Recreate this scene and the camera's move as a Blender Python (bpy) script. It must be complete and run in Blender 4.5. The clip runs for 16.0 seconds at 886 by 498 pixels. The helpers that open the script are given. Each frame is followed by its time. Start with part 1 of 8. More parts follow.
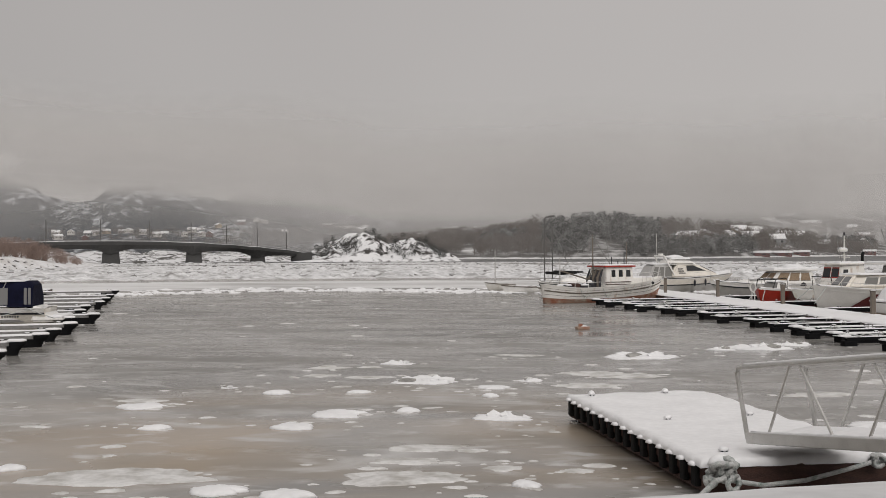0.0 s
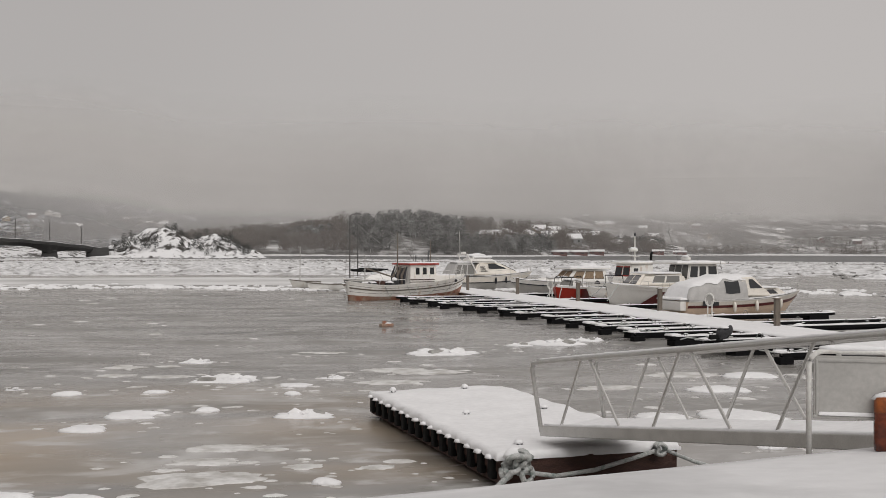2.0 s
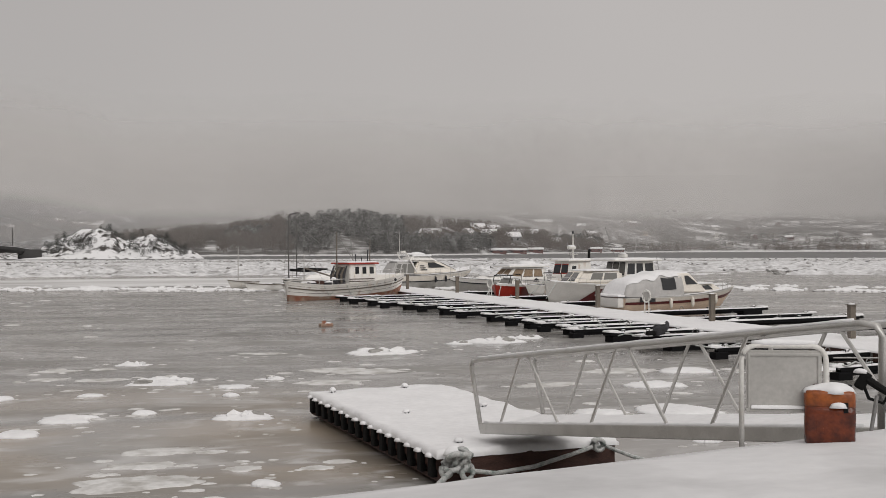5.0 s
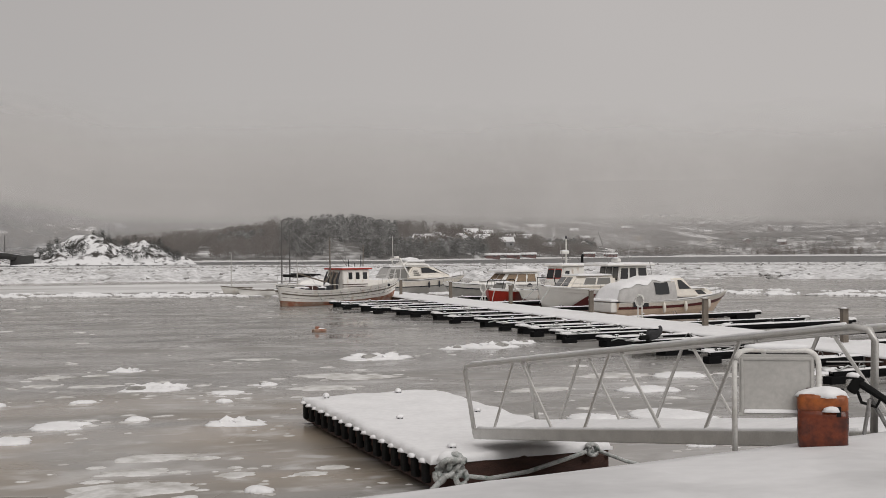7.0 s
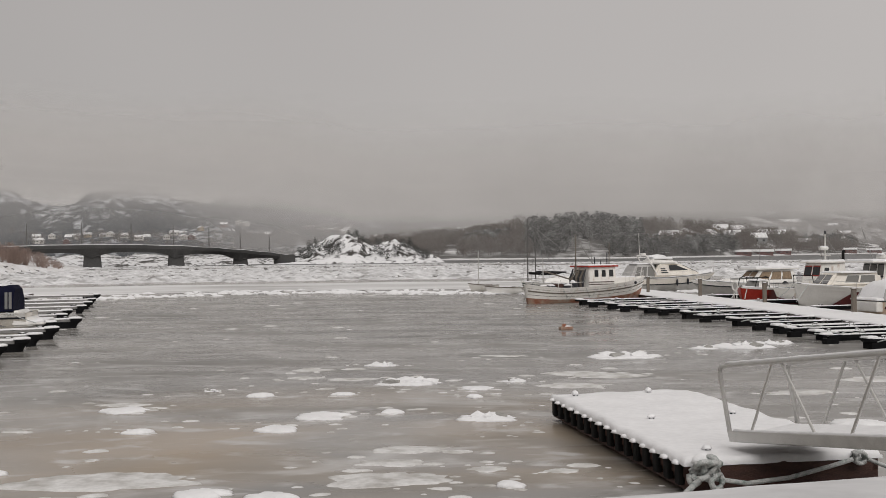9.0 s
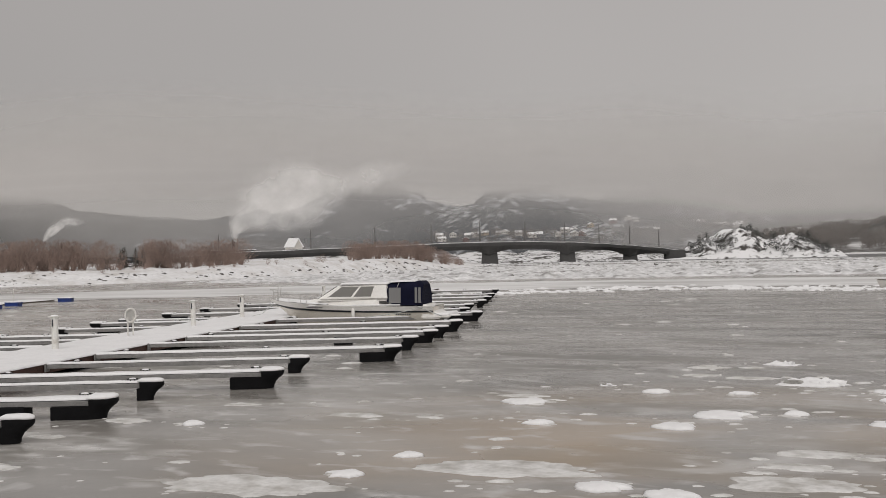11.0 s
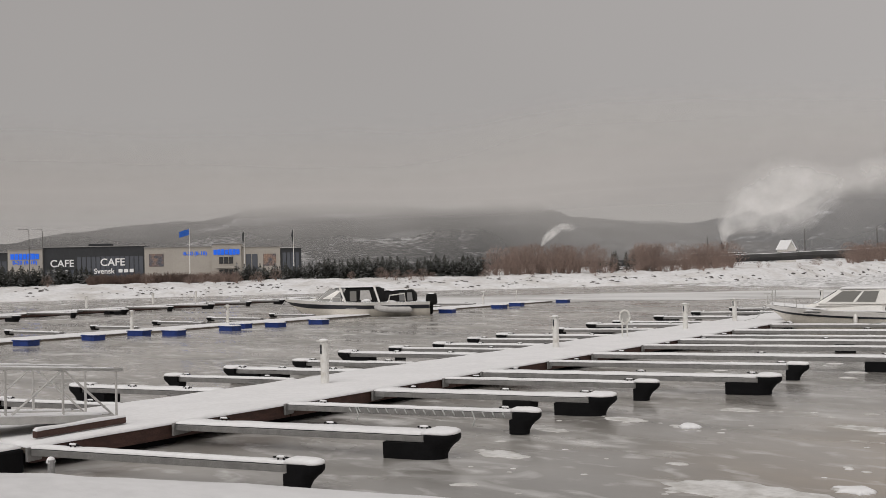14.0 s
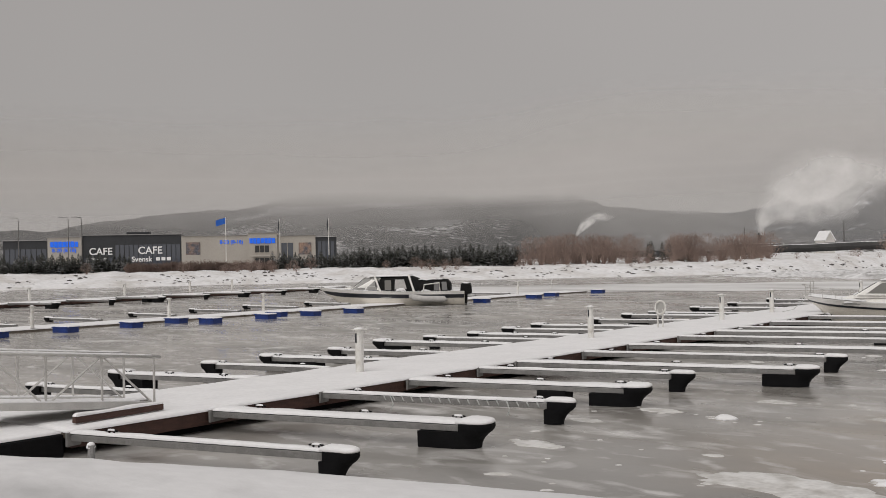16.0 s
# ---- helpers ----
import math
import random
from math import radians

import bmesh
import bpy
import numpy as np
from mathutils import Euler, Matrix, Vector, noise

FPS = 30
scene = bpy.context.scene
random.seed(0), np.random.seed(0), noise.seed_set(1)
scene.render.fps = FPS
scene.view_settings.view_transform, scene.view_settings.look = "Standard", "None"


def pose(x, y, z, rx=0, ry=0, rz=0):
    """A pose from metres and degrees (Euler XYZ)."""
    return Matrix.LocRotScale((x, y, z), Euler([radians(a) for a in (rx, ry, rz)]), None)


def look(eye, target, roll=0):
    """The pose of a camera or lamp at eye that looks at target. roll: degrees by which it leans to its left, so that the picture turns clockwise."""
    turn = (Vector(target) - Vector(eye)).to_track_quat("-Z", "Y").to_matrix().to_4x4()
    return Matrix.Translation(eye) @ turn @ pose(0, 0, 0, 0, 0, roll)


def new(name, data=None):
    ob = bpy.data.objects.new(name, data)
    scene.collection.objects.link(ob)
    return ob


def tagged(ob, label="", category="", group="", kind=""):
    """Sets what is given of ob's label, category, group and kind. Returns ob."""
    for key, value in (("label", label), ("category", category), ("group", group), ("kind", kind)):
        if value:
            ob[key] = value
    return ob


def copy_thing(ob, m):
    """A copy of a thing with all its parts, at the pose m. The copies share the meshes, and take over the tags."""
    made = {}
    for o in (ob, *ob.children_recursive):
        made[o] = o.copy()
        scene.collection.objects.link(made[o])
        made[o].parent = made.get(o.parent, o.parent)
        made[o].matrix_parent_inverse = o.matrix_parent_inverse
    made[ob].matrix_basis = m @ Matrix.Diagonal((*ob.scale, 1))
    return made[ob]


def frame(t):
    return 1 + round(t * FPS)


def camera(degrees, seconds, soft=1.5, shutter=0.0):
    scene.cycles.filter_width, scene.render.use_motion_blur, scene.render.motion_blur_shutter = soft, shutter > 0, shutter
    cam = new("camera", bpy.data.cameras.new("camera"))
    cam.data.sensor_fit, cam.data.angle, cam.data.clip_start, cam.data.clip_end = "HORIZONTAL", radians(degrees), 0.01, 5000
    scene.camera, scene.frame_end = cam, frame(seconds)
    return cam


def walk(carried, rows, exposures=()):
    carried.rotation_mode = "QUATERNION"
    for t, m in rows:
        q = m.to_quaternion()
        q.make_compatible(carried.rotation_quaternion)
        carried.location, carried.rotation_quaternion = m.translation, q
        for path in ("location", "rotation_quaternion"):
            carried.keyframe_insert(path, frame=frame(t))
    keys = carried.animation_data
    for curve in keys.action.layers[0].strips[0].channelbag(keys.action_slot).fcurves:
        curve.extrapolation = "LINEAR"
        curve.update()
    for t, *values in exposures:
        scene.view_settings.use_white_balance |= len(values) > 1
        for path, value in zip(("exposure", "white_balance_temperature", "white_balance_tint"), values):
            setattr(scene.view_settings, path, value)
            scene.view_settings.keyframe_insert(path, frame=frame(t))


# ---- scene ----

cam = camera(44.9, 16.0, soft=0.6)
EYE, ARM = 3.3, 0.30
ROWS = [
    (0.0, -0.000, 0.220, 0.210), (0.5, -4.117, 0.214, 0.179), (1.0, -6.698, 0.211, 0.066), (1.5, -8.847, 0.152, -0.077),
    (2.0, -10.337, 0.080, -0.264), (2.5, -11.440, 0.030, -0.300), (3.0, -12.179, 0.023, -0.310), (3.5, -12.643, -0.004, -0.192),
    (4.0, -13.008, -0.030, 0.007), (4.5, -13.316, -0.022, 0.107), (7.0, -13.912, 0.299, 0.326), (7.5, -13.457, 0.307, 0.398),
    (8.0, -12.967, 0.279, 0.412), (8.5, -10.362, 0.231, 0.424), (9.0, -0.896, 0.278, 0.631), (9.5, 7.198, 0.354, 0.822),
    (9.7, 9.227, 0.357, 0.864), (11.8, 26.498, 0.428, 1.311), (12.0, 28.390, 0.454, 1.324), (12.5, 32.449, 0.586, 1.259),
    (13.0, 38.328, 0.785, 1.272), (13.5, 43.651, 1.007, 1.267), (14.0, 45.363, 1.090, 1.283), (14.5, 46.667, 1.070, 1.177),
    (15.0, 47.268, 0.892, 1.051), (15.5, 47.254, 0.715, 1.036), (16.0, 47.209, 0.564, 1.021),
]
# the camera is held at arm's length by someone who turns on the spot
walk(cam, [(t, pose(-ARM * math.sin(radians(yaw)), ARM * math.cos(radians(yaw)), EYE, 90 + pitch, roll, yaw)) for t, yaw, pitch, roll in ROWS])

# ---- world and light: a heavy overcast winter day ----
world = bpy.data.worlds.new("world")
scene.world = world
world.use_nodes = True
wt = world.node_tree
bg = wt.nodes["Background"]
sky = wt.nodes.new("ShaderNodeTexSky")
sky.sky_type, sky.sun_disc = "NISHITA", False
sky.sun_elevation, sky.sun_rotation = radians(22), radians(160)
cloud = wt.nodes.new("ShaderNodeTexNoise")
cloud.inputs["Scale"].default_value, cloud.inputs["Detail"].default_value = 1.6, 3.0
cramp = wt.nodes.new("ShaderNodeValToRGB")
cramp.color_ramp.elements[0].position, cramp.color_ramp.elements[0].color = 0.3, (4.1, 3.85, 3.72, 1)
cramp.color_ramp.elements[1].position, cramp.color_ramp.elements[1].color = 0.72, (4.5, 4.24, 4.1, 1)
wmix = wt.nodes.new("ShaderNodeMix")
wmix.data_type = "RGBA"
wmix.inputs[0].default_value = 0.97
wt.links.new(cloud.outputs[0], cramp.inputs[0])
wt.links.new(sky.outputs[0], wmix.inputs[6])
wt.links.new(cramp.outputs[0], wmix.inputs[7])
way, west = wt.nodes.new("ShaderNodeTexCoord"), wt.nodes.new("ShaderNodeSeparateXYZ")
wt.links.new(way.outputs["Generated"], west.inputs[0])
heavy = wt.nodes.new("ShaderNodeMath")
heavy.operation, heavy.inputs[1].default_value, heavy.inputs[2].default_value = "MULTIPLY_ADD", 0.022, 0.104
wt.links.new(west.outputs[0], heavy.inputs[0])
wt.links.new(heavy.outputs[0], bg.inputs[1])
wt.links.new(wmix.outputs[2], bg.inputs[0])

sun = new("sun", bpy.data.lights.new("sun", "SUN"))
sun.data.energy, sun.data.angle, sun.data.color = 1.4, radians(50), (1.0, 0.97, 0.94)
sun.matrix_basis = look((0, 0, 100), (-8, 36, 60))


# ---- materials ----
def material(name, color, rough=0.6, metal=0.0, vary=0.15, scale=3.0, fine=40.0, bump=0.2, dist=0.02, second=None, amount=0.45, spec=0.5, island=0.0, stretch=(1, 1, 1)):
    """A surface with variation at two scales; second: a colour that comes through in patches."""
    m = bpy.data.materials.new(name)
    m.use_nodes = True
    nt = m.node_tree
    b = nt.nodes["Principled BSDF"]
    b.inputs["Roughness"].default_value, b.inputs["Metallic"].default_value = rough, metal
    b.inputs["Specular IOR Level"].default_value = spec
    tc = nt.nodes.new("ShaderNodeNewGeometry")
    mp = nt.nodes.new("ShaderNodeMapping")
    mp.inputs["Scale"].default_value = stretch
    nt.links.new(tc.outputs["Position"], mp.inputs[0])
    n1, n2 = nt.nodes.new("ShaderNodeTexNoise"), nt.nodes.new("ShaderNodeTexNoise")
    for n, sc in ((n1, scale), (n2, fine)):
        n.inputs["Scale"].default_value, n.inputs["Detail"].default_value = sc, 5.0
        nt.links.new(mp.outputs[0], n.inputs["Vector"])
    r = nt.nodes.new("ShaderNodeValToRGB")
    r.color_ramp.elements[0].position, r.color_ramp.elements[1].position = amount - 0.1, amount + 0.16
    a = second if second else tuple(c * (1 - vary) for c in color)
    r.color_ramp.elements[0].color, r.color_ramp.elements[1].color = (*a, 1), (*color, 1)
    nt.links.new(n1.outputs[0], r.inputs[0])
    hs = nt.nodes.new("ShaderNodeHueSaturation")
    mr = nt.nodes.new("ShaderNodeMapRange")
    mr.inputs[1].default_value, mr.inputs[2].default_value = 0.3, 0.7
    mr.inputs[3].default_value, mr.inputs[4].default_value = 1 - vary, 1 + vary * 0.6
    nt.links.new(n2.outputs[0], mr.inputs[0])
    val = mr.outputs[0]
    if island:
        oi, ad = nt.nodes.new("ShaderNodeObjectInfo"), nt.nodes.new("ShaderNodeMath")
        gi = tc.outputs["Random Per Island"]
        ad.operation = "MULTIPLY_ADD"
        ad.inputs[1].default_value = island
        nt.links.new(gi, ad.inputs[0])
        nt.links.new(val, ad.inputs[2])
        val = ad.outputs[0]
    nt.links.new(val, hs.inputs["Value"])
    nt.links.new(r.outputs[0], hs.inputs["Color"])
    nt.links.new(hs.outputs[0], b.inputs["Base Color"])
    if bump:
        bp = nt.nodes.new("ShaderNodeBump")
        bp.inputs["Strength"].default_value, bp.inputs["Distance"].default_value = bump, dist
        nt.links.new(n2.outputs[0], bp.inputs["Height"])
        nt.links.new(bp.outputs[0], b.inputs["Normal"])
    return m


SNOW = material("snow", (0.86, 0.86, 0.87), 0.75, vary=0.05, scale=1.3, fine=9, bump=0.35, dist=0.03, spec=0.2)
REFROZEN = material("refrozen_snow", (0.74, 0.735, 0.725), 0.6, vary=0.12, scale=2.2, fine=11, bump=0.3, dist=0.02, second=(0.45, 0.435, 0.41), amount=0.43, spec=0.3)
QUAY_SNOW = material("wind_scoured_snow", (0.74, 0.74, 0.75), 0.75, vary=0.04, scale=0.8, fine=7, bump=0.3, dist=0.03, second=(0.5, 0.5, 0.505), amount=0.36, spec=0.2, stretch=(0.8, 1.15, 1))
SHORE_SNOW = material("shore_snow", (0.82, 0.82, 0.83), 0.8, vary=0.12, scale=0.22, fine=1.4, bump=0.9, dist=0.3, second=(0.62, 0.6, 0.58), amount=0.4, spec=0.2)
BLACK_PLASTIC = material("black_plastic", (0.008, 0.008, 0.009), 0.7, vary=0.3, scale=4, bump=0.15, spec=0.12)
GALVANISED = material("galvanised_steel", (0.3, 0.295, 0.29), 0.5, metal=0.5, vary=0.2, scale=6, fine=60, bump=0.1)
ALUMINIUM = material("aluminium", (0.62, 0.61, 0.59), 0.42, metal=0.55, vary=0.12, scale=5, fine=70, bump=0.08)
WET_TIMBER = material("wet_timber", (0.075, 0.034, 0.025), 0.7, vary=0.35, scale=3, fine=25, bump=0.5, stretch=(1, 1, 5))
OLD_TIMBER = material("weathered_timber", (0.2, 0.17, 0.14), 0.8, vary=0.3, scale=5, fine=45, bump=0.5, stretch=(4, 4, 0.6))
CONCRETE = material("bridge_concrete", (0.07, 0.069, 0.068), 0.85, vary=0.2, scale=0.3, fine=2.0, bump=0.2, dist=0.1)
GELCOAT = material("white_gelcoat", (0.86, 0.845, 0.815), 0.28, vary=0.07, scale=1.2, fine=18, bump=0.02)
CREAM = material("cream_gelcoat", (0.83, 0.785, 0.71), 0.32, vary=0.1, scale=1.2, fine=18, bump=0.02)
OLD_PAINT = material("worn_white_paint", (0.87, 0.85, 0.81), 0.55, vary=0.08, scale=3.2, fine=22, bump=0.2, second=(0.5, 0.36, 0.25), amount=0.26, stretch=(1, 1, 0.45))
RUST_PAINT = material("rusty_bottom_paint", (0.3, 0.12, 0.07), 0.7, vary=0.3, scale=2.2, fine=20, bump=0.3, second=(0.42, 0.34, 0.27), amount=0.42)
RED_PAINT = material("red_paint", (0.42, 0.035, 0.02), 0.4, vary=0.2, scale=2, fine=25, bump=0.05)
MAROON = material("maroon_gelcoat", (0.12, 0.018, 0.018), 0.35, vary=0.2, scale=2, bump=0.03)
NAVY = material("navy_canvas", (0.007, 0.008, 0.026), 0.9, vary=0.3, scale=4, fine=60, bump=0.4, spec=0.15)
PEACH = material("peach_gelcoat", (0.82, 0.64, 0.5), 0.35, vary=0.12, scale=1.5, fine=16, bump=0.03)
GREY_CANVAS = material("grey_canvas", (0.52, 0.51, 0.5), 0.85, vary=0.14, scale=3, fine=40, bump=0.4)
DARK_STRIPE = material("dark_stripe", (0.02, 0.022, 0.03), 0.4, vary=0.2)
BLUE_FLOAT = material("blue_plastic", (0.01, 0.04, 0.22), 0.5, vary=0.3, scale=3, bump=0.1)
RUBBER = material("black_rubber", (0.01, 0.01, 0.01), 0.8, vary=0.3, spec=0.2)
ROPE = material("frosted_rope", (0.6, 0.61, 0.6), 0.9, vary=0.25, scale=12, fine=90, bump=0.8, second=(0.26, 0.32, 0.3), amount=0.36)
WHITE_METAL = material("white_painted_metal", (0.72, 0.71, 0.68), 0.45, vary=0.1, scale=4, fine=40, bump=0.06, second=(0.5, 0.47, 0.42), amount=0.33)
PANEL = material("dull_board", (0.44, 0.43, 0.41), 0.6, vary=0.1, scale=3, fine=30, bump=0.05)
TAN_CURTAIN = material("tan_curtain", (0.34, 0.25, 0.17), 0.9, vary=0.3, scale=4, stretch=(7, 7, 0.3))
ROCK = material("bare_rock", (0.13, 0.12, 0.115), 0.9, vary=0.35, scale=0.3, fine=2, bump=0.8, dist=0.3)
BARE_TWIGS = material("bare_twigs", (0.17, 0.12, 0.1), 0.9, vary=0.3, scale=0.3, fine=3, bump=0, island=0.25)
FROST_TWIGS = material("frosted_twigs", (0.27, 0.2, 0.17), 0.9, vary=0.25, scale=0.3, fine=3, bump=0, island=0.3)
NEEDLES = material("spruce_needles", (0.035, 0.037, 0.031), 0.9, vary=0.3, scale=0.9, fine=4, bump=0, second=(0.26, 0.26, 0.26), amount=0.37, island=0.5)
DARK_CLOTH = material("dark_cloth", (0.05, 0.05, 0.055), 0.9, vary=0.3, scale=5, fine=30, bump=0.4)
MAST_GREY = material("grey_mast", (0.13, 0.125, 0.12), 0.6, vary=0.2, scale=3)
BARK = material("bark", (0.1, 0.08, 0.065), 0.9, vary=0.3, scale=2, fine=10)


def glass_material(name, tint, rough=0.06):
    m = bpy.data.materials.new(name)
    m.use_nodes = True
    b = m.node_tree.nodes["Principled BSDF"]
    b.inputs["Base Color"].default_value, b.inputs["Roughness"].default_value = (*tint, 1), rough
    b.inputs["Specular IOR Level"].default_value = 0.6
    return m


DARK_GLASS = glass_material("dark_window_glass", (0.025, 0.027, 0.03))
SMOKED_GLASS = glass_material("smoked_glass", (0.19, 0.187, 0.175), 0.1)
PALE_GLASS = glass_material("frosted_window_glass", (0.2, 0.2, 0.2), 0.2)


# ---- helpers for meshes ----
def part(name, bm, mat, parent, label="", smooth=False):
    me = bpy.data.meshes.new(name)
    bmesh.ops.recalc_face_normals(bm, faces=bm.faces)
    bm.to_mesh(me)
    bm.free()
    me.materials.append(mat)
    if smooth:
        me.polygons.foreach_set("use_smooth", [True] * len(me.polygons))
    ob = new(name, me)
    ob.parent = parent
    if label:
        ob["label"] = label
    return ob


def thing(name, label, category, m=Matrix(), group="", kind=""):
    ob = tagged(new(name), label, category, group, kind)
    ob.matrix_basis = m
    return ob


def B():
    return bmesh.new()


def box(bm, c, s, bevel=0.0, rz=0.0, ry=0.0, taper=1.0):
    made = bmesh.ops.create_cube(bm, size=1.0)["verts"]
    for v in made:
        k = taper if v.co.z > 0 else 1.0
        v.co = Vector((v.co.x * s[0] * k, v.co.y * s[1] * k, v.co.z * s[2]))
    if bevel:
        edges = list({e for v in made for e in v.link_edges})
        made = bmesh.ops.bevel(bm, geom=edges, offset=bevel, segments=2, affect="EDGES", profile=0.6)["verts"]
    bmesh.ops.transform(bm, matrix=Matrix.Translation(c) @ Euler((0, radians(ry), radians(rz))).to_matrix().to_4x4(), verts=made)
    return bm


def loft(bm, rings, closed=True, caps=True):
    rows = [[bm.verts.new(p) for p in ring] for ring in rings]
    n = len(rows[0])
    for a, b in zip(rows, rows[1:]):
        for i in range(n if closed else n - 1):
            j = (i + 1) % n
            bm.faces.new((a[i], a[j], b[j], b[i]))
    if caps and closed:
        bm.faces.new(rows[0][::-1])
        bm.faces.new(rows[-1])
    return bm


def tube(bm, pts, r, n=6):
    pts = [Vector(p) for p in pts]
    rings = []
    for i, p in enumerate(pts):
        d = (pts[min(i + 1, len(pts) - 1)] - pts[max(i - 1, 0)]).normalized()
        u = d.cross(Vector((0, 0, 1)) if abs(d.z) < 0.9 else Vector((1, 0, 0))).normalized()
        w = d.cross(u)
        rr = r[i] if isinstance(r, (list, tuple)) else r
        rings.append([p + rr * (math.cos(a) * u + math.sin(a) * w) for a in (2 * math.pi * k / n for k in range(n))])
    return loft(bm, rings)


def extrude_profile(bm, profile, y0, y1, bevel=0.0):
    """A profile in x, z drawn out from y0 to y1."""
    a = [bm.verts.new((x, y0, z)) for x, z in profile]
    b = [bm.verts.new((x, y1, z)) for x, z in profile]
    f = [bm.faces.new(a), bm.faces.new(b[::-1])]
    n = len(a)
    for i in range(n):
        f.append(bm.faces.new((a[i], b[i], b[(i + 1) % n], a[(i + 1) % n])))
    if bevel:
        edges = list({e for q in f[:2] for e in q.edges})
        bmesh.ops.bevel(bm, geom=edges, offset=bevel, segments=2, affect="EDGES")
    return bm


def snow_slab(bm, x0, x1, y0, y1, z, h, step=0.4, rag=0.04, seed=0):
    """A layer of snow with rounded, ragged edges and an uneven top."""
    nx, ny = max(2, int((x1 - x0) / step)), max(2, int((y1 - y0) / step))
    xs = [x0 + (x1 - x0) * i / nx for i in range(nx + 1)]
    ys = [y0 + (y1 - y0) * j / ny for j in range(ny + 1)]
    xs = [x0, x0 + (xs[1] - x0) * 0.25] + xs[1:-1] + [x1 - (x1 - xs[-2]) * 0.25, x1]
    ys = [y0, y0 + (ys[1] - y0) * 0.25] + ys[1:-1] + [y1 - (y1 - ys[-2]) * 0.25, y1]
    grid = []
    for i, x in enumerate(xs):
        row = []
        for j, y in enumerate(ys):
            edge = i in (0, len(xs) - 1) or j in (0, len(ys) - 1)
            w = noise.noise((x * 1.7 + seed, y * 1.7, seed))
            ox, oy = noise.noise((x * 3.1, y * 3.1, seed + 5)) * rag, noise.noise((x * 3.1, y * 3.1, seed + 9)) * rag
            row.append(bm.verts.new((x + ox * edge, y + oy * edge, z + (h * 0.45 if edge else h) * (1 + 0.35 * w))))
        grid.append(row)
    for i in range(len(xs) - 1):
        for j in range(len(ys) - 1):
            bm.faces.new((grid[i][j], grid[i + 1][j], grid[i + 1][j + 1], grid[i][j + 1]))
    ring = [grid[i][0] for i in range(len(xs))] + [grid[-1][j] for j in range(1, len(ys))] + [grid[i][-1] for i in range(len(xs) - 2, -1, -1)] + [grid[0][j] for j in range(len(ys) - 2, 0, -1)]
    low = [bm.verts.new((v.co.x, v.co.y, z)) for v in ring]
    for i in range(len(ring)):
        k = (i + 1) % len(ring)
        bm.faces.new((ring[i], low[i], low[k], ring[k]))
    return bm


def mound(bm, rx, ry, h, seed, rings=4, n=18, rough=0.5):
    """A low heap of snow or ice with an uneven outline."""
    rows = []
    for k in range(rings + 1):
        f = 1 - k / (rings + 0.6)
        row = []
        for i in range(n):
            a = 2 * math.pi * i / n
            w = 1 + 0.38 * noise.noise((1.3 * math.cos(a) + seed, 1.3 * math.sin(a), seed * 1.7)) + 0.26 * noise.noise((3.4 * math.cos(a), 3.4 * math.sin(a) + seed, 3)) + 0.12 * noise.noise((8 * math.cos(a) + seed, 8 * math.sin(a), 6))
            x, y = rx * f * w * math.cos(a), ry * f * w * math.sin(a)
            z = h * (1 - f * f) ** 0.6 * (1 + rough * noise.noise((x * 2.2 + seed, y * 2.2, seed))) if k else -0.01
            row.append((x, y, z))
        rows.append(row)
    return loft(bm, rows)


# ---- ground: frozen harbour ----
ICE_R = 4500


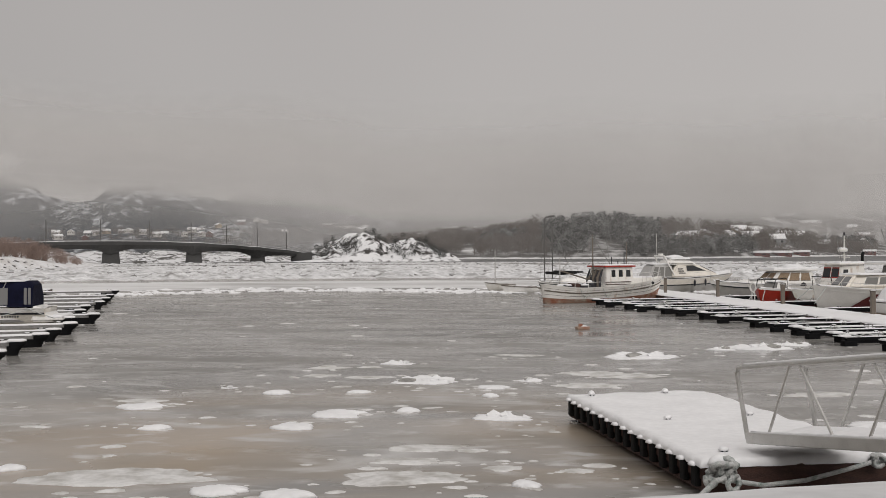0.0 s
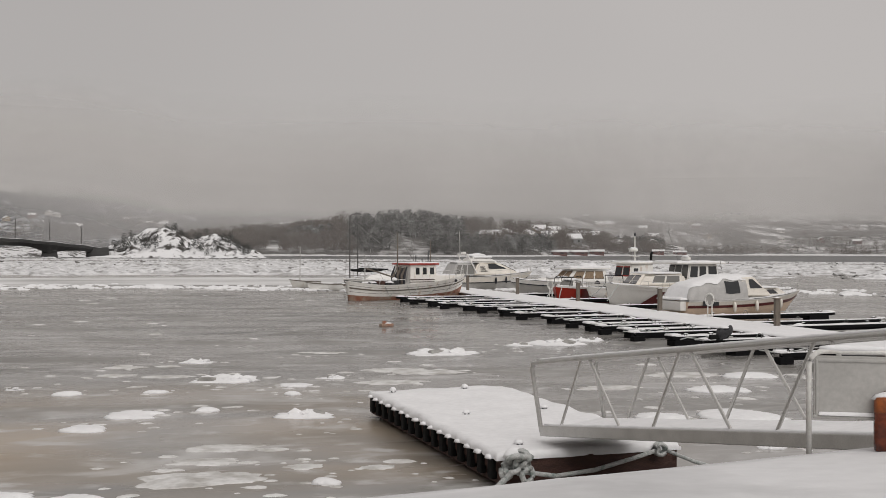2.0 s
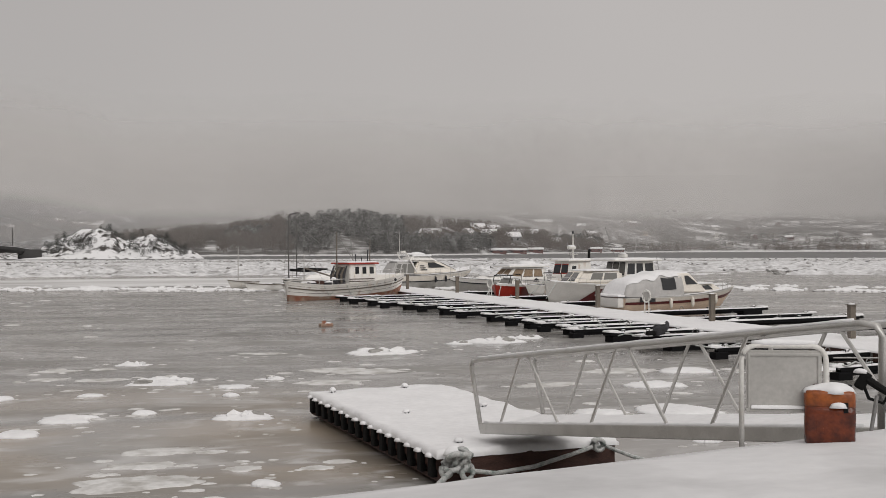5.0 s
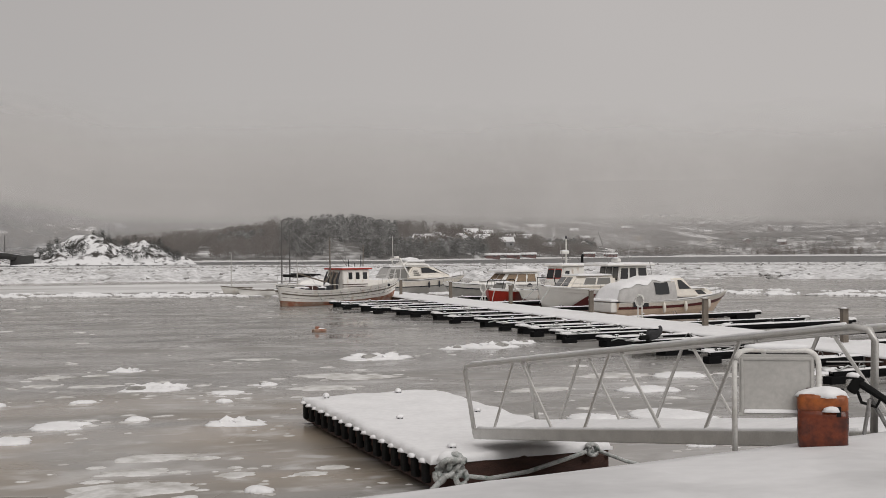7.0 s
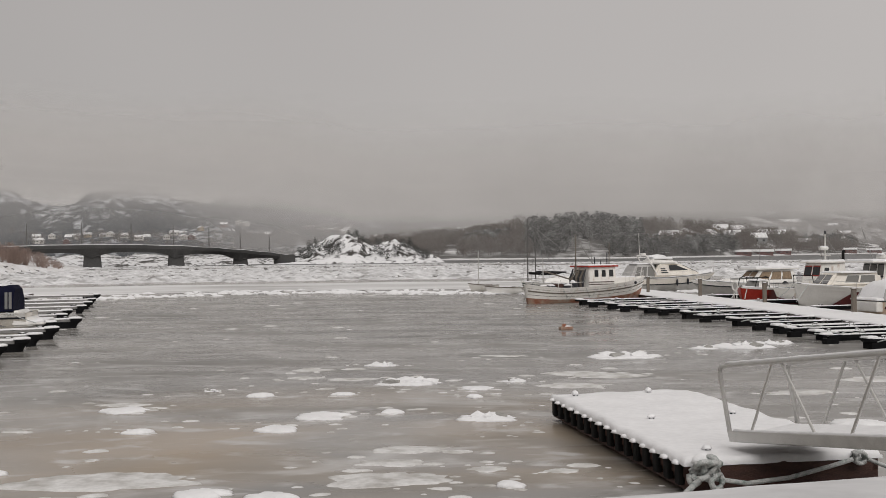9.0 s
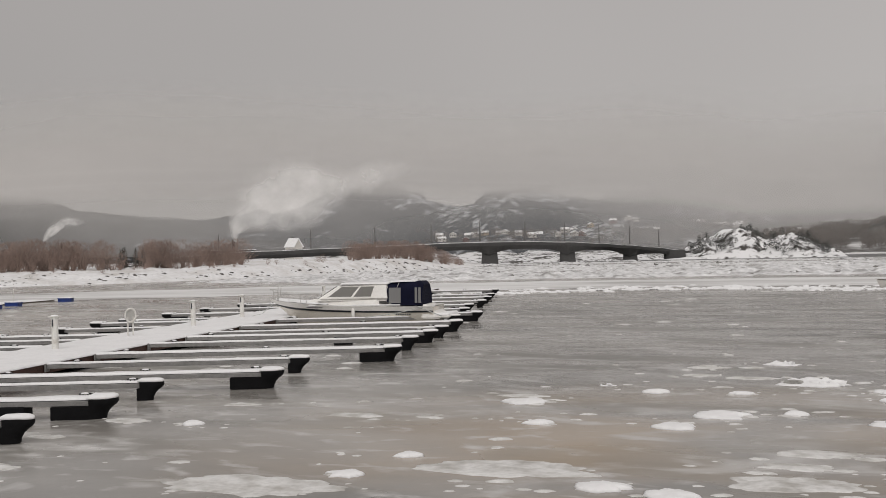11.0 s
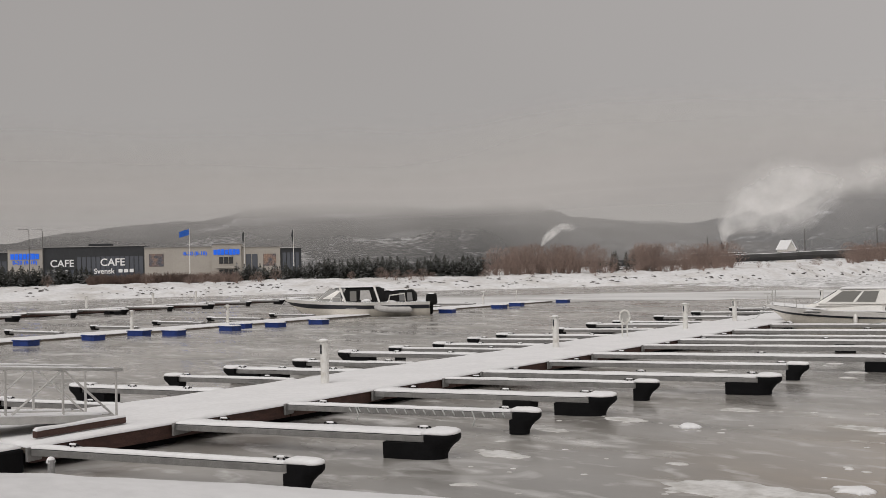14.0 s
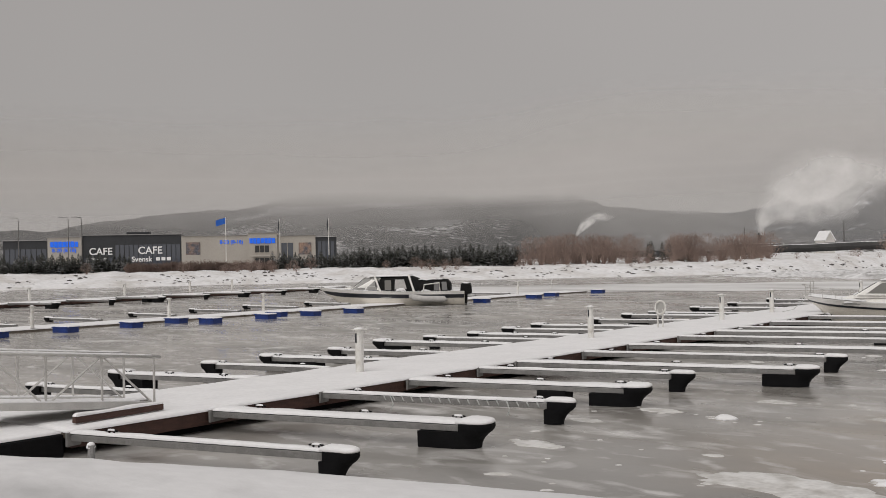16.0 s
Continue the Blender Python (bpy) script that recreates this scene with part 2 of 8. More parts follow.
def ice_material():
    m = bpy.data.materials.new("harbour_ice")
    m.use_nodes = True
    nt = m.node_tree
    b = nt.nodes["Principled BSDF"]
    geo = nt.nodes.new("ShaderNodeNewGeometry")

    def noise_node(scale, detail, sx=1.0, sy=1.0, rot=0.0, warp=0.0):
        mp = nt.nodes.new("ShaderNodeMapping")
        mp.inputs["Scale"].default_value = (sx, sy, 1)
        mp.inputs["Rotation"].default_value = (0, 0, rot)
        nt.links.new(geo.outputs["Position"], mp.inputs[0])
        n = nt.nodes.new("ShaderNodeTexNoise")
        n.inputs["Scale"].default_value, n.inputs["Detail"].default_value = scale, detail
        n.inputs["Distortion"].default_value = warp
        nt.links.new(mp.outputs[0], n.inputs["Vector"])
        return n

    def ramp(n, stops):
        r = nt.nodes.new("ShaderNodeValToRGB")
        r.color_ramp.elements[0].position, r.color_ramp.elements[0].color = stops[0][0], (*stops[0][1], 1)
        r.color_ramp.elements[1].position, r.color_ramp.elements[1].color = stops[-1][0], (*stops[-1][1], 1)
        for p, c in stops[1:-1]:
            r.color_ramp.elements.new(p).color = (*c, 1)
        nt.links.new(n.outputs[0], r.inputs[0])
        return r

    def mix(fac, a, b_):
        x = nt.nodes.new("ShaderNodeMix")
        x.data_type = "RGBA"
        nt.links.new(fac.outputs[0], x.inputs[0])
        nt.links.new(a, x.inputs[6])
        nt.links.new(b_, x.inputs[7])
        return x.outputs[2]

    def around(centre, r0, r1, v0, v1):
        """A value that goes from v0 near a place to v1 away from it."""
        d, mr = nt.nodes.new("ShaderNodeVectorMath"), nt.nodes.new("ShaderNodeMapRange")
        d.operation = "DISTANCE"
        nt.links.new(geo.outputs["Position"], d.inputs[0])
        d.inputs[1].default_value = centre
        for k, v in enumerate((r0, r1, v0, v1)):
            mr.inputs[k + 1].default_value = v
        nt.links.new(d.outputs["Value"], mr.inputs[0])
        return mr.outputs[0]

    base = ramp(noise_node(0.16, 5, 0.6, 1.0, 0.2, 0.8), [(0.34, (0.175, 0.168, 0.156)), (0.5, (0.25, 0.24, 0.224)), (0.66, (0.35, 0.337, 0.318))])
    tint = ramp(noise_node(0.16, 5, 0.5, 1.0, 0.1, 0.6), [(0.4, (0, 0, 0)), (0.6, (0.8, 0.8, 0.8))])
    ochre = nt.nodes.new("ShaderNodeRGB")
    ochre.outputs[0].default_value = (0.44, 0.33, 0.215, 1)
    stained = nt.nodes.new("ShaderNodeMath")
    stained.operation = "MULTIPLY"
    nt.links.new(tint.outputs[0], stained.inputs[0])
    nt.links.new(around((-2.0, 18.5, 0), 2.0, 10.0, 1.0, 0.05), stained.inputs[1])
    c1 = mix(stained, base.outputs[0], ochre.outputs[0])
    film = ramp(noise_node(0.55, 7, 0.55, 1.0, 0.1, 1.2), [(0.54, (0, 0, 0)), (0.63, (0.35, 0.35, 0.35)), (0.72, (0.75, 0.75, 0.75))])
    white = nt.nodes.new("ShaderNodeRGB")
    white.outputs[0].default_value = (0.68, 0.67, 0.66, 1)
    c2 = mix(film, c1, white.outputs[0])
    frost = ramp(noise_node(1.7, 9, 0.6, 1.0, 0.15, 0.3), [(0.55, (0, 0, 0)), (0.62, (0.22, 0.22, 0.22)), (0.72, (0.7, 0.7, 0.7))])
    c2 = mix(frost, c2, white.outputs[0])
    # the ice's brightness gradient under the sky is put into its colour: paler westward
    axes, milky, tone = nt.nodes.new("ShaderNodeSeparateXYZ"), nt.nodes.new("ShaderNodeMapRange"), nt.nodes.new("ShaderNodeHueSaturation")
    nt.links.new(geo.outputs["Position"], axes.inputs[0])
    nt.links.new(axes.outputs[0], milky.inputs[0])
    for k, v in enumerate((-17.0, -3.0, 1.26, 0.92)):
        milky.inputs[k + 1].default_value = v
    # the same colour factor is lowered around (-4, 55)
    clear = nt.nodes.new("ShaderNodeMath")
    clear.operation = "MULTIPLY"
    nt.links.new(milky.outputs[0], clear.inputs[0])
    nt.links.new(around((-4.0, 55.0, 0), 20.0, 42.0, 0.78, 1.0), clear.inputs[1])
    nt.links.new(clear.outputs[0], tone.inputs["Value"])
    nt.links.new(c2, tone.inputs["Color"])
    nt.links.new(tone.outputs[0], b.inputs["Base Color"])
    rr = ramp(noise_node(0.4, 4, 0.4, 1.0), [(0.35, (0.07, 0.07, 0.07)), (0.7, (0.42, 0.42, 0.42))])
    nt.links.new(rr.outputs[0], b.inputs["Roughness"])
    b.inputs["Specular IOR Level"].default_value = 0.45
    bp = nt.nodes.new("ShaderNodeBump")
    bp.inputs["Strength"].default_value, bp.inputs["Distance"].default_value = 0.2, 0.03
    fine = noise_node(2.5, 6)
    nt.links.new(fine.outputs[0], bp.inputs["Height"])
    nt.links.new(bp.outputs[0], b.inputs["Normal"])
    return m


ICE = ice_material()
PACK_ICE = material("broken_pack_ice", (0.82, 0.82, 0.83), 0.8, vary=0.3, scale=0.3, fine=1.1, bump=1.0, dist=0.5, second=(0.26, 0.25, 0.24), amount=0.35, spec=0.2)
RIVER = material("open_river_water", (0.035, 0.036, 0.036), 0.32, vary=0.2, scale=0.02, fine=0.5, bump=0.6, dist=0.3, spec=0.4, stretch=(0.3, 1, 1))
DUST_ICE = material("snow_dusted_ice", (0.78, 0.78, 0.78), 0.6, vary=0.1, scale=0.1, fine=0.6, bump=0.2, second=(0.4, 0.39, 0.38), amount=0.4, stretch=(0.4, 1, 1))
bm = B()
bmesh.ops.create_circle(bm, cap_ends=True, segments=64, radius=ICE_R)
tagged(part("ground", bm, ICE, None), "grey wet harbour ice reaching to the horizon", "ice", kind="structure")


def polar(az, r, z=0.0):
    a = radians(az)
    return Vector((-r * math.sin(a), r * math.cos(a), z))


def recede(az):
    """How much farther off the far shore lies: it draws back up the river to the east."""
    k = min(1.0, max(0.0, (-11 - az) / 20))
    return 1.05 + 0.95 * k * k * (3 - 2 * k)


def far(az, r, z=0.0):
    return polar(az, r * recede(az), z)


def polar_sheet(name, mat, az0, az1, radii, height, step, label, category, kind="structure"):
    """A sheet in rings round the harbour; height(az, r, f) gives its relief."""
    bm = B()
    n = int((az1 - az0) / step)
    rows = []
    for r in radii:
        row = []
        for i in range(n + 1):
            az = az0 + (az1 - az0) * i / n
            rr, z = height(az, r)
            row.append(bm.verts.new(polar(az, rr, z)))
        rows.append(row)
    for a, b in zip(rows, rows[1:]):
        for i in range(n):
            bm.faces.new((a[i], a[i + 1], b[i + 1], b[i]))
    return tagged(part(name, bm, mat, None, smooth=True), label, category, kind=kind)


def pack_height(az, r):
    q = polar(az, r)
    rough = max(0.0, noise.fractal(q * 0.2, 0.8, 2.0, 6)) * 1.5
    rag = 1 + 0.02 * noise.noise((az * 0.35, 1.0, 2.0)) + 0.012 * noise.noise((az * 1.7, 4.0, 2.0))
    edge = min(1.0, (r - 138) / 8, (390 - r) / 12, (33 - az + 2.5 * noise.noise((r * 0.05, 2.0, 4.0))) / 3)
    # a dark lead runs across the floes, the floes lie lower farther out
    mid = 318 + 12 * noise.noise((az * 0.09, 3.0, 1.0))
    lead = min(1.0, max(0.0, abs(r - mid) / 10 - 0.5 - 0.5 * noise.noise((az * 0.5, 8.0, 2.0))))
    if noise.noise((az * 0.12, r * 0.035, 7.0)) > 0.35:
        lead *= 0.3
    low = max(0.22, 1.1 - (r - 138) / 190)
    return r * rag, -0.12 + max(0.0, edge) * (0.17 + rough * 0.55 * low) * lead


polar_sheet("pack_ice", PACK_ICE, -48, 34, [138 + 252 * (k / 90) ** 1.4 for k in range(91)], pack_height, 0.16, "snow-covered broken river ice in rough floes", "ice")


def flat_water(az, r):
    return r * recede(az) if r > 700 else r, 0.015


polar_sheet("river", RIVER, -49, 36, [385, 440, 520, 600, 720, 900], flat_water, 1.0, "dark grey open river water before the far shore", "river")


def dust_height(az, r):
    return r * (1 + 0.025 * noise.noise((az * 0.2, r * 0.01, 3.0)) + 0.01 * noise.noise((az * 1.2, r, 9.0))), 0.012


polar_sheet("smooth_ice", DUST_ICE, -6, 50, [101, 106, 112, 118, 124, 130], dust_height, 0.5, "smooth ice dusted with thin wind-blown snow", "ice")


# ---- quay: a snow-covered stone edge that curves round the viewer ----
QUAY_EDGE = [(-26, -14), (-19, -6), (-13, 0.2), (-9.6, 2.5), (-8.05, 3.25), (-6.2, 4.25), (-4.33, 5.0), (-2.0, 5.65), (0.4, 6.2), (1.58, 6.48), (3.89, 7.08), (5.6, 7.55), (9, 8.2), (14, 8.6), (22, 8.0), (40, 5.0)]


def quay():
    q = thing("quay", "snow-covered stone quay edge in the foreground", "quay", kind="structure")
    pts = []
    for (ax, ay), (bx, by) in zip(QUAY_EDGE, QUAY_EDGE[1:]):
        n = max(2, int(math.hypot(bx - ax, by - ay) / 0.3))
        pts += [(ax + (bx - ax) * i / n, ay + (by - ay) * i / n) for i in range(n)]
    pts.append(QUAY_EDGE[-1])
    rings = []
    for inset, z in ((0.05, 1.80), (-0.02, 1.86), (0.06, 1.93), (0.3, 1.97), (0.7, 2.0), (1.3, 2.01), (2.2, 2.0), (3.6, 1.98), (5.5, 1.97), (30, 1.97)):
        row = []
        for i, (x, y) in enumerate(pts):
            k = 1 - inset / max(1.0, math.hypot(x, y))
            px, py = x * k, y * k
            if inset == 30:
                px, py = x * 0.3, y - 40
            lump = 0.03 * noise.noise((px * 0.8, py * 0.8, 1)) + 0.014 * noise.noise((px * 3, py * 3, 4))
            row.append((px + 0.03 * noise.noise((x * 2.5, y * 2.5, z * 3)), py, z + lump * (inset > 0.2) - (0.0 if inset < 5 else 0.1)))
        rings.append(row)
    part("quay_snow", loft(B(), rings, closed=False), QUAY_SNOW, q, smooth=True)
    wall = [[(x * k, y * k, z) for x, y in pts] for k, z in ((1.05, -0.3), (1.0, 1.0), (0.992, 1.84))]
    part("quay_wall", loft(B(), wall, closed=False), ROCK, q, "dark stone wall")


quay()


# ---- floating piers ----
def cleat(bm, x, y, z):
    tube(bm, [(x - 0.13, y, z + 0.05), (x - 0.05, y, z + 0.065), (x + 0.05, y, z + 0.065), (x + 0.13, y, z + 0.05)], 0.016)
    tube(bm, [(x - 0.05, y, z), (x - 0.05, y, z + 0.06)], 0.016)
    tube(bm, [(x + 0.05, y, z), (x + 0.05, y, z + 0.06)], 0.016)
    return bm


def nose_outline(aft, nose, width, z, seed=None):
    """A plan outline: square aft, rounded at the nose."""
    h = width / 2
    pts = [(aft, -h), (nose - width * 0.75, -h)]
    pts += [(nose - width * 0.75 + width * 0.75 * math.sin(a), -h * math.cos(a) ** 0.8) for a in (math.pi * k / 16 for k in range(1, 8))]
    pts += [(nose, 0.0)] + [(x, -y) for x, y in pts[::-1]]
    return [(x, y, z + (0.012 * noise.noise((x * 4 + seed, y * 4, seed)) if seed else 0.0)) for x, y in pts]


def bow_float(length, width, z):
    """The nose-shaped plastic float under the end of a finger, flaring out to a rounded rim."""
    layers = [(-length, -0.26, 0.94, 0.0), (-length, -0.25, 0.96, 0.08), (-length, -0.2, 0.97, 0.17), (-length, -0.12, 0.99, z - 0.17), (-length, -0.07, 1.0, z - 0.135),
              (-0.55, -0.06, 1.0, z - 0.13), (-0.55, -0.015, 1.03, z - 0.08), (-0.55, 0.0, 1.04, z - 0.04), (-0.55, 0.0, 1.04, z), (-0.55, -0.02, 1.0, z + 0.025)]
    return loft(B(), [nose_outline(a, n, width * k, h) for a, n, k, h in layers])


def nose_snow(width, z, seed):
    layers = [(-0.6, -0.005, 1.02, 0.022), (-0.6, 0.0, 1.04, 0.045), (-0.59, -0.015, 0.98, 0.075), (-0.56, -0.06, 0.84, 0.095), (-0.5, -0.14, 0.55, 0.105)]
    return loft(B(), [nose_outline(a, n, width * k, z + h, seed + 0.5) for a, n, k, h in layers])


def finger(kind, length, m, seed, tone, z=0.42):
    """A mooring finger along +x from the pier; its tip is at x = length."""
    big = kind == "walkway"
    f = thing("mooring_finger", ("snow-covered steel walkway finger with a black nose float" if big else "narrow snow-covered steel boom with a small black float"), "mooring finger", m, "mooring fingers of the " + tone)
    w = 0.46 if big else 0.17
    for s in (-1, 1):
        part("side_rail", box(B(), (length / 2 - 0.2, s * (w / 2 - 0.02), z - 0.07), (length - 0.4, 0.04, 0.11), 0.01), GALVANISED if z > 0.4 else BLACK_PLASTIC, f)
    part("tread", box(B(), (length / 2 - 0.2, 0, z - 0.04), (length - 0.42, w - 0.09, 0.05)), GALVANISED, f)
    if big:
        if z < 0.4:
            part("float", box(B(), (length - 0.85 - 0.1 * (seed % 4), 0, z / 2 - 0.07), (1.2, 0.5, z - 0.1), 0.03), BLACK_PLASTIC, f)
            part("end_plate", box(B(), (length - 0.28, 0, z - 0.05), (0.24, w + 0.04, 0.11), 0.02), BLACK_PLASTIC, f)
        else:
            fl = part("float", bow_float(1.35, 0.62, z), BLACK_PLASTIC, f)
            fl.location = (length, 0, 0)
        if seed % 3 == 0:
            part("float", box(B(), (length * 0.62, 0, 0.14), (0.7, 0.55, 0.34), 0.04), BLACK_PLASTIC, f)
    else:
        if z < 0.4:
            part("float", box(B(), (length - 0.5, 0, z / 2 - 0.07), (0.5, 0.3, z - 0.1), 0.03), BLACK_PLASTIC, f)
        else:
            fl = part("float", bow_float(0.62, 0.32, z), BLACK_PLASTIC, f)
            fl.location = (length, 0, 0)
    bm = snow_slab(B(), 0.05, length - 0.3, -w / 2, w / 2, z, 0.035 if z < 0.4 else 0.055, 0.25, 0.03, seed)
    part("snow", bm, SNOW, f, smooth=True)
    if z < 0.4:
        part("snow", snow_slab(B(), length - 0.56, length - 0.12, -w / 2, w / 2, z + 0.02, 0.075, 0.12, 0.03, seed + 3), SNOW, f, smooth=True)
    else:
        part("snow", nose_snow(0.62 if big else 0.32, z, seed), SNOW, f, smooth=True).location = (length, 0, 0)
    for k, x in enumerate((length - 0.75, length * 0.55, 0.9)):
        if big or k != 1:
            part("cleat", cleat(B(), x, 0.16 if big else 0.0, z + 0.03), BLACK_PLASTIC, f)
            top = part("snow", mound(B(), 0.1, 0.035, 0.022, seed + k + 9, 3, 10), SNOW, f, smooth=True)
            top.location = (x, 0.16 if big else 0.0, z + 0.095)
    if z < 0.4:
        for k in range(1 + seed % 2):
            x = length * (0.36 + 0.3 * k) + 0.3 * math.sin(seed * 1.7 + k)
            hoop = [(x + 0.11 * math.cos(t), 0.06, z + 0.02 + 0.17 * math.sin(t)) for t in (math.pi * i / 8 for i in range(9))]
            part("mooring_hoop", tube(B(), hoop, 0.014, 5), GALVANISED, f)
        for k in range(seed % 3):
            lump = part("snow", mound(B(), 0.26, w * 0.42, 0.05, seed * 1.3 + k, 4, 14, 0.9), SNOW, f, smooth=True)
            lump.location = (length * (0.12 + 0.3 * k) + 0.4 * math.sin(seed * 2.1 + k), 0, z + 0.02)
        if seed % 2:
            r0 = length * 0.6
            part("frozen_line", tube(B(), [(r0 + 0.25 * k, 0.3 * math.sin(k * 1.3 + seed) * 0.4, z + 0.08 + 0.04 * math.sin(k * 2.0 + seed)) for k in range(9)], 0.022, 5), ROPE, f, smooth=True)
        # black bar added to show the shade beneath the finger
        part("under_shade_bar", box(B(), (length / 2, 0, z - 0.17), (length - 1.2, w * 0.6, 0.1)), BLACK_PLASTIC, f)
    elif not big and seed == 5 and tone == "west pier" and m.translation.x > -20:
        coil = [(1.5 + 0.031 * k, 0.105 * math.cos(k * 0.9), z - 0.045 + 0.085 * math.sin(k * 0.9)) for k in range(130)]
        part("frozen_line", tube(B(), coil, 0.016, 5), ROPE, f, "frosted rope wound round the boom", smooth=True)
        for x in (1.75, 4.4):
            part("frozen_line", tube(B(), [(x, -0.1, z), (x + 0.08, -0.13, z - 0.16), (x + 0.02, -0.12, z - 0.3)], 0.014, 5), ROPE, f)
    part("brace", tube(B(), [(1.5, w / 2, z - 0.1), (0.02, w / 2 + 0.85, z - 0.1)], 0.03), GALVANISED, f)
    part("bracket", box(B(), (0.03, 0, z - 0.1), (0.05, w + 0.16, 0.24), 0.01), GALVANISED, f)
    return f


def pier(name, label, p0, p1, width, fascia, seed, step=0.6, pontoons=True, low=0.0):
    """A floating pier whose right edge runs from p0 to p1; local x runs along it, y to its left."""
    d = Vector((p1[0] - p0[0], p1[1] - p0[1], 0))
    m = Matrix.Translation((p0[0], p0[1], 0)) @ Matrix.Rotation(math.atan2(d.y, d.x), 4, "Z")
    p, length = thing(name, label, "floating pier", m @ Matrix.Translation((0, 0, low)), kind="structure"), d.length
    part("deck", box(B(), (length / 2, width / 2, 0.36), (length, width - 0.1, 0.1)), OLD_TIMBER, p)
    for y in (0.03, width - 0.03):
        n = int(length / 6)
        for i in range(n):
            part("edge_beam", box(B(), ((i + 0.5) * length / n, y, 0.28), (length / n - 0.03, 0.07, 0.27), 0.012), fascia, p)
    if pontoons:
        n = int(length / 4.5)
        for i in range(n):
            part("pontoon", box(B(), ((i + 0.5) * length / n, width / 2, 0.08), (2.2, width - 0.5, 0.4), 0.05), BLACK_PLASTIC, p)
    part("snow", snow_slab(B(), 0, length, -0.03, width + 0.03, 0.41, 0.07, step, 0.03, seed), SNOW, p, smooth=True)
    return p, m, length


def bollard_post(m, group, height=1.12, size=0.17, mat=None, square=False):
    p = thing("service_post", "grey weathered service post with a snow cap on the pier" if square else "white round service post with a snow cap on the pier", "post", m, group)
    bm = B()
    if square:
        box(bm, (0, 0, height / 2), (size, size, height), 0.015)
    else:
        tube(bm, [(0, 0, 0), (0, 0, height)], size / 2, 14)
    part("post", bm, mat or WHITE_METAL, p)
    part("cap", box(B(), (0, 0, height + 0.012), (size * 1.35, size * 1.35, 0.03), 0.008), mat or WHITE_METAL, p)
    c = part("snow", mound(B(), size * 0.62, size * 0.62, 0.035, height * 7, 4, 12), SNOW, p, smooth=True)
    c.location.z = height + 0.03
    if not square:
        part("number_plate", box(B(), (0.0, -size / 2 - 0.004, height - 0.2), (0.05, 0.012, 0.24)), DARK_STRIPE, p, "dark bars of a small label")
    return p


def lifebuoy_stand(m, tone="harbour"):
    p = thing("lifebuoy_stand", "round white lifebuoy holder on two short posts", "lifebuoy stand", m)
    for y in (-0.1, 0.1):
        part("leg", tube(B(), [(0, y, 0), (0, y, 0.75)], 0.03), WHITE_METAL, p)
    bm = B()
    pts = [(0.04, 0.2 * math.cos(a), 0.8 + 0.26 * math.sin(a)) for a in (2 * math.pi * k / 20 for k in range(21))]
    part("ring", tube(bm, pts, 0.042, 8), WHITE_METAL, p, smooth=True)
    part("backing", tube(B(), [(-0.03, 0, 0.8), (0.02, 0, 0.8)], 0.2, 18), PANEL, p)
    return p


def edge_fingers(tips, origin, u, out, offset, d, tone, first, z=0.42):
    """Fingers from the pier's edge to the given tips."""
    kind = first
    for i, (x, y) in enumerate(tips):
        rel = Vector((x - origin[0], y - origin[1]))
        L = (rel.dot(Vector(out)) - offset) / Vector(d).dot(Vector(out))
        root = Vector((x, y)) - L * Vector(d)
        m = Matrix.Translation((root.x, root.y, 0.012 * (i % 3) - 0.01)) @ Matrix.Rotation(math.atan2(d[1], d[0]), 4, "Z")
        finger(kind, L, m, i + 3, tone, z)
        kind = "boom" if kind == "walkway" else "walkway"


LO, LU, LN = (-18.84, 11.2), (-0.173, 0.985), (0.985, 0.173)
near_pier, near_m, _ = pier("west_pier", "long floating pier with brown sides under smooth snow", (LO[0] - LU[0] * 3.2, LO[1] - LU[1] * 3.2), (LO[0] + LU[0] * 80, LO[1] + LU[1] * 80), 3.5, WET_TIMBER, 1)
edge_fingers([(-12.96, 10.2), (-13.35, 13.5), (-13.95, 16.4), (-14.4, 19.5), (-15.1, 22.2), (-13.32, 24.9), (-14.3, 28.3), (-12.9, 32.0), (-13.71, 35.6), (-14.17, 38.9), (-14.51, 41.1), (-15.09, 44.6),
              (-16.7, 49.0), (-16.4, 51.6), (-18.2, 55.0), (-19.6, 60.0), (-20.3, 64.7), (-21.6, 70.0), (-23.2, 76.0), (-25.6, 85.0)], LO, LU, LN, 0.0, (0.93, 0.367), "west pier", "boom")
edge_fingers([(-26.33, 10.5), (-27.48, 13.2), (-27.55, 16.0), (-28.46, 18.6), (-28.5, 21.2), (-29.96, 24.3), (-30.1, 26.8), (-30.0, 29.0), (-30.69, 31.6), (-31.65, 34.4), (-31.92, 38.5), (-32.9, 42.3), (-33.3, 45.0), (-34.2, 50.0), (-35.0, 55.0), (-36.0, 61.0)],
             LO, LU, (-LN[0], -LN[1]), 3.5, (-0.93, -0.367), "west pier", "boom")
for x, y in ((-21.81, 17.23), (-24.29, 29.47), (-26.26, 40.78), (-27.4, 46.89), (-30.3, 62.0)):
    bollard_post(pose(x, y, 0.44), "posts of the west pier", 1.1, 0.22)
lifebuoy_stand(pose(-25.4, 35.1, 0.46, 0, 0, -40))

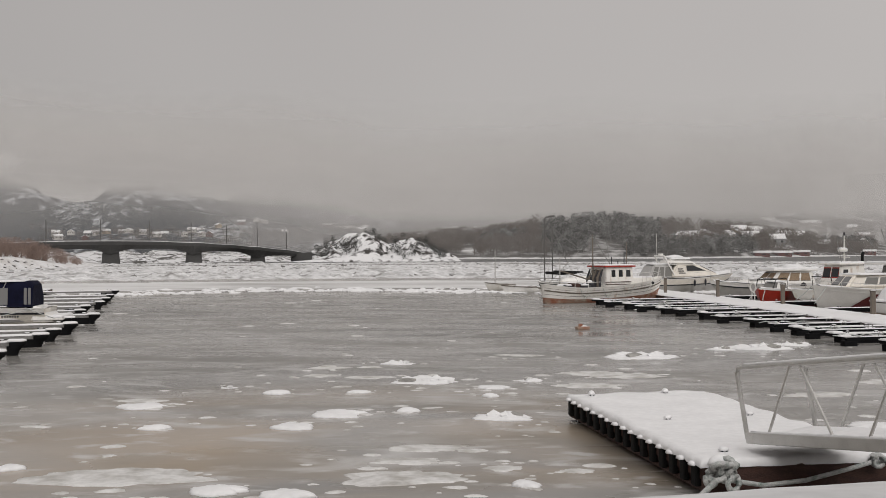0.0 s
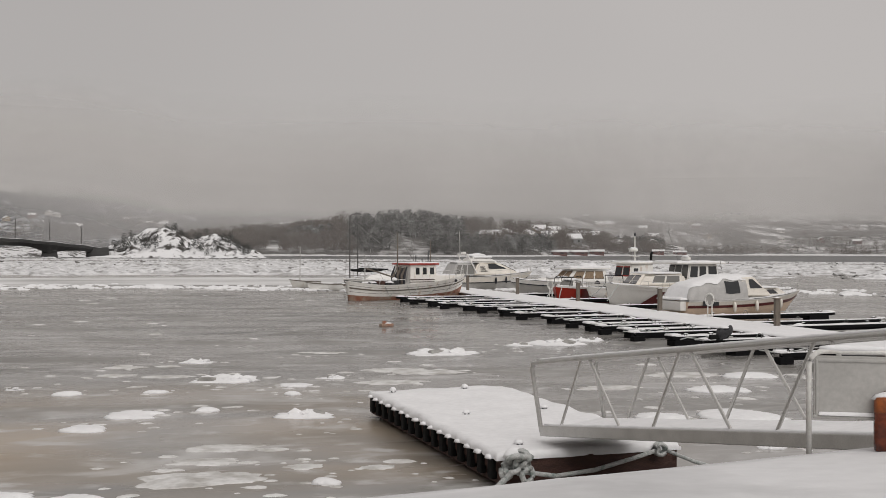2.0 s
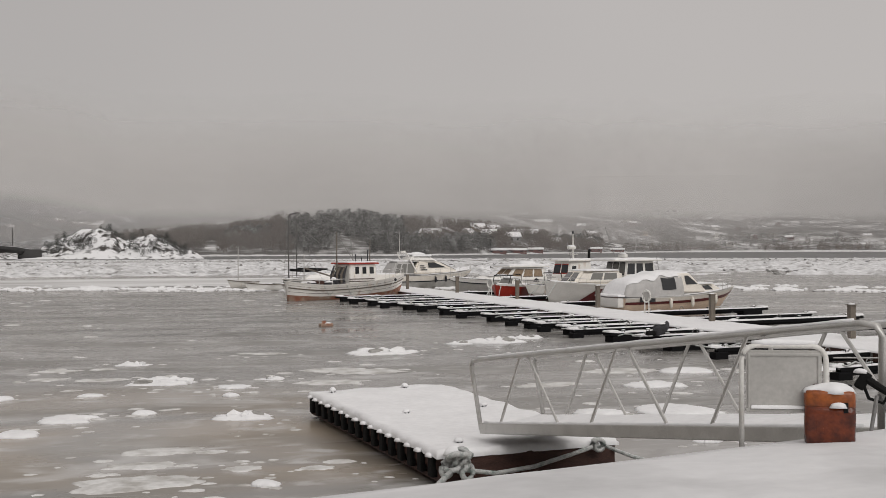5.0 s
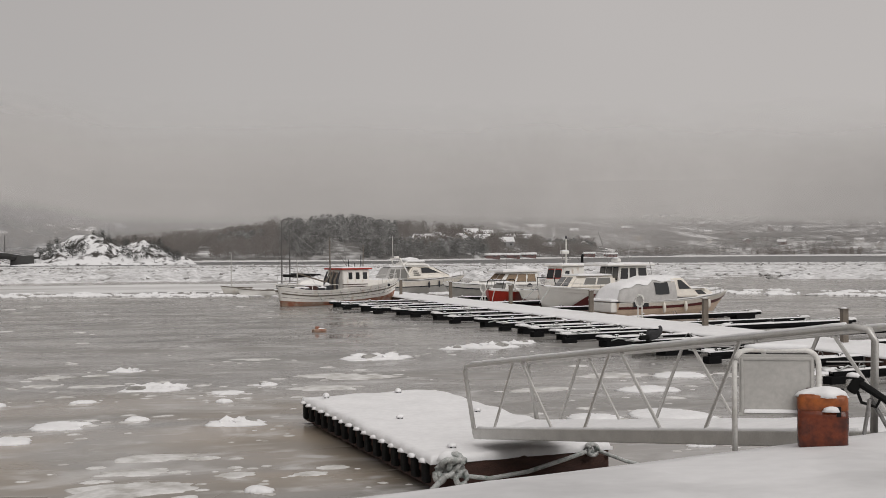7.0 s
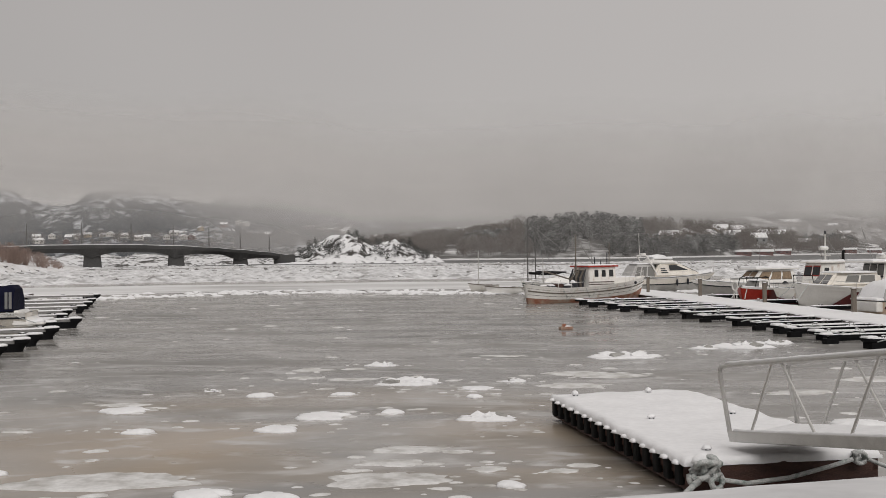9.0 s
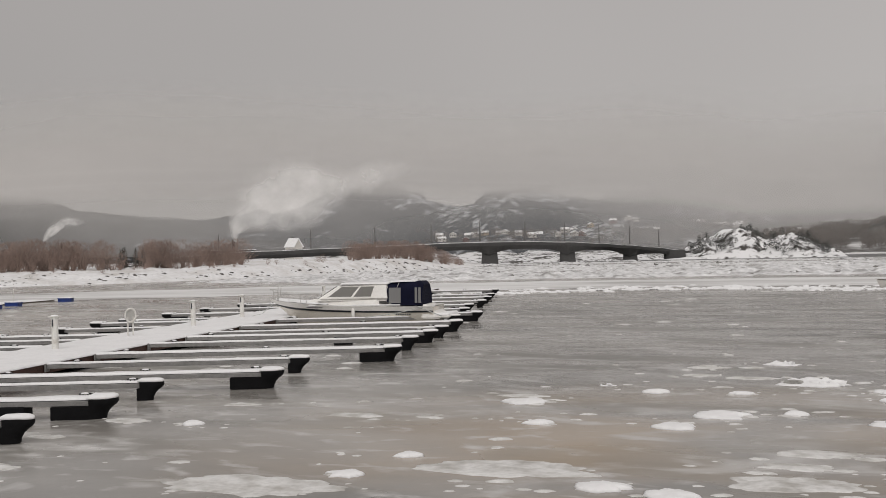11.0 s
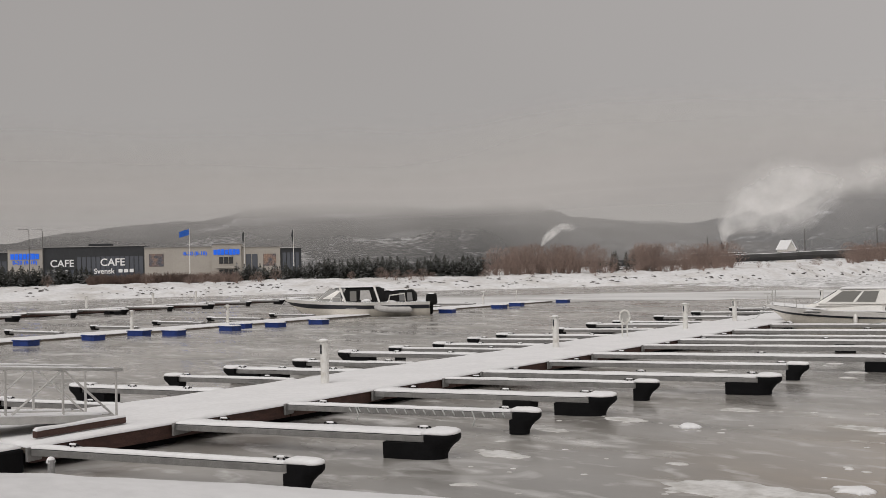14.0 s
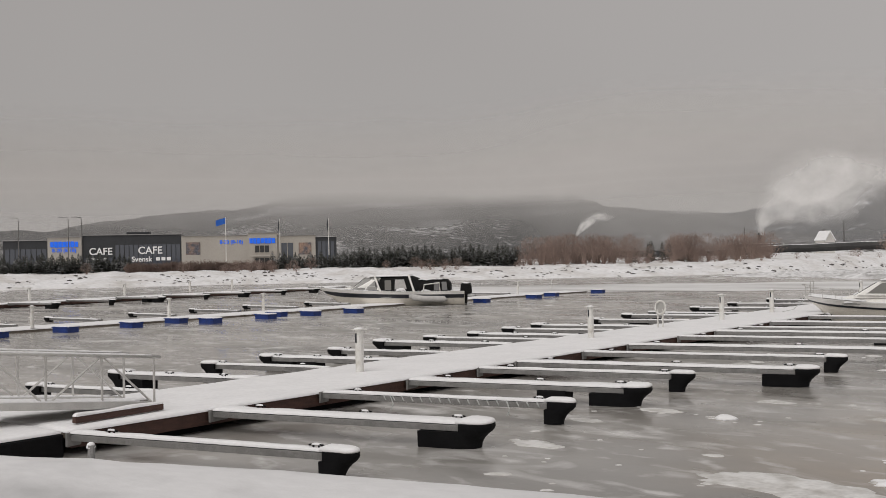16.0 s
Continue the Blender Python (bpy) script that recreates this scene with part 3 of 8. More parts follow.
RO, RU, RN = (21.3, 39.7), (-0.09, 0.996), (0.996, 0.09)
pier("east_pier", "long floating pier with boats moored on both sides", (RO[0] - RU[0] * 14, RO[1] - RU[1] * 14), (RO[0] + RU[0] * 56, RO[1] + RU[1] * 56), 3.2, WET_TIMBER, 2, 0.5, True, -0.1)
edge_fingers([(15.6, 24.0), (15.4, 26.7), (15.1, 29.4), (14.8, 32.2), (14.7, 34.0), (14.4, 35.7), (13.7, 37.7), (13.9, 39.2), (13.5, 40.8), (13.6, 42.6), (13.3, 44.5), (13.1, 47.2), (12.5, 50), (12.4, 52.8), (11.8, 55.6), (11.3, 57.6), (10.5, 59.5), (10.3, 62.2), (9.6, 65), (9.3, 68.0), (8.3, 84), (7.5, 90), (6.9, 94)],
             RO, RU, (-RN[0], -RN[1]), 3.2, (-0.975, -0.22), "east pier", "boom", 0.32)
edge_fingers([(28.6, 33.0), (28.7, 37.5), (28.87, 41.6), (28.3, 44.1), (28.5, 48.8), (28.0, 58.0), (27.5, 66.0), (27.0, 74.0)], RO, RU, RN, 0.0, (0.975, 0.22), "east pier", "walkway", 0.34)
for x, y in ((21.1, 31.0), (20.7, 39.7), (20.1, 50.45), (19.1, 60.6), (18.0, 70.6), (16.1, 78.0)):
    bollard_post(pose(x, y, 0.35), "posts of the east pier", 1.1, 0.2, OLD_TIMBER, True)
lifebuoy_stand(pose(20.4, 45.3, 0.36, 0, 0, 220))
lifebuoy_stand(pose(18.8, 65.3, 0.36, 0, 0, 220))


def blue_float(m):
    p = thing("plastic_float", "blue plastic pontoon float with snow on top, frozen in", "float", m, "blue floats of the far pier")
    part("body", box(B(), (0, 0, 0.1), (1.15, 0.7, 0.34), 0.05), BLUE_FLOAT, p)
    part("rim", box(B(), (0, 0, 0.27), (1.22, 0.76, 0.05), 0.015), BLUE_FLOAT, p)
    part("snow", snow_slab(B(), -0.5, 0.56, -0.34, 0.3, 0.29, 0.06, 0.14, 0.16, 4), SNOW, p, smooth=True)
    return p


pier("far_pier", "low floating pier under snow with blue floats", (-52.6, 12), (-64.5, 78), 2.6, OLD_TIMBER, 3, 0.9, False, -0.3)
first_float = None
for i, (x, y) in enumerate([(-51.6, 19.0), (-52.38, 22.73), (-53.09, 26.61), (-54.56, 30.05), (-52.61, 31.08), (-53.52, 35.3), (-55.2, 37.2), (-54.05, 38.91), (-54.19, 42.34), (-57.51, 57.15), (-59.48, 65.1), (-61.37, 69.4), (-62.59, 77.16)]):
    m = pose(x, y, 0, 0, 0, 12 + 5 * math.sin(i * 2.3))
    first_float = copy_thing(first_float, m) if first_float else blue_float(m)
for i in range(11):
    y = 17 + i * 5.2
    x = -53.3 - (y - 12) * 0.18
    finger("boom", 4.5 + (i % 3) * 0.5, pose(x - 2.4, y, -0.2, 0, 0, 190), i, "far pier")
for x, y in ((-54.5, 21.9), (-57.3, 31.1), (-59.4, 39.0), (-62.3, 57.5), (-64.0, 68.0)):
    bollard_post(pose(x, y, 0.18), "posts of the far pier", 1.1, 0.2)
lifebuoy_stand(pose(-64.6, 73.0, 0.16, 0, 0, 40))
pier("outer_pier", "distant low floating pier under snow", (-84, 22), (-103, 80), 2.6, WET_TIMBER, 4, 0.9, True, -0.1)
for x, y in ((-90.3, 36.0), (-95.2, 47.0), (-98, 55.5), (-100.5, 62)):
    bollard_post(pose(x, y, 0.44), "posts of the outer pier", 1.1, 0.24)
for i in range(9):
    y = 28 + i * 5.5
    finger("walkway" if i % 2 else "boom", 6, pose(-86 - (y - 28) * 0.327, y, 0, 0, 0, 15), i, "outer pier")


# ---- floating work dock in the foreground ----
def work_dock():
    a = math.degrees(math.atan2(6.75, -1.0))
    m = pose(6.24, 15.08, 0, 0, 0, a)     # local x runs away from the quay, y to the dock's left
    d = thing("work_dock", "dark floating timber dock under thick clean snow", "floating dock", m)
    L, w = 6.9, 2.78
    part("hull", box(B(), (L / 2, w / 2, 0.14), (L - 0.16, w - 0.3, 0.4), 0.03), WET_TIMBER, d)
    part("end_beam", box(B(), (0.06, w / 2, 0.25), (0.12, w, 0.36), 0.02), WET_TIMBER, d)
    part("end_beam", box(B(), (L - 0.06, w / 2, 0.25), (0.12, w, 0.36), 0.02), WET_TIMBER, d)
    for y in (0.05, w - 0.05):
        part("side_beam", box(B(), (L / 2, y, 0.3), (L, 0.1, 0.14), 0.02), WET_TIMBER, d)
        part("lower_rail", box(B(), (L / 2, y, 0.1), (L, 0.07, 0.07), 0.01), WET_TIMBER, d)
        for i in range(16):
            part("fender_block", box(B(), (0.25 + i * (L - 0.5) / 15, y + (0.07 if y > 1 else -0.07), 0.27), (0.17, 0.09, 0.3), 0.025), RUBBER, d)
    part("snow", snow_slab(B(), -0.02, L + 0.02, -0.05, w + 0.06, 0.41, 0.11, 0.16, 0.07, 8), SNOW, d, smooth=True)
    for i in range(16):
        tip = part("snow", mound(B(), 0.09, 0.06, 0.04, i + 30, 3, 10), SNOW, d, smooth=True)
        tip.location = (0.25 + i * (L - 0.5) / 15, w + 0.08, 0.42)
    for x, y in ((0.5, w - 0.5), (0.6, 0.6), (3.4, w - 0.75), (L - 0.4, w - 0.35), (L - 0.3, 0.9), (3.6, 0.5)):
        c = part("ring_bolt", tube(B(), [(0, 0.035 * math.cos(t), 0.03 + 0.035 * math.sin(t)) for t in (2 * math.pi * k / 10 for k in range(11))], 0.013), BLACK_PLASTIC, d)
        c.location = (x, y, 0.5)
        s = part("snow", mound(B(), 0.08, 0.08, 0.05, x, 3, 8), SNOW, d, smooth=True)
        s.location = (x + 0.03, y, 0.55)
    return d


work_dock()


def gangway(name, a, b, width, side, m_label, bay, height=1.0, posts=False):
    """A tubular gangway from a (low end) to b; side: where its second truss lies."""
    a, b = Vector(a), Vector(b)
    g = thing(name, m_label, "gangway", Matrix.Translation(a))
    d = b - a
    flat = Vector((d.x, d.y, 0)).normalized()
    n = Vector((-flat.y, flat.x, 0)) * side
    for off in (0.0, width):
        o = n * off
        up = Vector((0, 0, height))
        e0, e1 = flat * 0.18, d - flat * 0.1
        rail = [o + Vector((0, 0, 0.02)) + flat * 0.25, o + up * 0.9 - flat * 0.03, o + up * 0.985, o + up + flat * 0.08, o + up + d * 0.3, o + up + d * 0.6, o + up + d * 0.97, o + up * 0.96 + d * 0.995, o + up * 0.86 + d + flat * 0.02, o + d + up * 0.05]
        if posts:
            rail = [o + up, o + up + d * 0.3, o + up + d * 0.6, o + up + d]
        part("handrail", tube(B(), rail, 0.034, 8), ALUMINIUM, g, smooth=True)
        part("rail_snow", tube(B(), [o + up + Vector((0, 0, 0.028)) + d * k / 48 for k in range(1, 47)], [0.026 + 0.012 * noise.noise((k * 0.9, off, 2.0)) for k in range(1, 47)], 6), SNOW, g, smooth=True)
        part("chord_snow", tube(B(), [o + Vector((0, 0, 0.075)) + d * k / 40 for k in range(2, 40)], [0.03 + 0.014 * noise.noise((k * 0.7, off, 5.0)) for k in range(2, 40)], 6), SNOW, g, smooth=True)
        ch = part("lower_chord", box(B(), (0.12, 0, 0), (d.length - 0.24, 0.06, 0.15), 0.012), ALUMINIUM, g)
        ch.matrix_basis = Matrix.Translation(o + d / 2) @ Vector((1, 0, 0)).rotation_difference(d).to_matrix().to_4x4()
        if posts:
            for i in range(9):
                f0, f1 = 0.015 + i * bay, 0.015 + (i + 1) * bay
                if f1 < 1.02:
                    part("upright", tube(B(), [o + d * f0, o + up + d * f0], 0.026), ALUMINIUM, g)
                    ends = (f0, f1) if i % 2 == 0 else (f1, f0)
                    part("diagonal", tube(B(), [o + d * ends[0], o + up + d * ends[1]], 0.022), ALUMINIUM, g)
        k = bay * 0.66 if not posts else 2.0
        while k < 1.08:
            for sgn in (-1, 1):
                foot = k + (sgn * 0.36 + 0.05) * bay
                if -0.01 < foot < 0.99 and k < 1.0:
                    part("diagonal", tube(B(), [o + d * foot, o + up + d * (k + sgn * 0.012)], 0.021), ALUMINIUM, g)
            k += bay
    bm = B()
    snow_slab(bm, 0.26, d.length, -width / 2 + 0.03, width / 2 - 0.03, 0.03, 0.05, 0.3, 0.03, 5)
    sn = part("deck_snow", bm, SNOW, g, smooth=True)
    dk = part("walkway", box(B(), (d.length / 2 + 0.13, 0, 0.0), (d.length - 0.26, width - 0.07, 0.06)), OLD_TIMBER, g)
    for q in (sn, dk):
        q.matrix_basis = Matrix.Translation(n * width / 2) @ Vector((1, 0, 0)).rotation_difference(d).to_matrix().to_4x4()
    return g


gangway("gangway", (4.2, 15.58, 0.66), (5.98, 8.5, 1.66), 1.1, 1, "aluminium gangway with zigzag railings, snow on deck and handrails", 0.297)
gangway("gangway", (-19.45, 10.4, 0.56), (-19.15, 1.2, 1.42), 1.2, -1, "aluminium gangway down to the long pier, dusted with snow", 0.118, 0.93, True)


# ---- shores ----
def shore_radius(az):
    pts = [(20, 262), (25, 225), (29, 196), (36, 176), (43.5, 170), (50, 168), (57, 170), (65, 168), (72, 165), (84, 160)]
    if az <= pts[0][0]:
        return pts[0][1] + (20 - az) * 9
    for (a, r), (b, q) in zip(pts, pts[1:]):
        if az <= b:
            return r + (q - r) * (az - a) / (b - a)
    return pts[-1][1]


def west_height(az, k):
    r0 = shore_radius(az)
    r = r0 + k
    top = 2.0 if az > 34 else 2.0 + (34 - az) * 0.06
    z = top * min(1.0, max(0.0, (k + 0.5) / 13.0)) ** 0.8 - (0.3 if k < 0 else 0) + 0.8 * min(1.0, max(0.0, (k - 13) / 40))
    q = polar(az, r)
    z += (0.25 * noise.fractal(q * 0.12, 1.0, 2.0, 4) + 0.3 * noise.noise(q * 0.5)) * min(1.0, max(0.0, (k + 2) / 6)) * (1.0 if k < 30 else 0.4)
    if az < 22:
        z -= (22 - az) * 0.8
    return r, z


polar_sheet("west_bank", SHORE_SNOW, 17.2, 86, [-3, -1.5, 0, 1, 2, 3, 4.5, 6, 8, 10, 13, 17, 22, 30, 45, 70, 110, 180, 300], west_height, 0.25, "snow-covered low river bank with stones showing through", "river bank")


def terrain_material(name, dark, light, scale, amount, slope, fine=None, strike=None, weight=0.6, soft=0.04):
    """Snow that lies on the flatter ground, darker rock or woods where it is steep or bare."""
    m = bpy.data.materials.new(name)
    m.use_nodes = True
    nt = m.node_tree
    b = nt.nodes["Principled BSDF"]
    b.inputs["Roughness"].default_value, b.inputs["Specular IOR Level"].default_value = 0.9, 0.1
    geo, sep = nt.nodes.new("ShaderNodeNewGeometry"), nt.nodes.new("ShaderNodeSeparateXYZ")
    nt.links.new(geo.outputs["Normal"], sep.inputs[0])
    n1, n2 = nt.nodes.new("ShaderNodeTexNoise"), nt.nodes.new("ShaderNodeTexNoise")
    for n, sc in ((n1, scale), (n2, fine or scale * 7)):
        n.inputs["Scale"].default_value, n.inputs["Detail"].default_value = sc, 6
        nt.links.new(geo.outputs["Position"], n.inputs["Vector"])
        if strike is not None:
            mp = nt.nodes.new("ShaderNodeMapping")
            mp.vector_type = "TEXTURE"
            mp.inputs["Rotation"].default_value, mp.inputs["Scale"].default_value = (0, 0, radians(strike)), (1, 1.3, 2.2)
            nt.links.new(geo.outputs["Position"], mp.inputs[0])
            nt.links.new(mp.outputs[0], n.inputs["Vector"])
    ma, mb = nt.nodes.new("ShaderNodeMath"), nt.nodes.new("ShaderNodeMath")
    ma.operation = mb.operation = "MULTIPLY_ADD"
    ma.inputs[1].default_value = slope
    nt.links.new(sep.outputs[2], ma.inputs[0])
    nt.links.new(n1.outputs[0], ma.inputs[2])
    mb.inputs[1].default_value = weight
    nt.links.new(n2.outputs[0], mb.inputs[0])
    nt.links.new(ma.outputs[0], mb.inputs[2])
    r = nt.nodes.new("ShaderNodeValToRGB")
    r.color_ramp.elements[0].position, r.color_ramp.elements[0].color = 0.52 - soft, (*dark, 1)
    r.color_ramp.elements[1].position, r.color_ramp.elements[1].color = 0.52 + soft, (*light, 1)
    sc_ = nt.nodes.new("ShaderNodeMath")
    sc_.operation = "ADD"
    sc_.inputs[1].default_value = -amount
    nt.links.new(mb.outputs[0], sc_.inputs[0])
    nt.links.new(sc_.outputs[0], r.inputs[0])
    nt.links.new(r.outputs[0], b.inputs["Base Color"])
    return m


def along(profile, az):
    """The value of a profile (falling azimuths) at az, smoothly."""
    pts = sorted(profile)
    if az <= pts[0][0]:
        return pts[0][1]
    for (a, v), (b, w) in zip(pts, pts[1:]):
        if az <= b:
            k = (az - a) / (b - a)
            k = k * k * (3 - 2 * k)
            return v + (w - v) * k
    return pts[-1][1]


def ridge(name, profile, r0, r1, rough, mat, label, category, step, n=26, foot=0.3, seed=0.0, steep=1.0, trees=0.0, back=False):
    az0, az1 = min(p[0] for p in profile), max(p[0] for p in profile)

    def height(az, r):
        k = (r - r0) / (r1 - r0)
        wide = recede(az) if back else 1.0
        top = EYE + r1 * wide * math.tan(radians(along(profile, az))) - trees
        q = polar(az, r)
        w = min(1.0, k * 4) * max(0.0, min(1.0, (az - az0) / 0.6, (az1 - az) / 0.6))
        z = foot + (top - foot) * (k ** steep if k < 1 else 1 - 0.5 * (k - 1)) + rough * w * noise.fractal(q * (4.0 / (r1 - r0)) + Vector((seed, 0, 0)), 0.9, 2.1, 6)
        return r * wide, z if k > 0.001 else -0.3

    return polar_sheet(name, mat, az0, az1, [r0 + (r1 - r0) * 1.35 * (i / n) for i in range(n + 1)], height, step, label, category), height


ROCKY = terrain_material("snowy_rock", (0.075, 0.07, 0.066), (0.8, 0.8, 0.81), 0.12, 0.91, 0.6, 0.4, None, 1.0, 0.08)
BOULDERS = terrain_material("snowy_boulders", (0.1, 0.095, 0.09), (0.76, 0.76, 0.77), 0.08, 0.74, 0.45, 0.6, None, 0.7, 0.05)
WOODED = terrain_material("snowy_wooded_ground", (0.12, 0.115, 0.11), (0.76, 0.76, 0.76), 0.012, 0.72, 0.35, 0.1, None, 0.6, 0.12)
# a bluish tint of distant haze is put into these mountain colours
MOUNTAIN = terrain_material("wooded_mountain", (0.05, 0.056, 0.064), (0.62, 0.64, 0.67), 0.006, 0.68, 0.1, 0.06, 14, 0.85, 0.12)
HILL = terrain_material("wooded_ridge", (0.042, 0.043, 0.044), (0.4, 0.4, 0.41), 0.007, 0.76, 0.1, 0.12, 50, 1.0, 0.12)

islet, islet_h = ridge("rock_islet", [(8.2, -0.42), (7.3, -0.3), (6.6, 0.05), (5.6, 0.62), (4.4, 1.12), (3.7, 0.98), (2.9, 0.5), (2.2, 0.66), (1.6, 0.78), (0.9, 0.45), (0.1, 0.02), (-0.6, -0.28), (-1.0, -0.42)], 425, 470, 3.2, ROCKY, "snowy rock islet with bare faces and scrub", "islet", 0.06, 30, 0.2, 2.0, 0.75)
wooded, wooded_h = ridge("wooded_hill", [(7.0, 0.2), (4.0, 0.75), (1.5, 1.0), (-1.2, 1.25), (-3.5, 1.62), (-5.9, 2.05), (-8.6, 2.15), (-11.9, 1.84), (-14.6, 1.6), (-17.0, 1.3), (-20, 0.9), (-24, 0.5), (-30, 0.1), (-48, 0.05)], 560, 760, 2.5, WOODED, "low hill across the river under snow and woods", "hill", 0.25, 26, 0.8, 5.0, 0.8, 8.0, True)
slope_, slope_h = ridge("village_slope", [(4, 0.8), (0, 1.6), (-8, 2.6), (-16, 2.7), (-24, 2.6), (-32, 2.2), (-40, 2.0), (-50, 2.0)], 780, 1500, 9, WOODED, "wide wooded slope with fields and houses rising into fog", "hillside", 0.4, 24, 2, 9.0, 0.9, 7.0, True)
north, north_h = ridge("north_mountain", [(37, 1.6), (34, 1.9), (30, 2.3), (27, 2.7), (25, 3.3), (23.2, 3.75), (21.5, 3.55), (19.5, 2.7), (18.3, 2.75), (17.0, 3.4), (15.8, 3.5), (14.2, 3.32), (12.8, 2.9), (11.3, 2.62), (10.2, 2.95), (8.5, 3.3), (6.5, 3.45), (4.5, 3.3), (2.5, 2.9), (0, 2.6), (-4, 2.6)], 1500, 2600, 42, MOUNTAIN, "wooded mountain with snowy cliffs, its tops in fog", "mountain", 0.3, 28, 8, 3.0, 0.9)
ridge("west_ridge", [(84, 0.4), (74, 1.0), (68, 1.65), (64.3, 2.3), (61, 2.65), (58.6, 2.88), (55, 3.4), (52, 3.55), (47, 3.5), (43.6, 3.42), (40.6, 3.35), (39.4, 2.9), (38.4, 2.5), (36.5, 2.4), (34, 2.3), (31, 1.8), (27, 1.3)], 1200, 2100, 12, HILL, "long wooded ridge under low cloud", "mountain", 0.3, 26, 4, 7.0, 0.9)


def fog_material():
    m = bpy.data.materials.new("fog")
    m.use_nodes = True
    nt = m.node_tree
    nt.nodes.remove(nt.nodes["Principled BSDF"])
    out = nt.nodes["Material Output"]
    uv, sep = nt.nodes.new("ShaderNodeUVMap"), nt.nodes.new("ShaderNodeSeparateXYZ")
    nt.links.new(uv.outputs[0], sep.inputs[0])
    geo = nt.nodes.new("ShaderNodeNewGeometry")
    mp = nt.nodes.new("ShaderNodeMapping")
    mp.inputs["Scale"].default_value = (1, 1, 2.2)
    nt.links.new(geo.outputs["Position"], mp.inputs[0])
    n = nt.nodes.new("ShaderNodeTexNoise")
    n.inputs["Scale"].default_value, n.inputs["Detail"].default_value = 0.004, 5
    nt.links.new(mp.outputs[0], n.inputs["Vector"])
    sub, ad = nt.nodes.new("ShaderNodeMath"), nt.nodes.new("ShaderNodeMath")
    sub.operation, sub.inputs[1].default_value = "SUBTRACT", 0.5
    ad.operation, ad.inputs[1].default_value, ad.use_clamp = "MULTIPLY_ADD", 0.4, True
    nt.links.new(n.outputs[0], sub.inputs[0])
    nt.links.new(sub.outputs[0], ad.inputs[0])
    nt.links.new(sep.outputs[0], ad.inputs[2])
    tr, di, tl, a1, a2 = (nt.nodes.new("ShaderNode" + k) for k in ("BsdfTransparent", "BsdfDiffuse", "BsdfTranslucent", "MixShader", "MixShader"))
    di.inputs[0].default_value = tl.inputs[0].default_value = (0.85, 0.837, 0.828, 1)
    nt.links.new(di.outputs[0], a1.inputs[1])
    nt.links.new(tl.outputs[0], a1.inputs[2])
    nt.links.new(ad.outputs[0], a2.inputs[0])
    nt.links.new(tr.outputs[0], a2.inputs[1])
    nt.links.new(a1.outputs[0], a2.inputs[2])
    nt.links.new(a2.outputs[0], out.inputs[0])
    return m


FOG = fog_material()


def fog_bank(r, az0, az1, layers, label, extra=((0, 0.0),), above=-9.0):
    """An upright bank of thin fog; layers: for falling azimuths, (height in degrees, thickness) pairs."""
    me = bpy.data.meshes.new("fog_bank")
    n, rows = 60, len(layers)
    verts, faces, dens = [], [], []
    for els in layers:
        for i in range(n + 1):
            az = az0 + (az1 - az0) * i / n
            el, d = along(els[0], az), els[1] - 0.4 * max(0.0, 1 - (az1 - az) / 18) - (0.09 * min(1.0, max(0.0, (az - 8) / 14)) if els[1] < 0.6 and az1 > 60 else 0.0) + (0.13 * min(1.0, max(0.0, (13 - az) / 8)) if els[1] < 0.6 and r == 775 else 0.0)
            d += along(extra, az) * (1.0 if el > above else 0.0)
            rr = r * recede(az)
            verts.append(polar(az, rr, EYE + rr * math.tan(radians(el)) if el > -1 else -1))
            dens.append(d)
    for j in range(rows - 1):
        for i in range(n):
            k = j * (n + 1) + i
            faces.append((k, k + 1, k + n + 2, k + n + 1))
    me.from_pydata(verts, [], faces)
    layer = me.uv_layers.new(name="density")
    for loop in me.loops:
        layer.data[loop.index].uv = (dens[loop.vertex_index], 0)
    me.materials.append(FOG)
    me.polygons.foreach_set("use_smooth", [True] * len(me.polygons))
    ob = tagged(new("fog_bank", me), label, "fog", kind="structure")
    ob.visible_shadow = False
    return ob


CEIL = [(90, 3.1), (55, 3.0), (42, 3.0), (36, 3.3), (24, 3.4), (16, 3.1), (8, 2.6), (3, 1.75), (-6, 1.75), (-20, 1.55), (-50, 1.3)]


def lift(k, add=0.0):
    return [(a, e * k + add) for a, e in CEIL]


fog_bank(775, -50, 90, [([(0, -2)], 0.08), (lift(0, 0.3), 0.13), (lift(0.6), 0.2), (lift(0.95), 0.36), (lift(1.15, 0.25), 0.9), (lift(1.15, 0.9), 0.9), (lift(1.2, 2.5), 0.5), (lift(1.2, 5), 0.1), (lift(1.2, 7), -0.3)], "low grey fog hanging over the far shore", [(90, -0.26), (48, -0.26), (38, 0.0)], 3.0)
fog_bank(1180, -50, 90, [([(0, -2)], 0.2), (lift(0.5), 0.3), (lift(0.9), 0.42), (lift(1.1, 0.3), 0.88), (lift(1.2, 1.4), 0.9), (lift(1.2, 4), 0.3), (lift(1.2, 6), -0.3)], "grey fog in front of the mountains", [(44, 0.0), (39.5, 0.22), (33, 0.26), (26, 0.12), (22, 0.02), (18, -0.08), (14, -0.06), (10, 0.06), (6, 0.0), (2, -0.1), (-6, -0.05)])


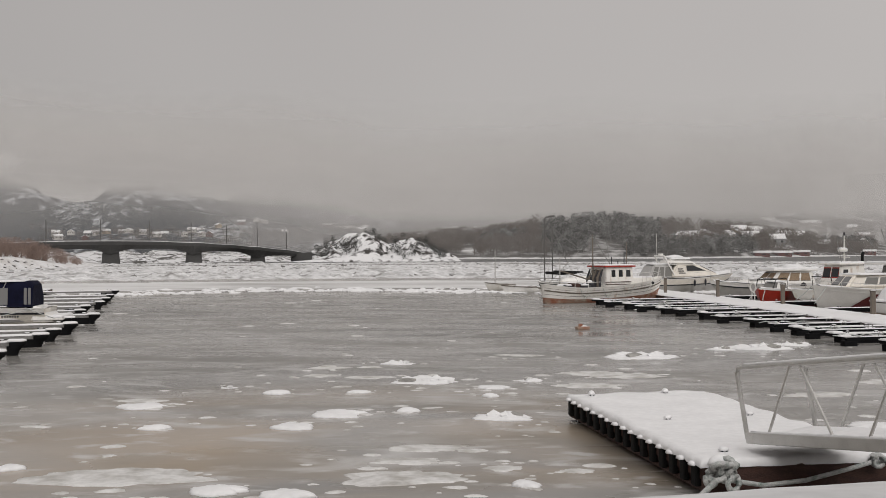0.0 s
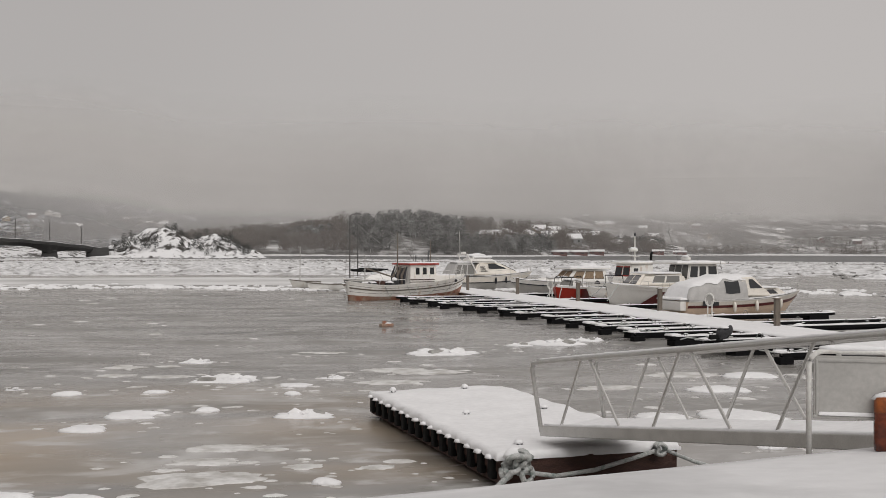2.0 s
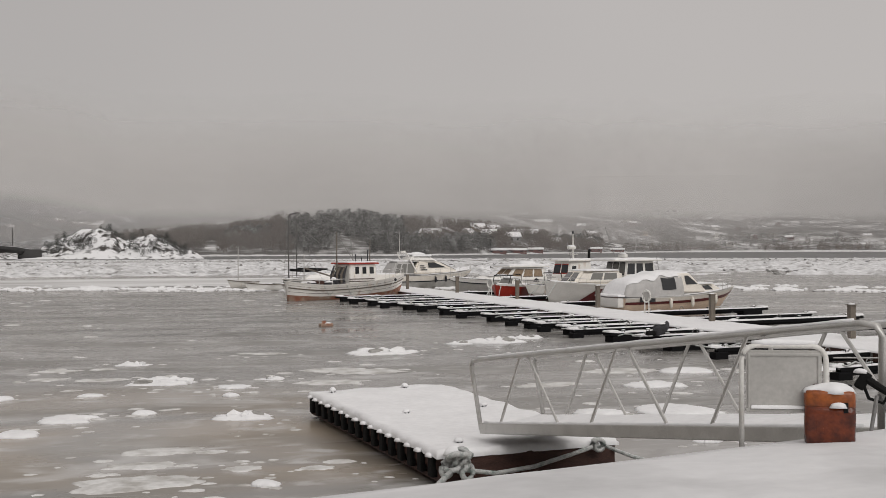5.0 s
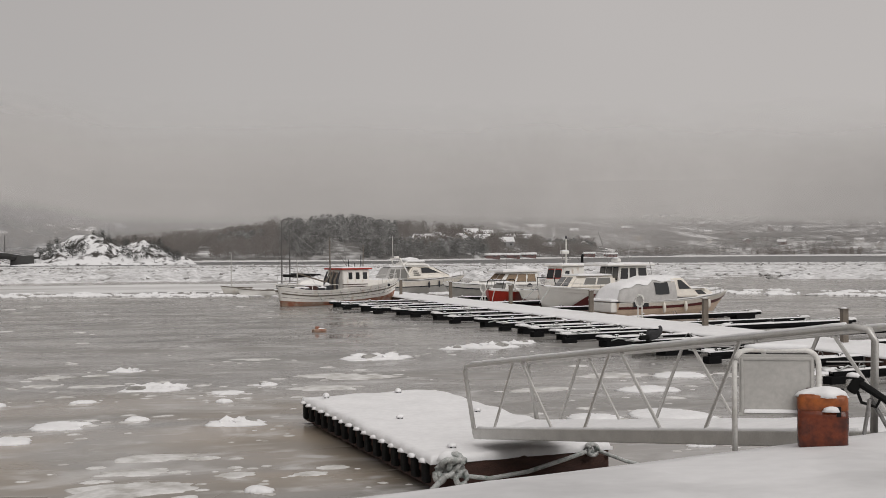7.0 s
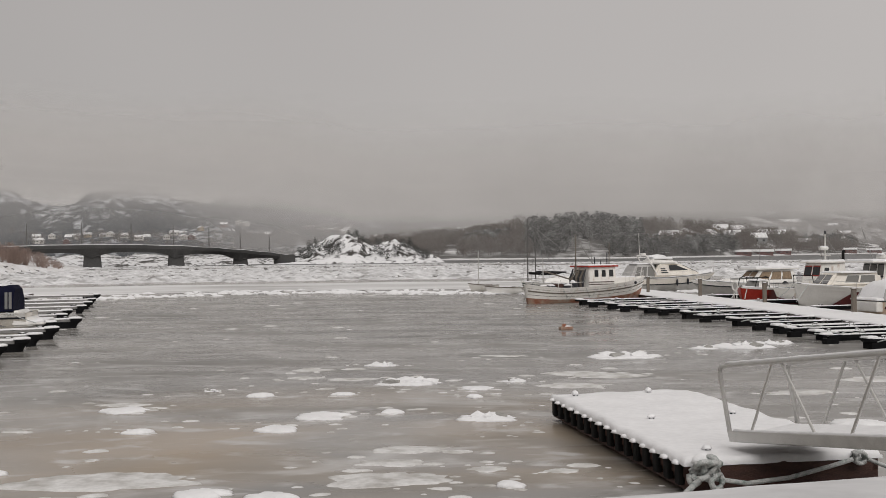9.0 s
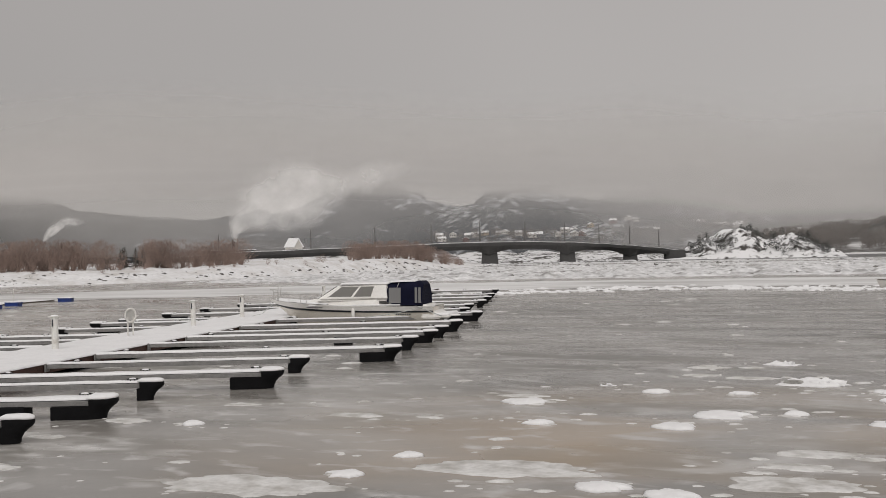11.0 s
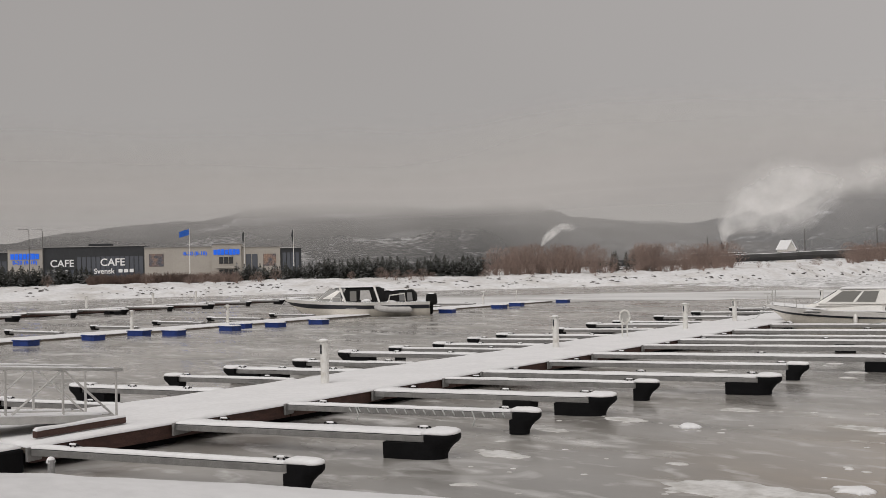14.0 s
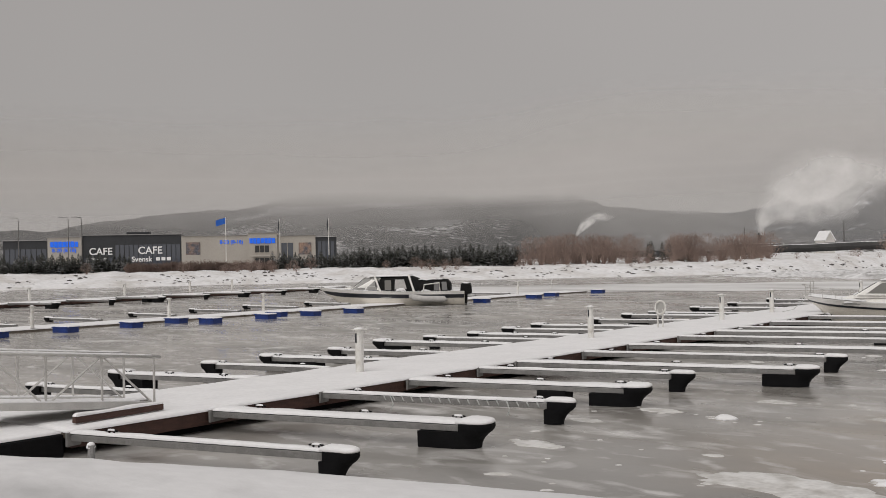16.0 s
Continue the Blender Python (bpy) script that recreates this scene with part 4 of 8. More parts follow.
# ---- boats: local x forward, y to port, z up from the waterline ----
def hull_point(shape, u, v):
    """A point of the starboard half: u from stern to bow, v from keel to sheer."""
    L, beam, draft = shape["L"], shape["beam"], shape["draft"]
    full = (1 - max(0.0, (u - 0.45) / 0.55) ** shape.get("bow_pow", 2.2)) * (shape.get("stern", 0.85) + (1 - shape.get("stern", 0.85)) * min(1.0, u / 0.4))
    if shape.get("round_stern"):
        full *= min(1.0, (u / 0.18 + 0.02)) ** 0.5
    half = beam / 2 * max(0.015, full)
    sheer = shape["stern_h"] + (shape["bow_h"] - shape["stern_h"]) * max(0.0, (u - 0.15) / 0.85) ** 2
    if shape.get("round_stern"):
        sheer += 0.28 * max(0.0, 1 - u / 0.25) ** 2
    keel = -draft + (draft + 0.05) * max(0.0, (u - 0.8) / 0.2) ** 2
    p = 0.34 + 0.5 * max(0.0, (u - 0.5) / 0.5)
    rake = shape.get("rake", 0.7) * max(0.0, (u - 0.6) / 0.4) ** 2 * (v - 1) + shape.get("stern_rake", 0.0) * max(0.0, 1 - u / 0.2) * (1 - v)
    return Vector((-L / 2 + L * u + rake, half * v ** p, keel + (sheer - keel) * v))


def hull_band(shape, v0, v1, proud=0.0, rows=4, cols=22, transom=True):
    bm = B()
    vs = [v0 + (v1 - v0) * i / rows for i in range(rows + 1)]
    rings = []
    for i in range(cols + 1):
        u = shape.get("u0", 0.0) + (shape.get("u1", 1.0) - shape.get("u0", 0.0)) * i / cols
        f = min(1.0, max(0.0, (u - 0.64) / 0.22))
        drop = shape.get("wave", 0.0) * f * f * (3 - 2 * f)
        side = [hull_point(shape, u, v0 + (v - v0) * max(0.02, 1 - drop)) for v in vs]
        for q in side:
            q.y += proud
        rings.append([Vector((q.x, -q.y, q.z)) for q in side[::-1]] + side if v0 <= 0.001 else side)
    if v0 <= 0.001:
        loft(bm, rings, closed=False)
    else:
        loft(bm, rings, closed=False)
        loft(bm, [[Vector((q.x, -q.y, q.z)) for q in r] for r in rings], closed=False)
    if transom:
        a = [hull_point(shape, 0, v) for v in vs]
        ring = a + [Vector((q.x, -q.y, q.z)) for q in a[::-1]]
        bm.faces.new([bm.verts.new(q) for q in ring])
    bmesh.ops.remove_doubles(bm, verts=bm.verts, dist=0.002)
    return bm


def deck_mesh(shape, v, lift_z=0.0, crown=0.06, shrink=0.97, u0=0.0, u1=1.0, cols=20, rough=0.0, seed=0):
    bm = B()
    rings = []
    for i in range(cols + 1):
        u = u0 + (u1 - u0) * i / cols
        q = hull_point(shape, u, v)
        ring = []
        for k in range(-4, 5):
            f = k / 4
            ring.append((q.x - 0.02, q.y * shrink * f, q.z + lift_z + crown * (1 - f * f) + rough * noise.noise((q.x * 1.6 + seed, f * 2, seed))))
        rings.append(ring)
    low = [[(x, y, z - 0.04) for x, y, z in (r[0], r[-1])] for r in rings]
    loft(bm, rings, closed=False)
    return bm


def cabin_points(x0, x1, w0, w1, z0, z1, front, back, tumble):
    """Eight corners of a cabin: aft face x0, front face x1, widths there, raked ends, sides leaning in."""
    return [Vector((x0, -w0 / 2, z0)), Vector((x1, -w1 / 2, z0)), Vector((x1, w1 / 2, z0)), Vector((x0, w0 / 2, z0)),
            Vector((x0 + back, -w0 / 2 + tumble, z1)), Vector((x1 - front, -w1 / 2 + tumble, z1)), Vector((x1 - front, w1 / 2 - tumble, z1)), Vector((x0 + back, w0 / 2 - tumble, z1))]


def cabin(c, bevel=0.05):
    bm = B()
    v = [bm.verts.new(p) for p in c]
    for f in ((0, 3, 2, 1), (4, 5, 6, 7), (0, 1, 5, 4), (1, 2, 6, 5), (2, 3, 7, 6), (3, 0, 4, 7)):
        bm.faces.new([v[i] for i in f])
    bmesh.ops.bevel(bm, geom=list(bm.edges), offset=bevel, segments=2, affect="EDGES")
    return bm


def hood_mesh(stations, n=16, sag=0.0):
    """A canvas hood with rounded shoulders; stations of (x, half width, foot, top)."""
    rings = []
    for x, hw, z0, z1 in stations:
        ring = []
        for j in range(n + 1):
            c, si = math.cos(math.pi * j / n), math.sin(math.pi * j / n)
            y = -hw * abs(c) ** 0.45 * (1 if c > 0 else -1)
            z = z0 + (z1 - z0) * abs(si) ** 0.5
            ring.append((x + sag * noise.noise((x * 2, y * 2, z * 3)), y * (1 - 0.12 * (z - z0)), z + sag * noise.noise((x * 2.3, y * 2.1, 7.0))))
        rings.append(ring)
    bm = loft(B(), rings, closed=False)
    for r in (rings[0], rings[-1]):
        bm.faces.new([bm.verts.new(p) for p in r])
    return bm


SIDES = {"starboard": (0, 1, 5, 4), "front": (1, 2, 6, 5), "port": (2, 3, 7, 6), "back": (3, 0, 4, 7)}


def pane(c, side, a0, b0, a1, b1, out=0.012, thick=0.02, skew=0.0):
    """A window pane laid on a side of a cabin, by fractions along and up."""
    q = [c[i] for i in SIDES[side]]

    def at(a, b):
        return (q[0] * (1 - a) + q[1] * a) * (1 - b) + (q[3] * (1 - a) + q[2] * a) * b

    n = (q[1] - q[0]).cross(q[3] - q[0]).normalized()
    pts = [at(a0, b0), at(a1, b0), at(a1 - skew, b1), at(a0 + skew * 0.3, b1)]
    bm = B()
    return loft(bm, [[p + n * (out - thick) for p in pts], [p + n * out for p in pts]])


def windows(parent, c, side, spans, b0, b1, mat=None, frame_mat=None, skew_last=0.0):
    for i, (a0, a1) in enumerate(spans):
        sk = skew_last if i == len(spans) - 1 else 0.0
        if frame_mat:
            fr = part("window_frame", pane(c, side, a0 - 0.012, b0 - 0.05, a1 + 0.012, b1 + 0.05, 0.006, 0.02, sk), frame_mat, parent)
        part("window", pane(c, side, a0, b0, a1, b1, 0.014, 0.02, sk), mat or DARK_GLASS, parent)


def rails(boat, shape, u0, u1, h, n, r=0.013, mat=None):
    """A guard rail along both sides of the foredeck."""
    for s in (-1, 1):
        pts = []
        for i in range(n + 1):
            q = hull_point(shape, u0 + (u1 - u0) * i / n, 1.0)
            q.y = (q.y - 0.05) * s
            pts.append(q)
        top = [p + Vector((0, 0, h)) for p in pts]
        part("guard_rail", tube(B(), [pts[0]] + top, r, 5), mat or ALUMINIUM, boat)
        for p in pts[1::2] + [pts[-1]]:
            part("stanchion", tube(B(), [p, p + Vector((0, 0, h))], r * 0.9, 5), mat or ALUMINIUM, boat)


def fender_part(boat, shape, u, side, mat=None):
    q = hull_point(shape, u, 0.9)
    q.y = (q.y + 0.1) * side
    pts = [q + Vector((0, 0, z)) for z in (0.06, 0.0, -0.1, -0.35, -0.45, -0.5)]
    part("fender", tube(B(), pts, [0.02, 0.06, 0.09, 0.09, 0.06, 0.02], 8), mat or GELCOAT, boat, smooth=True)


def place(stern, bow, L):
    """The pose of a boat whose stern and bow lie at these points of the plan."""
    mx, my = (stern[0] + bow[0]) / 2, (stern[1] + bow[1]) / 2
    return pose(mx, my, 0, 0, 0, math.degrees(math.atan2(bow[1] - stern[1], bow[0] - stern[0])))


def hull_parts(boat, shape, bands, deck_mat=None, deck_v=0.97, snow=0.05):
    for name, v0, v1, proud, mat in bands:
        part(name, hull_band(shape, v0, v1, proud, 3, 24, proud == 0.0), mat, boat, smooth=True)
    part("deck", deck_mesh(shape, deck_v), deck_mat or GELCOAT, boat, smooth=True)
    if snow:
        part("snow", deck_mesh(shape, deck_v, snow, 0.07, 0.93, 0.03, 0.97, 22, 0.03, shape["L"]), SNOW, boat, smooth=True)


def outboard(boat, x, y, mat, h=0.75, size=1.0):
    bm = B()
    box(bm, (x, y, h + 0.2 * size), (0.55 * size, 0.36 * size, 0.5 * size), 0.09 * size, taper=0.85)
    o = part("outboard_motor", bm, mat, boat, "black outboard motor")
    part("leg", box(B(), (x + 0.05, y, h - 0.4), (0.22, 0.14, 0.8), 0.03, taper=1.3), RUBBER, o)
    sn = part("snow", mound(B(), 0.26, 0.17, 0.07, 3.3, 3, 10), SNOW, o, smooth=True)
    sn.location = (x, y, h + 0.44 * size)
    return o


def fishing_boat():
    sh = dict(L=10.4, beam=3.1, draft=0.5, bow_h=1.62, stern_h=0.98, rake=0.55, stern=0.75, round_stern=True, bow_pow=2.6, stern_rake=0.25)
    b = thing("fishing_boat", "old worn white wooden fishing boat with rusty bottom and red-edged roof", "fishing boat", place((6.5, 70.2), (15.3, 75.5), 10.4))
    hull_parts(b, sh, [("hull_bottom", 0.0, 0.5, 0.0, RUST_PAINT), ("hull_side", 0.5, 0.98, 0.0, OLD_PAINT), ("plank_seam", 0.62, 0.632, 0.006, WET_TIMBER), ("plank_seam", 0.86, 0.87, 0.006, WET_TIMBER), ("rubbing_strake", 0.74, 0.79, 0.035, OLD_TIMBER), ("gunwale", 0.97, 1.02, 0.04, OLD_PAINT)], OLD_PAINT, 0.8)
    c = cabin_points(-0.55, 1.85, 1.75, 1.75, 0.95, 2.32, 0.05, 0.02, 0.05)
    w = part("wheelhouse", cabin(c, 0.04), OLD_PAINT, b)
    windows(w, c, "starboard", [(0.2, 0.34), (0.47, 0.61), (0.74, 0.9)], 0.52, 0.86, DARK_GLASS, OLD_PAINT)
    windows(w, c, "port", [(0.1, 0.26), (0.4, 0.56), (0.7, 0.86)], 0.52, 0.86, DARK_GLASS, OLD_PAINT)
    windows(w, c, "front", [(0.1, 0.45), (0.55, 0.9)], 0.5, 0.86)
    windows(w, c, "back", [(0.3, 0.7)], 0.1, 0.86, OLD_TIMBER)
    part("roof", box(B(), (0.62, 0, 2.37), (2.65, 1.95, 0.1), 0.03), RED_PAINT, b, "red painted roof edge")
    part("roof_snow", snow_slab(B(), -0.65, 1.9, -0.92, 0.92, 2.425, 0.08, 0.3, 0.03, 3), SNOW, b, smooth=True)
    part("casing", box(B(), (2.75, 0, 1.3), (2.0, 1.5, 0.55), 0.05), OLD_PAINT, b)
    part("casing_snow", snow_slab(B(), 1.8, 3.75, -0.72, 0.72, 1.575, 0.07, 0.3, 0.03, 4), SNOW, b, smooth=True)
    for z in (1.32, 1.16):
        part("hand_board", box(B(), (0.5, -0.89, z), (2.2, 0.03, 0.05)), WET_TIMBER, w)
    part("mast", tube(B(), [(-0.95, 0, 0.9), (-1.0, 0, 4.5)], [0.055, 0.035]), OLD_TIMBER, b)
    part("mast", tube(B(), [(2.1, 0.2, 1.6), (2.15, 0.2, 4.0)], [0.04, 0.025]), OLD_TIMBER, b)
    for e in ((-4.7, 0, 1.25), (1.2, 0.85, 2.5), (-0.2, -0.85, 2.55)):
        part("stay", tube(B(), [(-0.99, 0, 4.4), e], 0.012, 4), GALVANISED, b)
    part("aerial", tube(B(), [(0.9, 0.5, 2.5), (0.2, 0.5, 6.6)], [0.018, 0.008], 5), GALVANISED, b)
    part("boom", tube(B(), [(-1.4, 0.0, 1.5), (-3.6, 0.1, 2.1)], 0.05), OLD_TIMBER, b)
    for k in range(7):
        y = -0.75 + 0.22 * k
        part("hanging_net", tube(B(), [(-0.75, y, 2.2 - 0.06 * (k % 3)), (-0.95 - 0.05 * (k % 2), y + 0.04, 1.6), (-0.98, y - 0.03, 1.0)], [0.04, 0.09, 0.11], 6), OLD_TIMBER if k % 2 else DARK_CLOTH, b)
    for x, y, r_, h_ in ((-1.7, 0.5, 0.35, 0.3), (-2.1, -0.6, 0.4, 0.22), (-3.3, 0.1, 0.6, 0.2), (-1.5, -0.4, 0.3, 0.4)):
        part("snowy_gear", mound(B(), r_, r_ * 0.8, h_, x), DARK_CLOTH, b, smooth=True).location = (x, y, 1.0)
        part("gear_snow", mound(B(), r_ * 0.85, r_ * 0.6, h_ * 0.5, x + 3), SNOW, b, smooth=True).location = (x, y, 0.98 + h_ * 0.75)
    for x, z0, z1 in ((0.4, 2.45, 3.0), (1.5, 2.45, 3.3), (0.95, 2.45, 2.75)):
        part("roof_pole", tube(B(), [(x, -0.3, z0), (x, -0.3, z1)], 0.03, 6), DARK_STRIPE, b)
    part("winch", tube(B(), [(-2.6, -0.5, 1.05), (-2.6, 0.5, 1.05)], 0.22, 12), WET_TIMBER, b)
    part("porthole", tube(B(), [(3.15, -1.3, 1.22), (3.15, -1.36, 1.22)], 0.1, 12), DARK_GLASS, b)
    rails(b, sh, 0.72, 0.985, 0.4, 6)
    rails(b, sh, 0.12, 0.36, 0.35, 5, 0.016, OLD_PAINT)
    for k in range(4):
        q0, q1 = hull_point(sh, 0.2 + k * 0.17, 0.95), hull_point(sh, 0.3 + k * 0.17, 0.5)
        part("mooring_line", tube(B(), [(q0.x, -q0.y - 0.03, q0.z), ((q0.x + q1.x) / 2, -q1.y - 0.08, q1.z), (q1.x, -q0.y - 0.04, q0.z - 0.05)], 0.018, 5), ROPE, b)
    return b


def cabin_cruiser():
    sh = dict(L=8.6, beam=2.9, draft=0.4, bow_h=1.25, stern_h=0.92, rake=1.5, stern=0.9, bow_pow=2.4)
    b = thing("cabin_cruiser", "cream-white cabin cruiser with a navy canvas hood and dark sheer stripe", "motor boat", place((-18.0, 49.3), (-26.4, 48.2), 8.6))
    hull_parts(b, sh, [("hull_side", 0.0, 0.98, 0.0, CREAM), ("topside", 0.84, 0.975, 0.02, GELCOAT), ("sheer_stripe", 0.78, 0.845, 0.03, DARK_STRIPE), ("gunwale", 0.965, 1.01, 0.04, GELCOAT)], GELCOAT, 0.98, 0.0)
    c0 = cabin_points(-1.6, 3.0, 2.45, 1.3, 0.95, 1.32, 1.2, 0.0, 0.12)
    part("trunk_cabin", cabin(c0, 0.08), GELCOAT, b, smooth=False)
    c = cabin_points(-2.2, 1.75, 2.35, 2.0, 1.2, 2.0, 1.25, 0.15, 0.24)
    w = part("cabin", cabin(c, 0.13), GELCOAT, b)
    windows(w, c, "port", [(0.13, 0.45), (0.49, 0.73)], 0.26, 0.86, SMOKED_GLASS, WHITE_METAL, 0.0)
    windows(w, c, "starboard", [(0.27, 0.51), (0.55, 0.87)], 0.26, 0.86, SMOKED_GLASS, WHITE_METAL, 0.0)
    windows(w, c, "front", [(0.08, 0.47), (0.53, 0.92)], 0.15, 0.85, PALE_GLASS, DARK_STRIPE)
    part("roof_snow", snow_slab(B(), -2.05, 0.42, -0.82, 0.82, 2.0, 0.07, 0.3, 0.03, 6), SNOW, b, smooth=True)
    part("foredeck_snow", deck_mesh(sh, 0.98, 0.05, 0.12, 0.86, 0.62, 0.97, 14, 0.03, 2), SNOW, b, smooth=True)
    part("side_snow", box(B(), (-0.4, 1.24, 1.0), (4.6, 0.12, 0.06), 0.02), SNOW, b)
    part("side_snow", box(B(), (-0.4, -1.24, 1.0), (4.6, 0.12, 0.06), 0.02), SNOW, b)
    ch = cabin_points(-3.75, -2.5, 2.2, 2.2, 0.98, 2.1, -0.5, 0.12, 0.22)
    hood = part("canvas_hood", hood_mesh([(-3.75, 1.1, 0.98, 1.95), (-3.6, 1.12, 0.98, 2.12), (-3.0, 1.12, 0.98, 2.12), (-2.4, 1.1, 0.98, 2.06), (-2.0, 1.08, 1.15, 2.04)], 16, 0.04), NAVY, b, "navy blue canvas cockpit hood", smooth=True)
    windows(hood, ch, "starboard", [(0.08, 0.3)], 0.12, 0.86, PALE_GLASS)
    windows(hood, cabin_points(-3.75, -2.0, 2.27, 2.22, 1.0, 1.95, 0.0, 0.02, 0.1), "port", [(0.06, 0.4), (0.8, 0.87), (0.9, 0.97)], 0.08, 0.86, PALE_GLASS)
    windows(hood, ch, "back", [(0.2, 0.46), (0.54, 0.8)], 0.3, 0.8, PALE_GLASS)
    for y in (-1.0, 1.0):
        part("hood_strut", tube(B(), [(-2.1, y, 0.95), (-2.6, y * 0.9, 2.1)], 0.018), ALUMINIUM, b)
    part("hood_snow", snow_slab(B(), -3.3, -2.1, -0.55, 0.75, 2.09, 0.06, 0.2, 0.12, 7), SNOW, b, smooth=True)
    part("swim_platform", box(B(), (-4.65, 0, 0.42), (0.85, 2.3, 0.1), 0.03), GELCOAT, b)
    part("platform_snow", snow_slab(B(), -5.05, -4.3, -1.1, 1.1, 0.48, 0.1, 0.25, 0.05, 8), SNOW, b, smooth=True)
    rails(b, sh, 0.74, 0.985, 0.42, 6)
    part("spring_line", tube(B(), [(-3.9, 1.32, 0.9), (-2.6, 1.7, 0.62), (-1.2, 2.1, 0.46)], 0.02, 5), ROPE, b)
    part("stern_wedge", cabin(cabin_points(-4.7, -3.7, 2.3, 2.5, 0.3, 1.0, 0.0, 0.7, 0.1), 0.08), GELCOAT, b)
    part("side_vent", box(B(), (-2.3, 1.36, 0.9), (0.7, 0.03, 0.07), 0.01), DARK_STRIPE, b)
    # a solid dark bar draws the shadow line along the cabin side
    part("side_shadow_gap", box(B(), (0.3, 1.3, 0.93), (3.4, 0.03, 0.03), 0.005), DARK_STRIPE, b)
    part("spring_line", tube(B(), [(-3.5, 1.36, 0.95), (-4.2, 1.6, 0.7), (-4.9, 2.0, 0.5)], 0.02, 5), ROPE, b)
    part("pulpit", tube(B(), [(4.0, -0.3, 1.25), (4.1, -0.28, 1.75), (4.35, 0.0, 1.8), (4.1, 0.28, 1.75), (4.0, 0.3, 1.25)], 0.02, 6), ALUMINIUM, b)
    part("boarding_ladder", tube(B(), [(3.9, 0.2, 1.3), (3.85, 0.2, 1.95), (3.85, -0.2, 1.95), (3.9, -0.2, 1.3)], 0.02, 6), ALUMINIUM, b)
    part("bow_line", tube(B(), [(4.2, 0.1, 1.05), (4.6, 0.5, 0.6), (5.0, 0.9, 0.5)], 0.018, 5), ROPE, b)
    for k in range(7):
        part("name_bar", box(B(), (-3.2 + k * 0.11, 1.36, 0.55), (0.07, 0.012, 0.07)), DARK_STRIPE, b)
    fender_part(b, sh, 0.45, 1)
    return b


TENT = [(-4.05, 0.9), (-3.85, 1.45), (-3.5, 1.72), (-3.0, 1.78), (-2.6, 1.92), (-2.2, 1.95), (-1.8, 2.1), (-1.3, 2.06), (-0.8, 2.14), (-0.35, 2.12)]


def tent_point(x, a, off):
    """A point of the cockpit tent: a runs from the starboard coaming (0) over the top to port (1)."""
    k = max(i for i in range(len(TENT) - 1) if TENT[i][0] <= x + 1e-6)
    f = (x - TENT[k][0]) / (TENT[k + 1][0] - TENT[k][0])
    top = TENT[k][1] + (TENT[k + 1][1] - TENT[k][1]) * f + off
    c, si = math.cos(math.pi * a), math.sin(math.pi * a)
    y = -(1.22 + off) * (abs(c) ** 0.5) * (1 if c > 0 else -1)
    z = 0.82 + (top - 0.82) * abs(si) ** 0.55
    return Vector((x, y * (1 - 0.12 * (z - 0.82)), z + 0.03 * noise.noise((x * 2.1, y * 2.0, z * 2))))


def tent_mesh(off, a0, top):
    bm = B()
    xs = [-4.05 + 3.7 * i / 18 for i in range(19)]
    rings = []
    for x in xs:
        lo = a0 * (0.55 + 0.35 * noise.noise((x * 1.4, off * 9, 4.0)))
        rings.append([tent_point(x, lo + (1 - 2 * lo) * j / 18, off) for j in range(19)])
    loft(bm, rings, closed=False)
    bm.faces.new([bm.verts.new(p) for p in rings[0]])
    return bm


def tent_pane(x0, x1, side):
    bm = B()
    rows = []
    for i in range(5):
        x = x0 + (x1 - x0) * i / 4
        rows.append([tent_point(x, (0.03 + 0.17 * j / 3) if side < 0 else 1 - (0.03 + 0.17 * j / 3), 0.02) for j in range(4)])
    return loft(bm, rows, closed=False, caps=False)


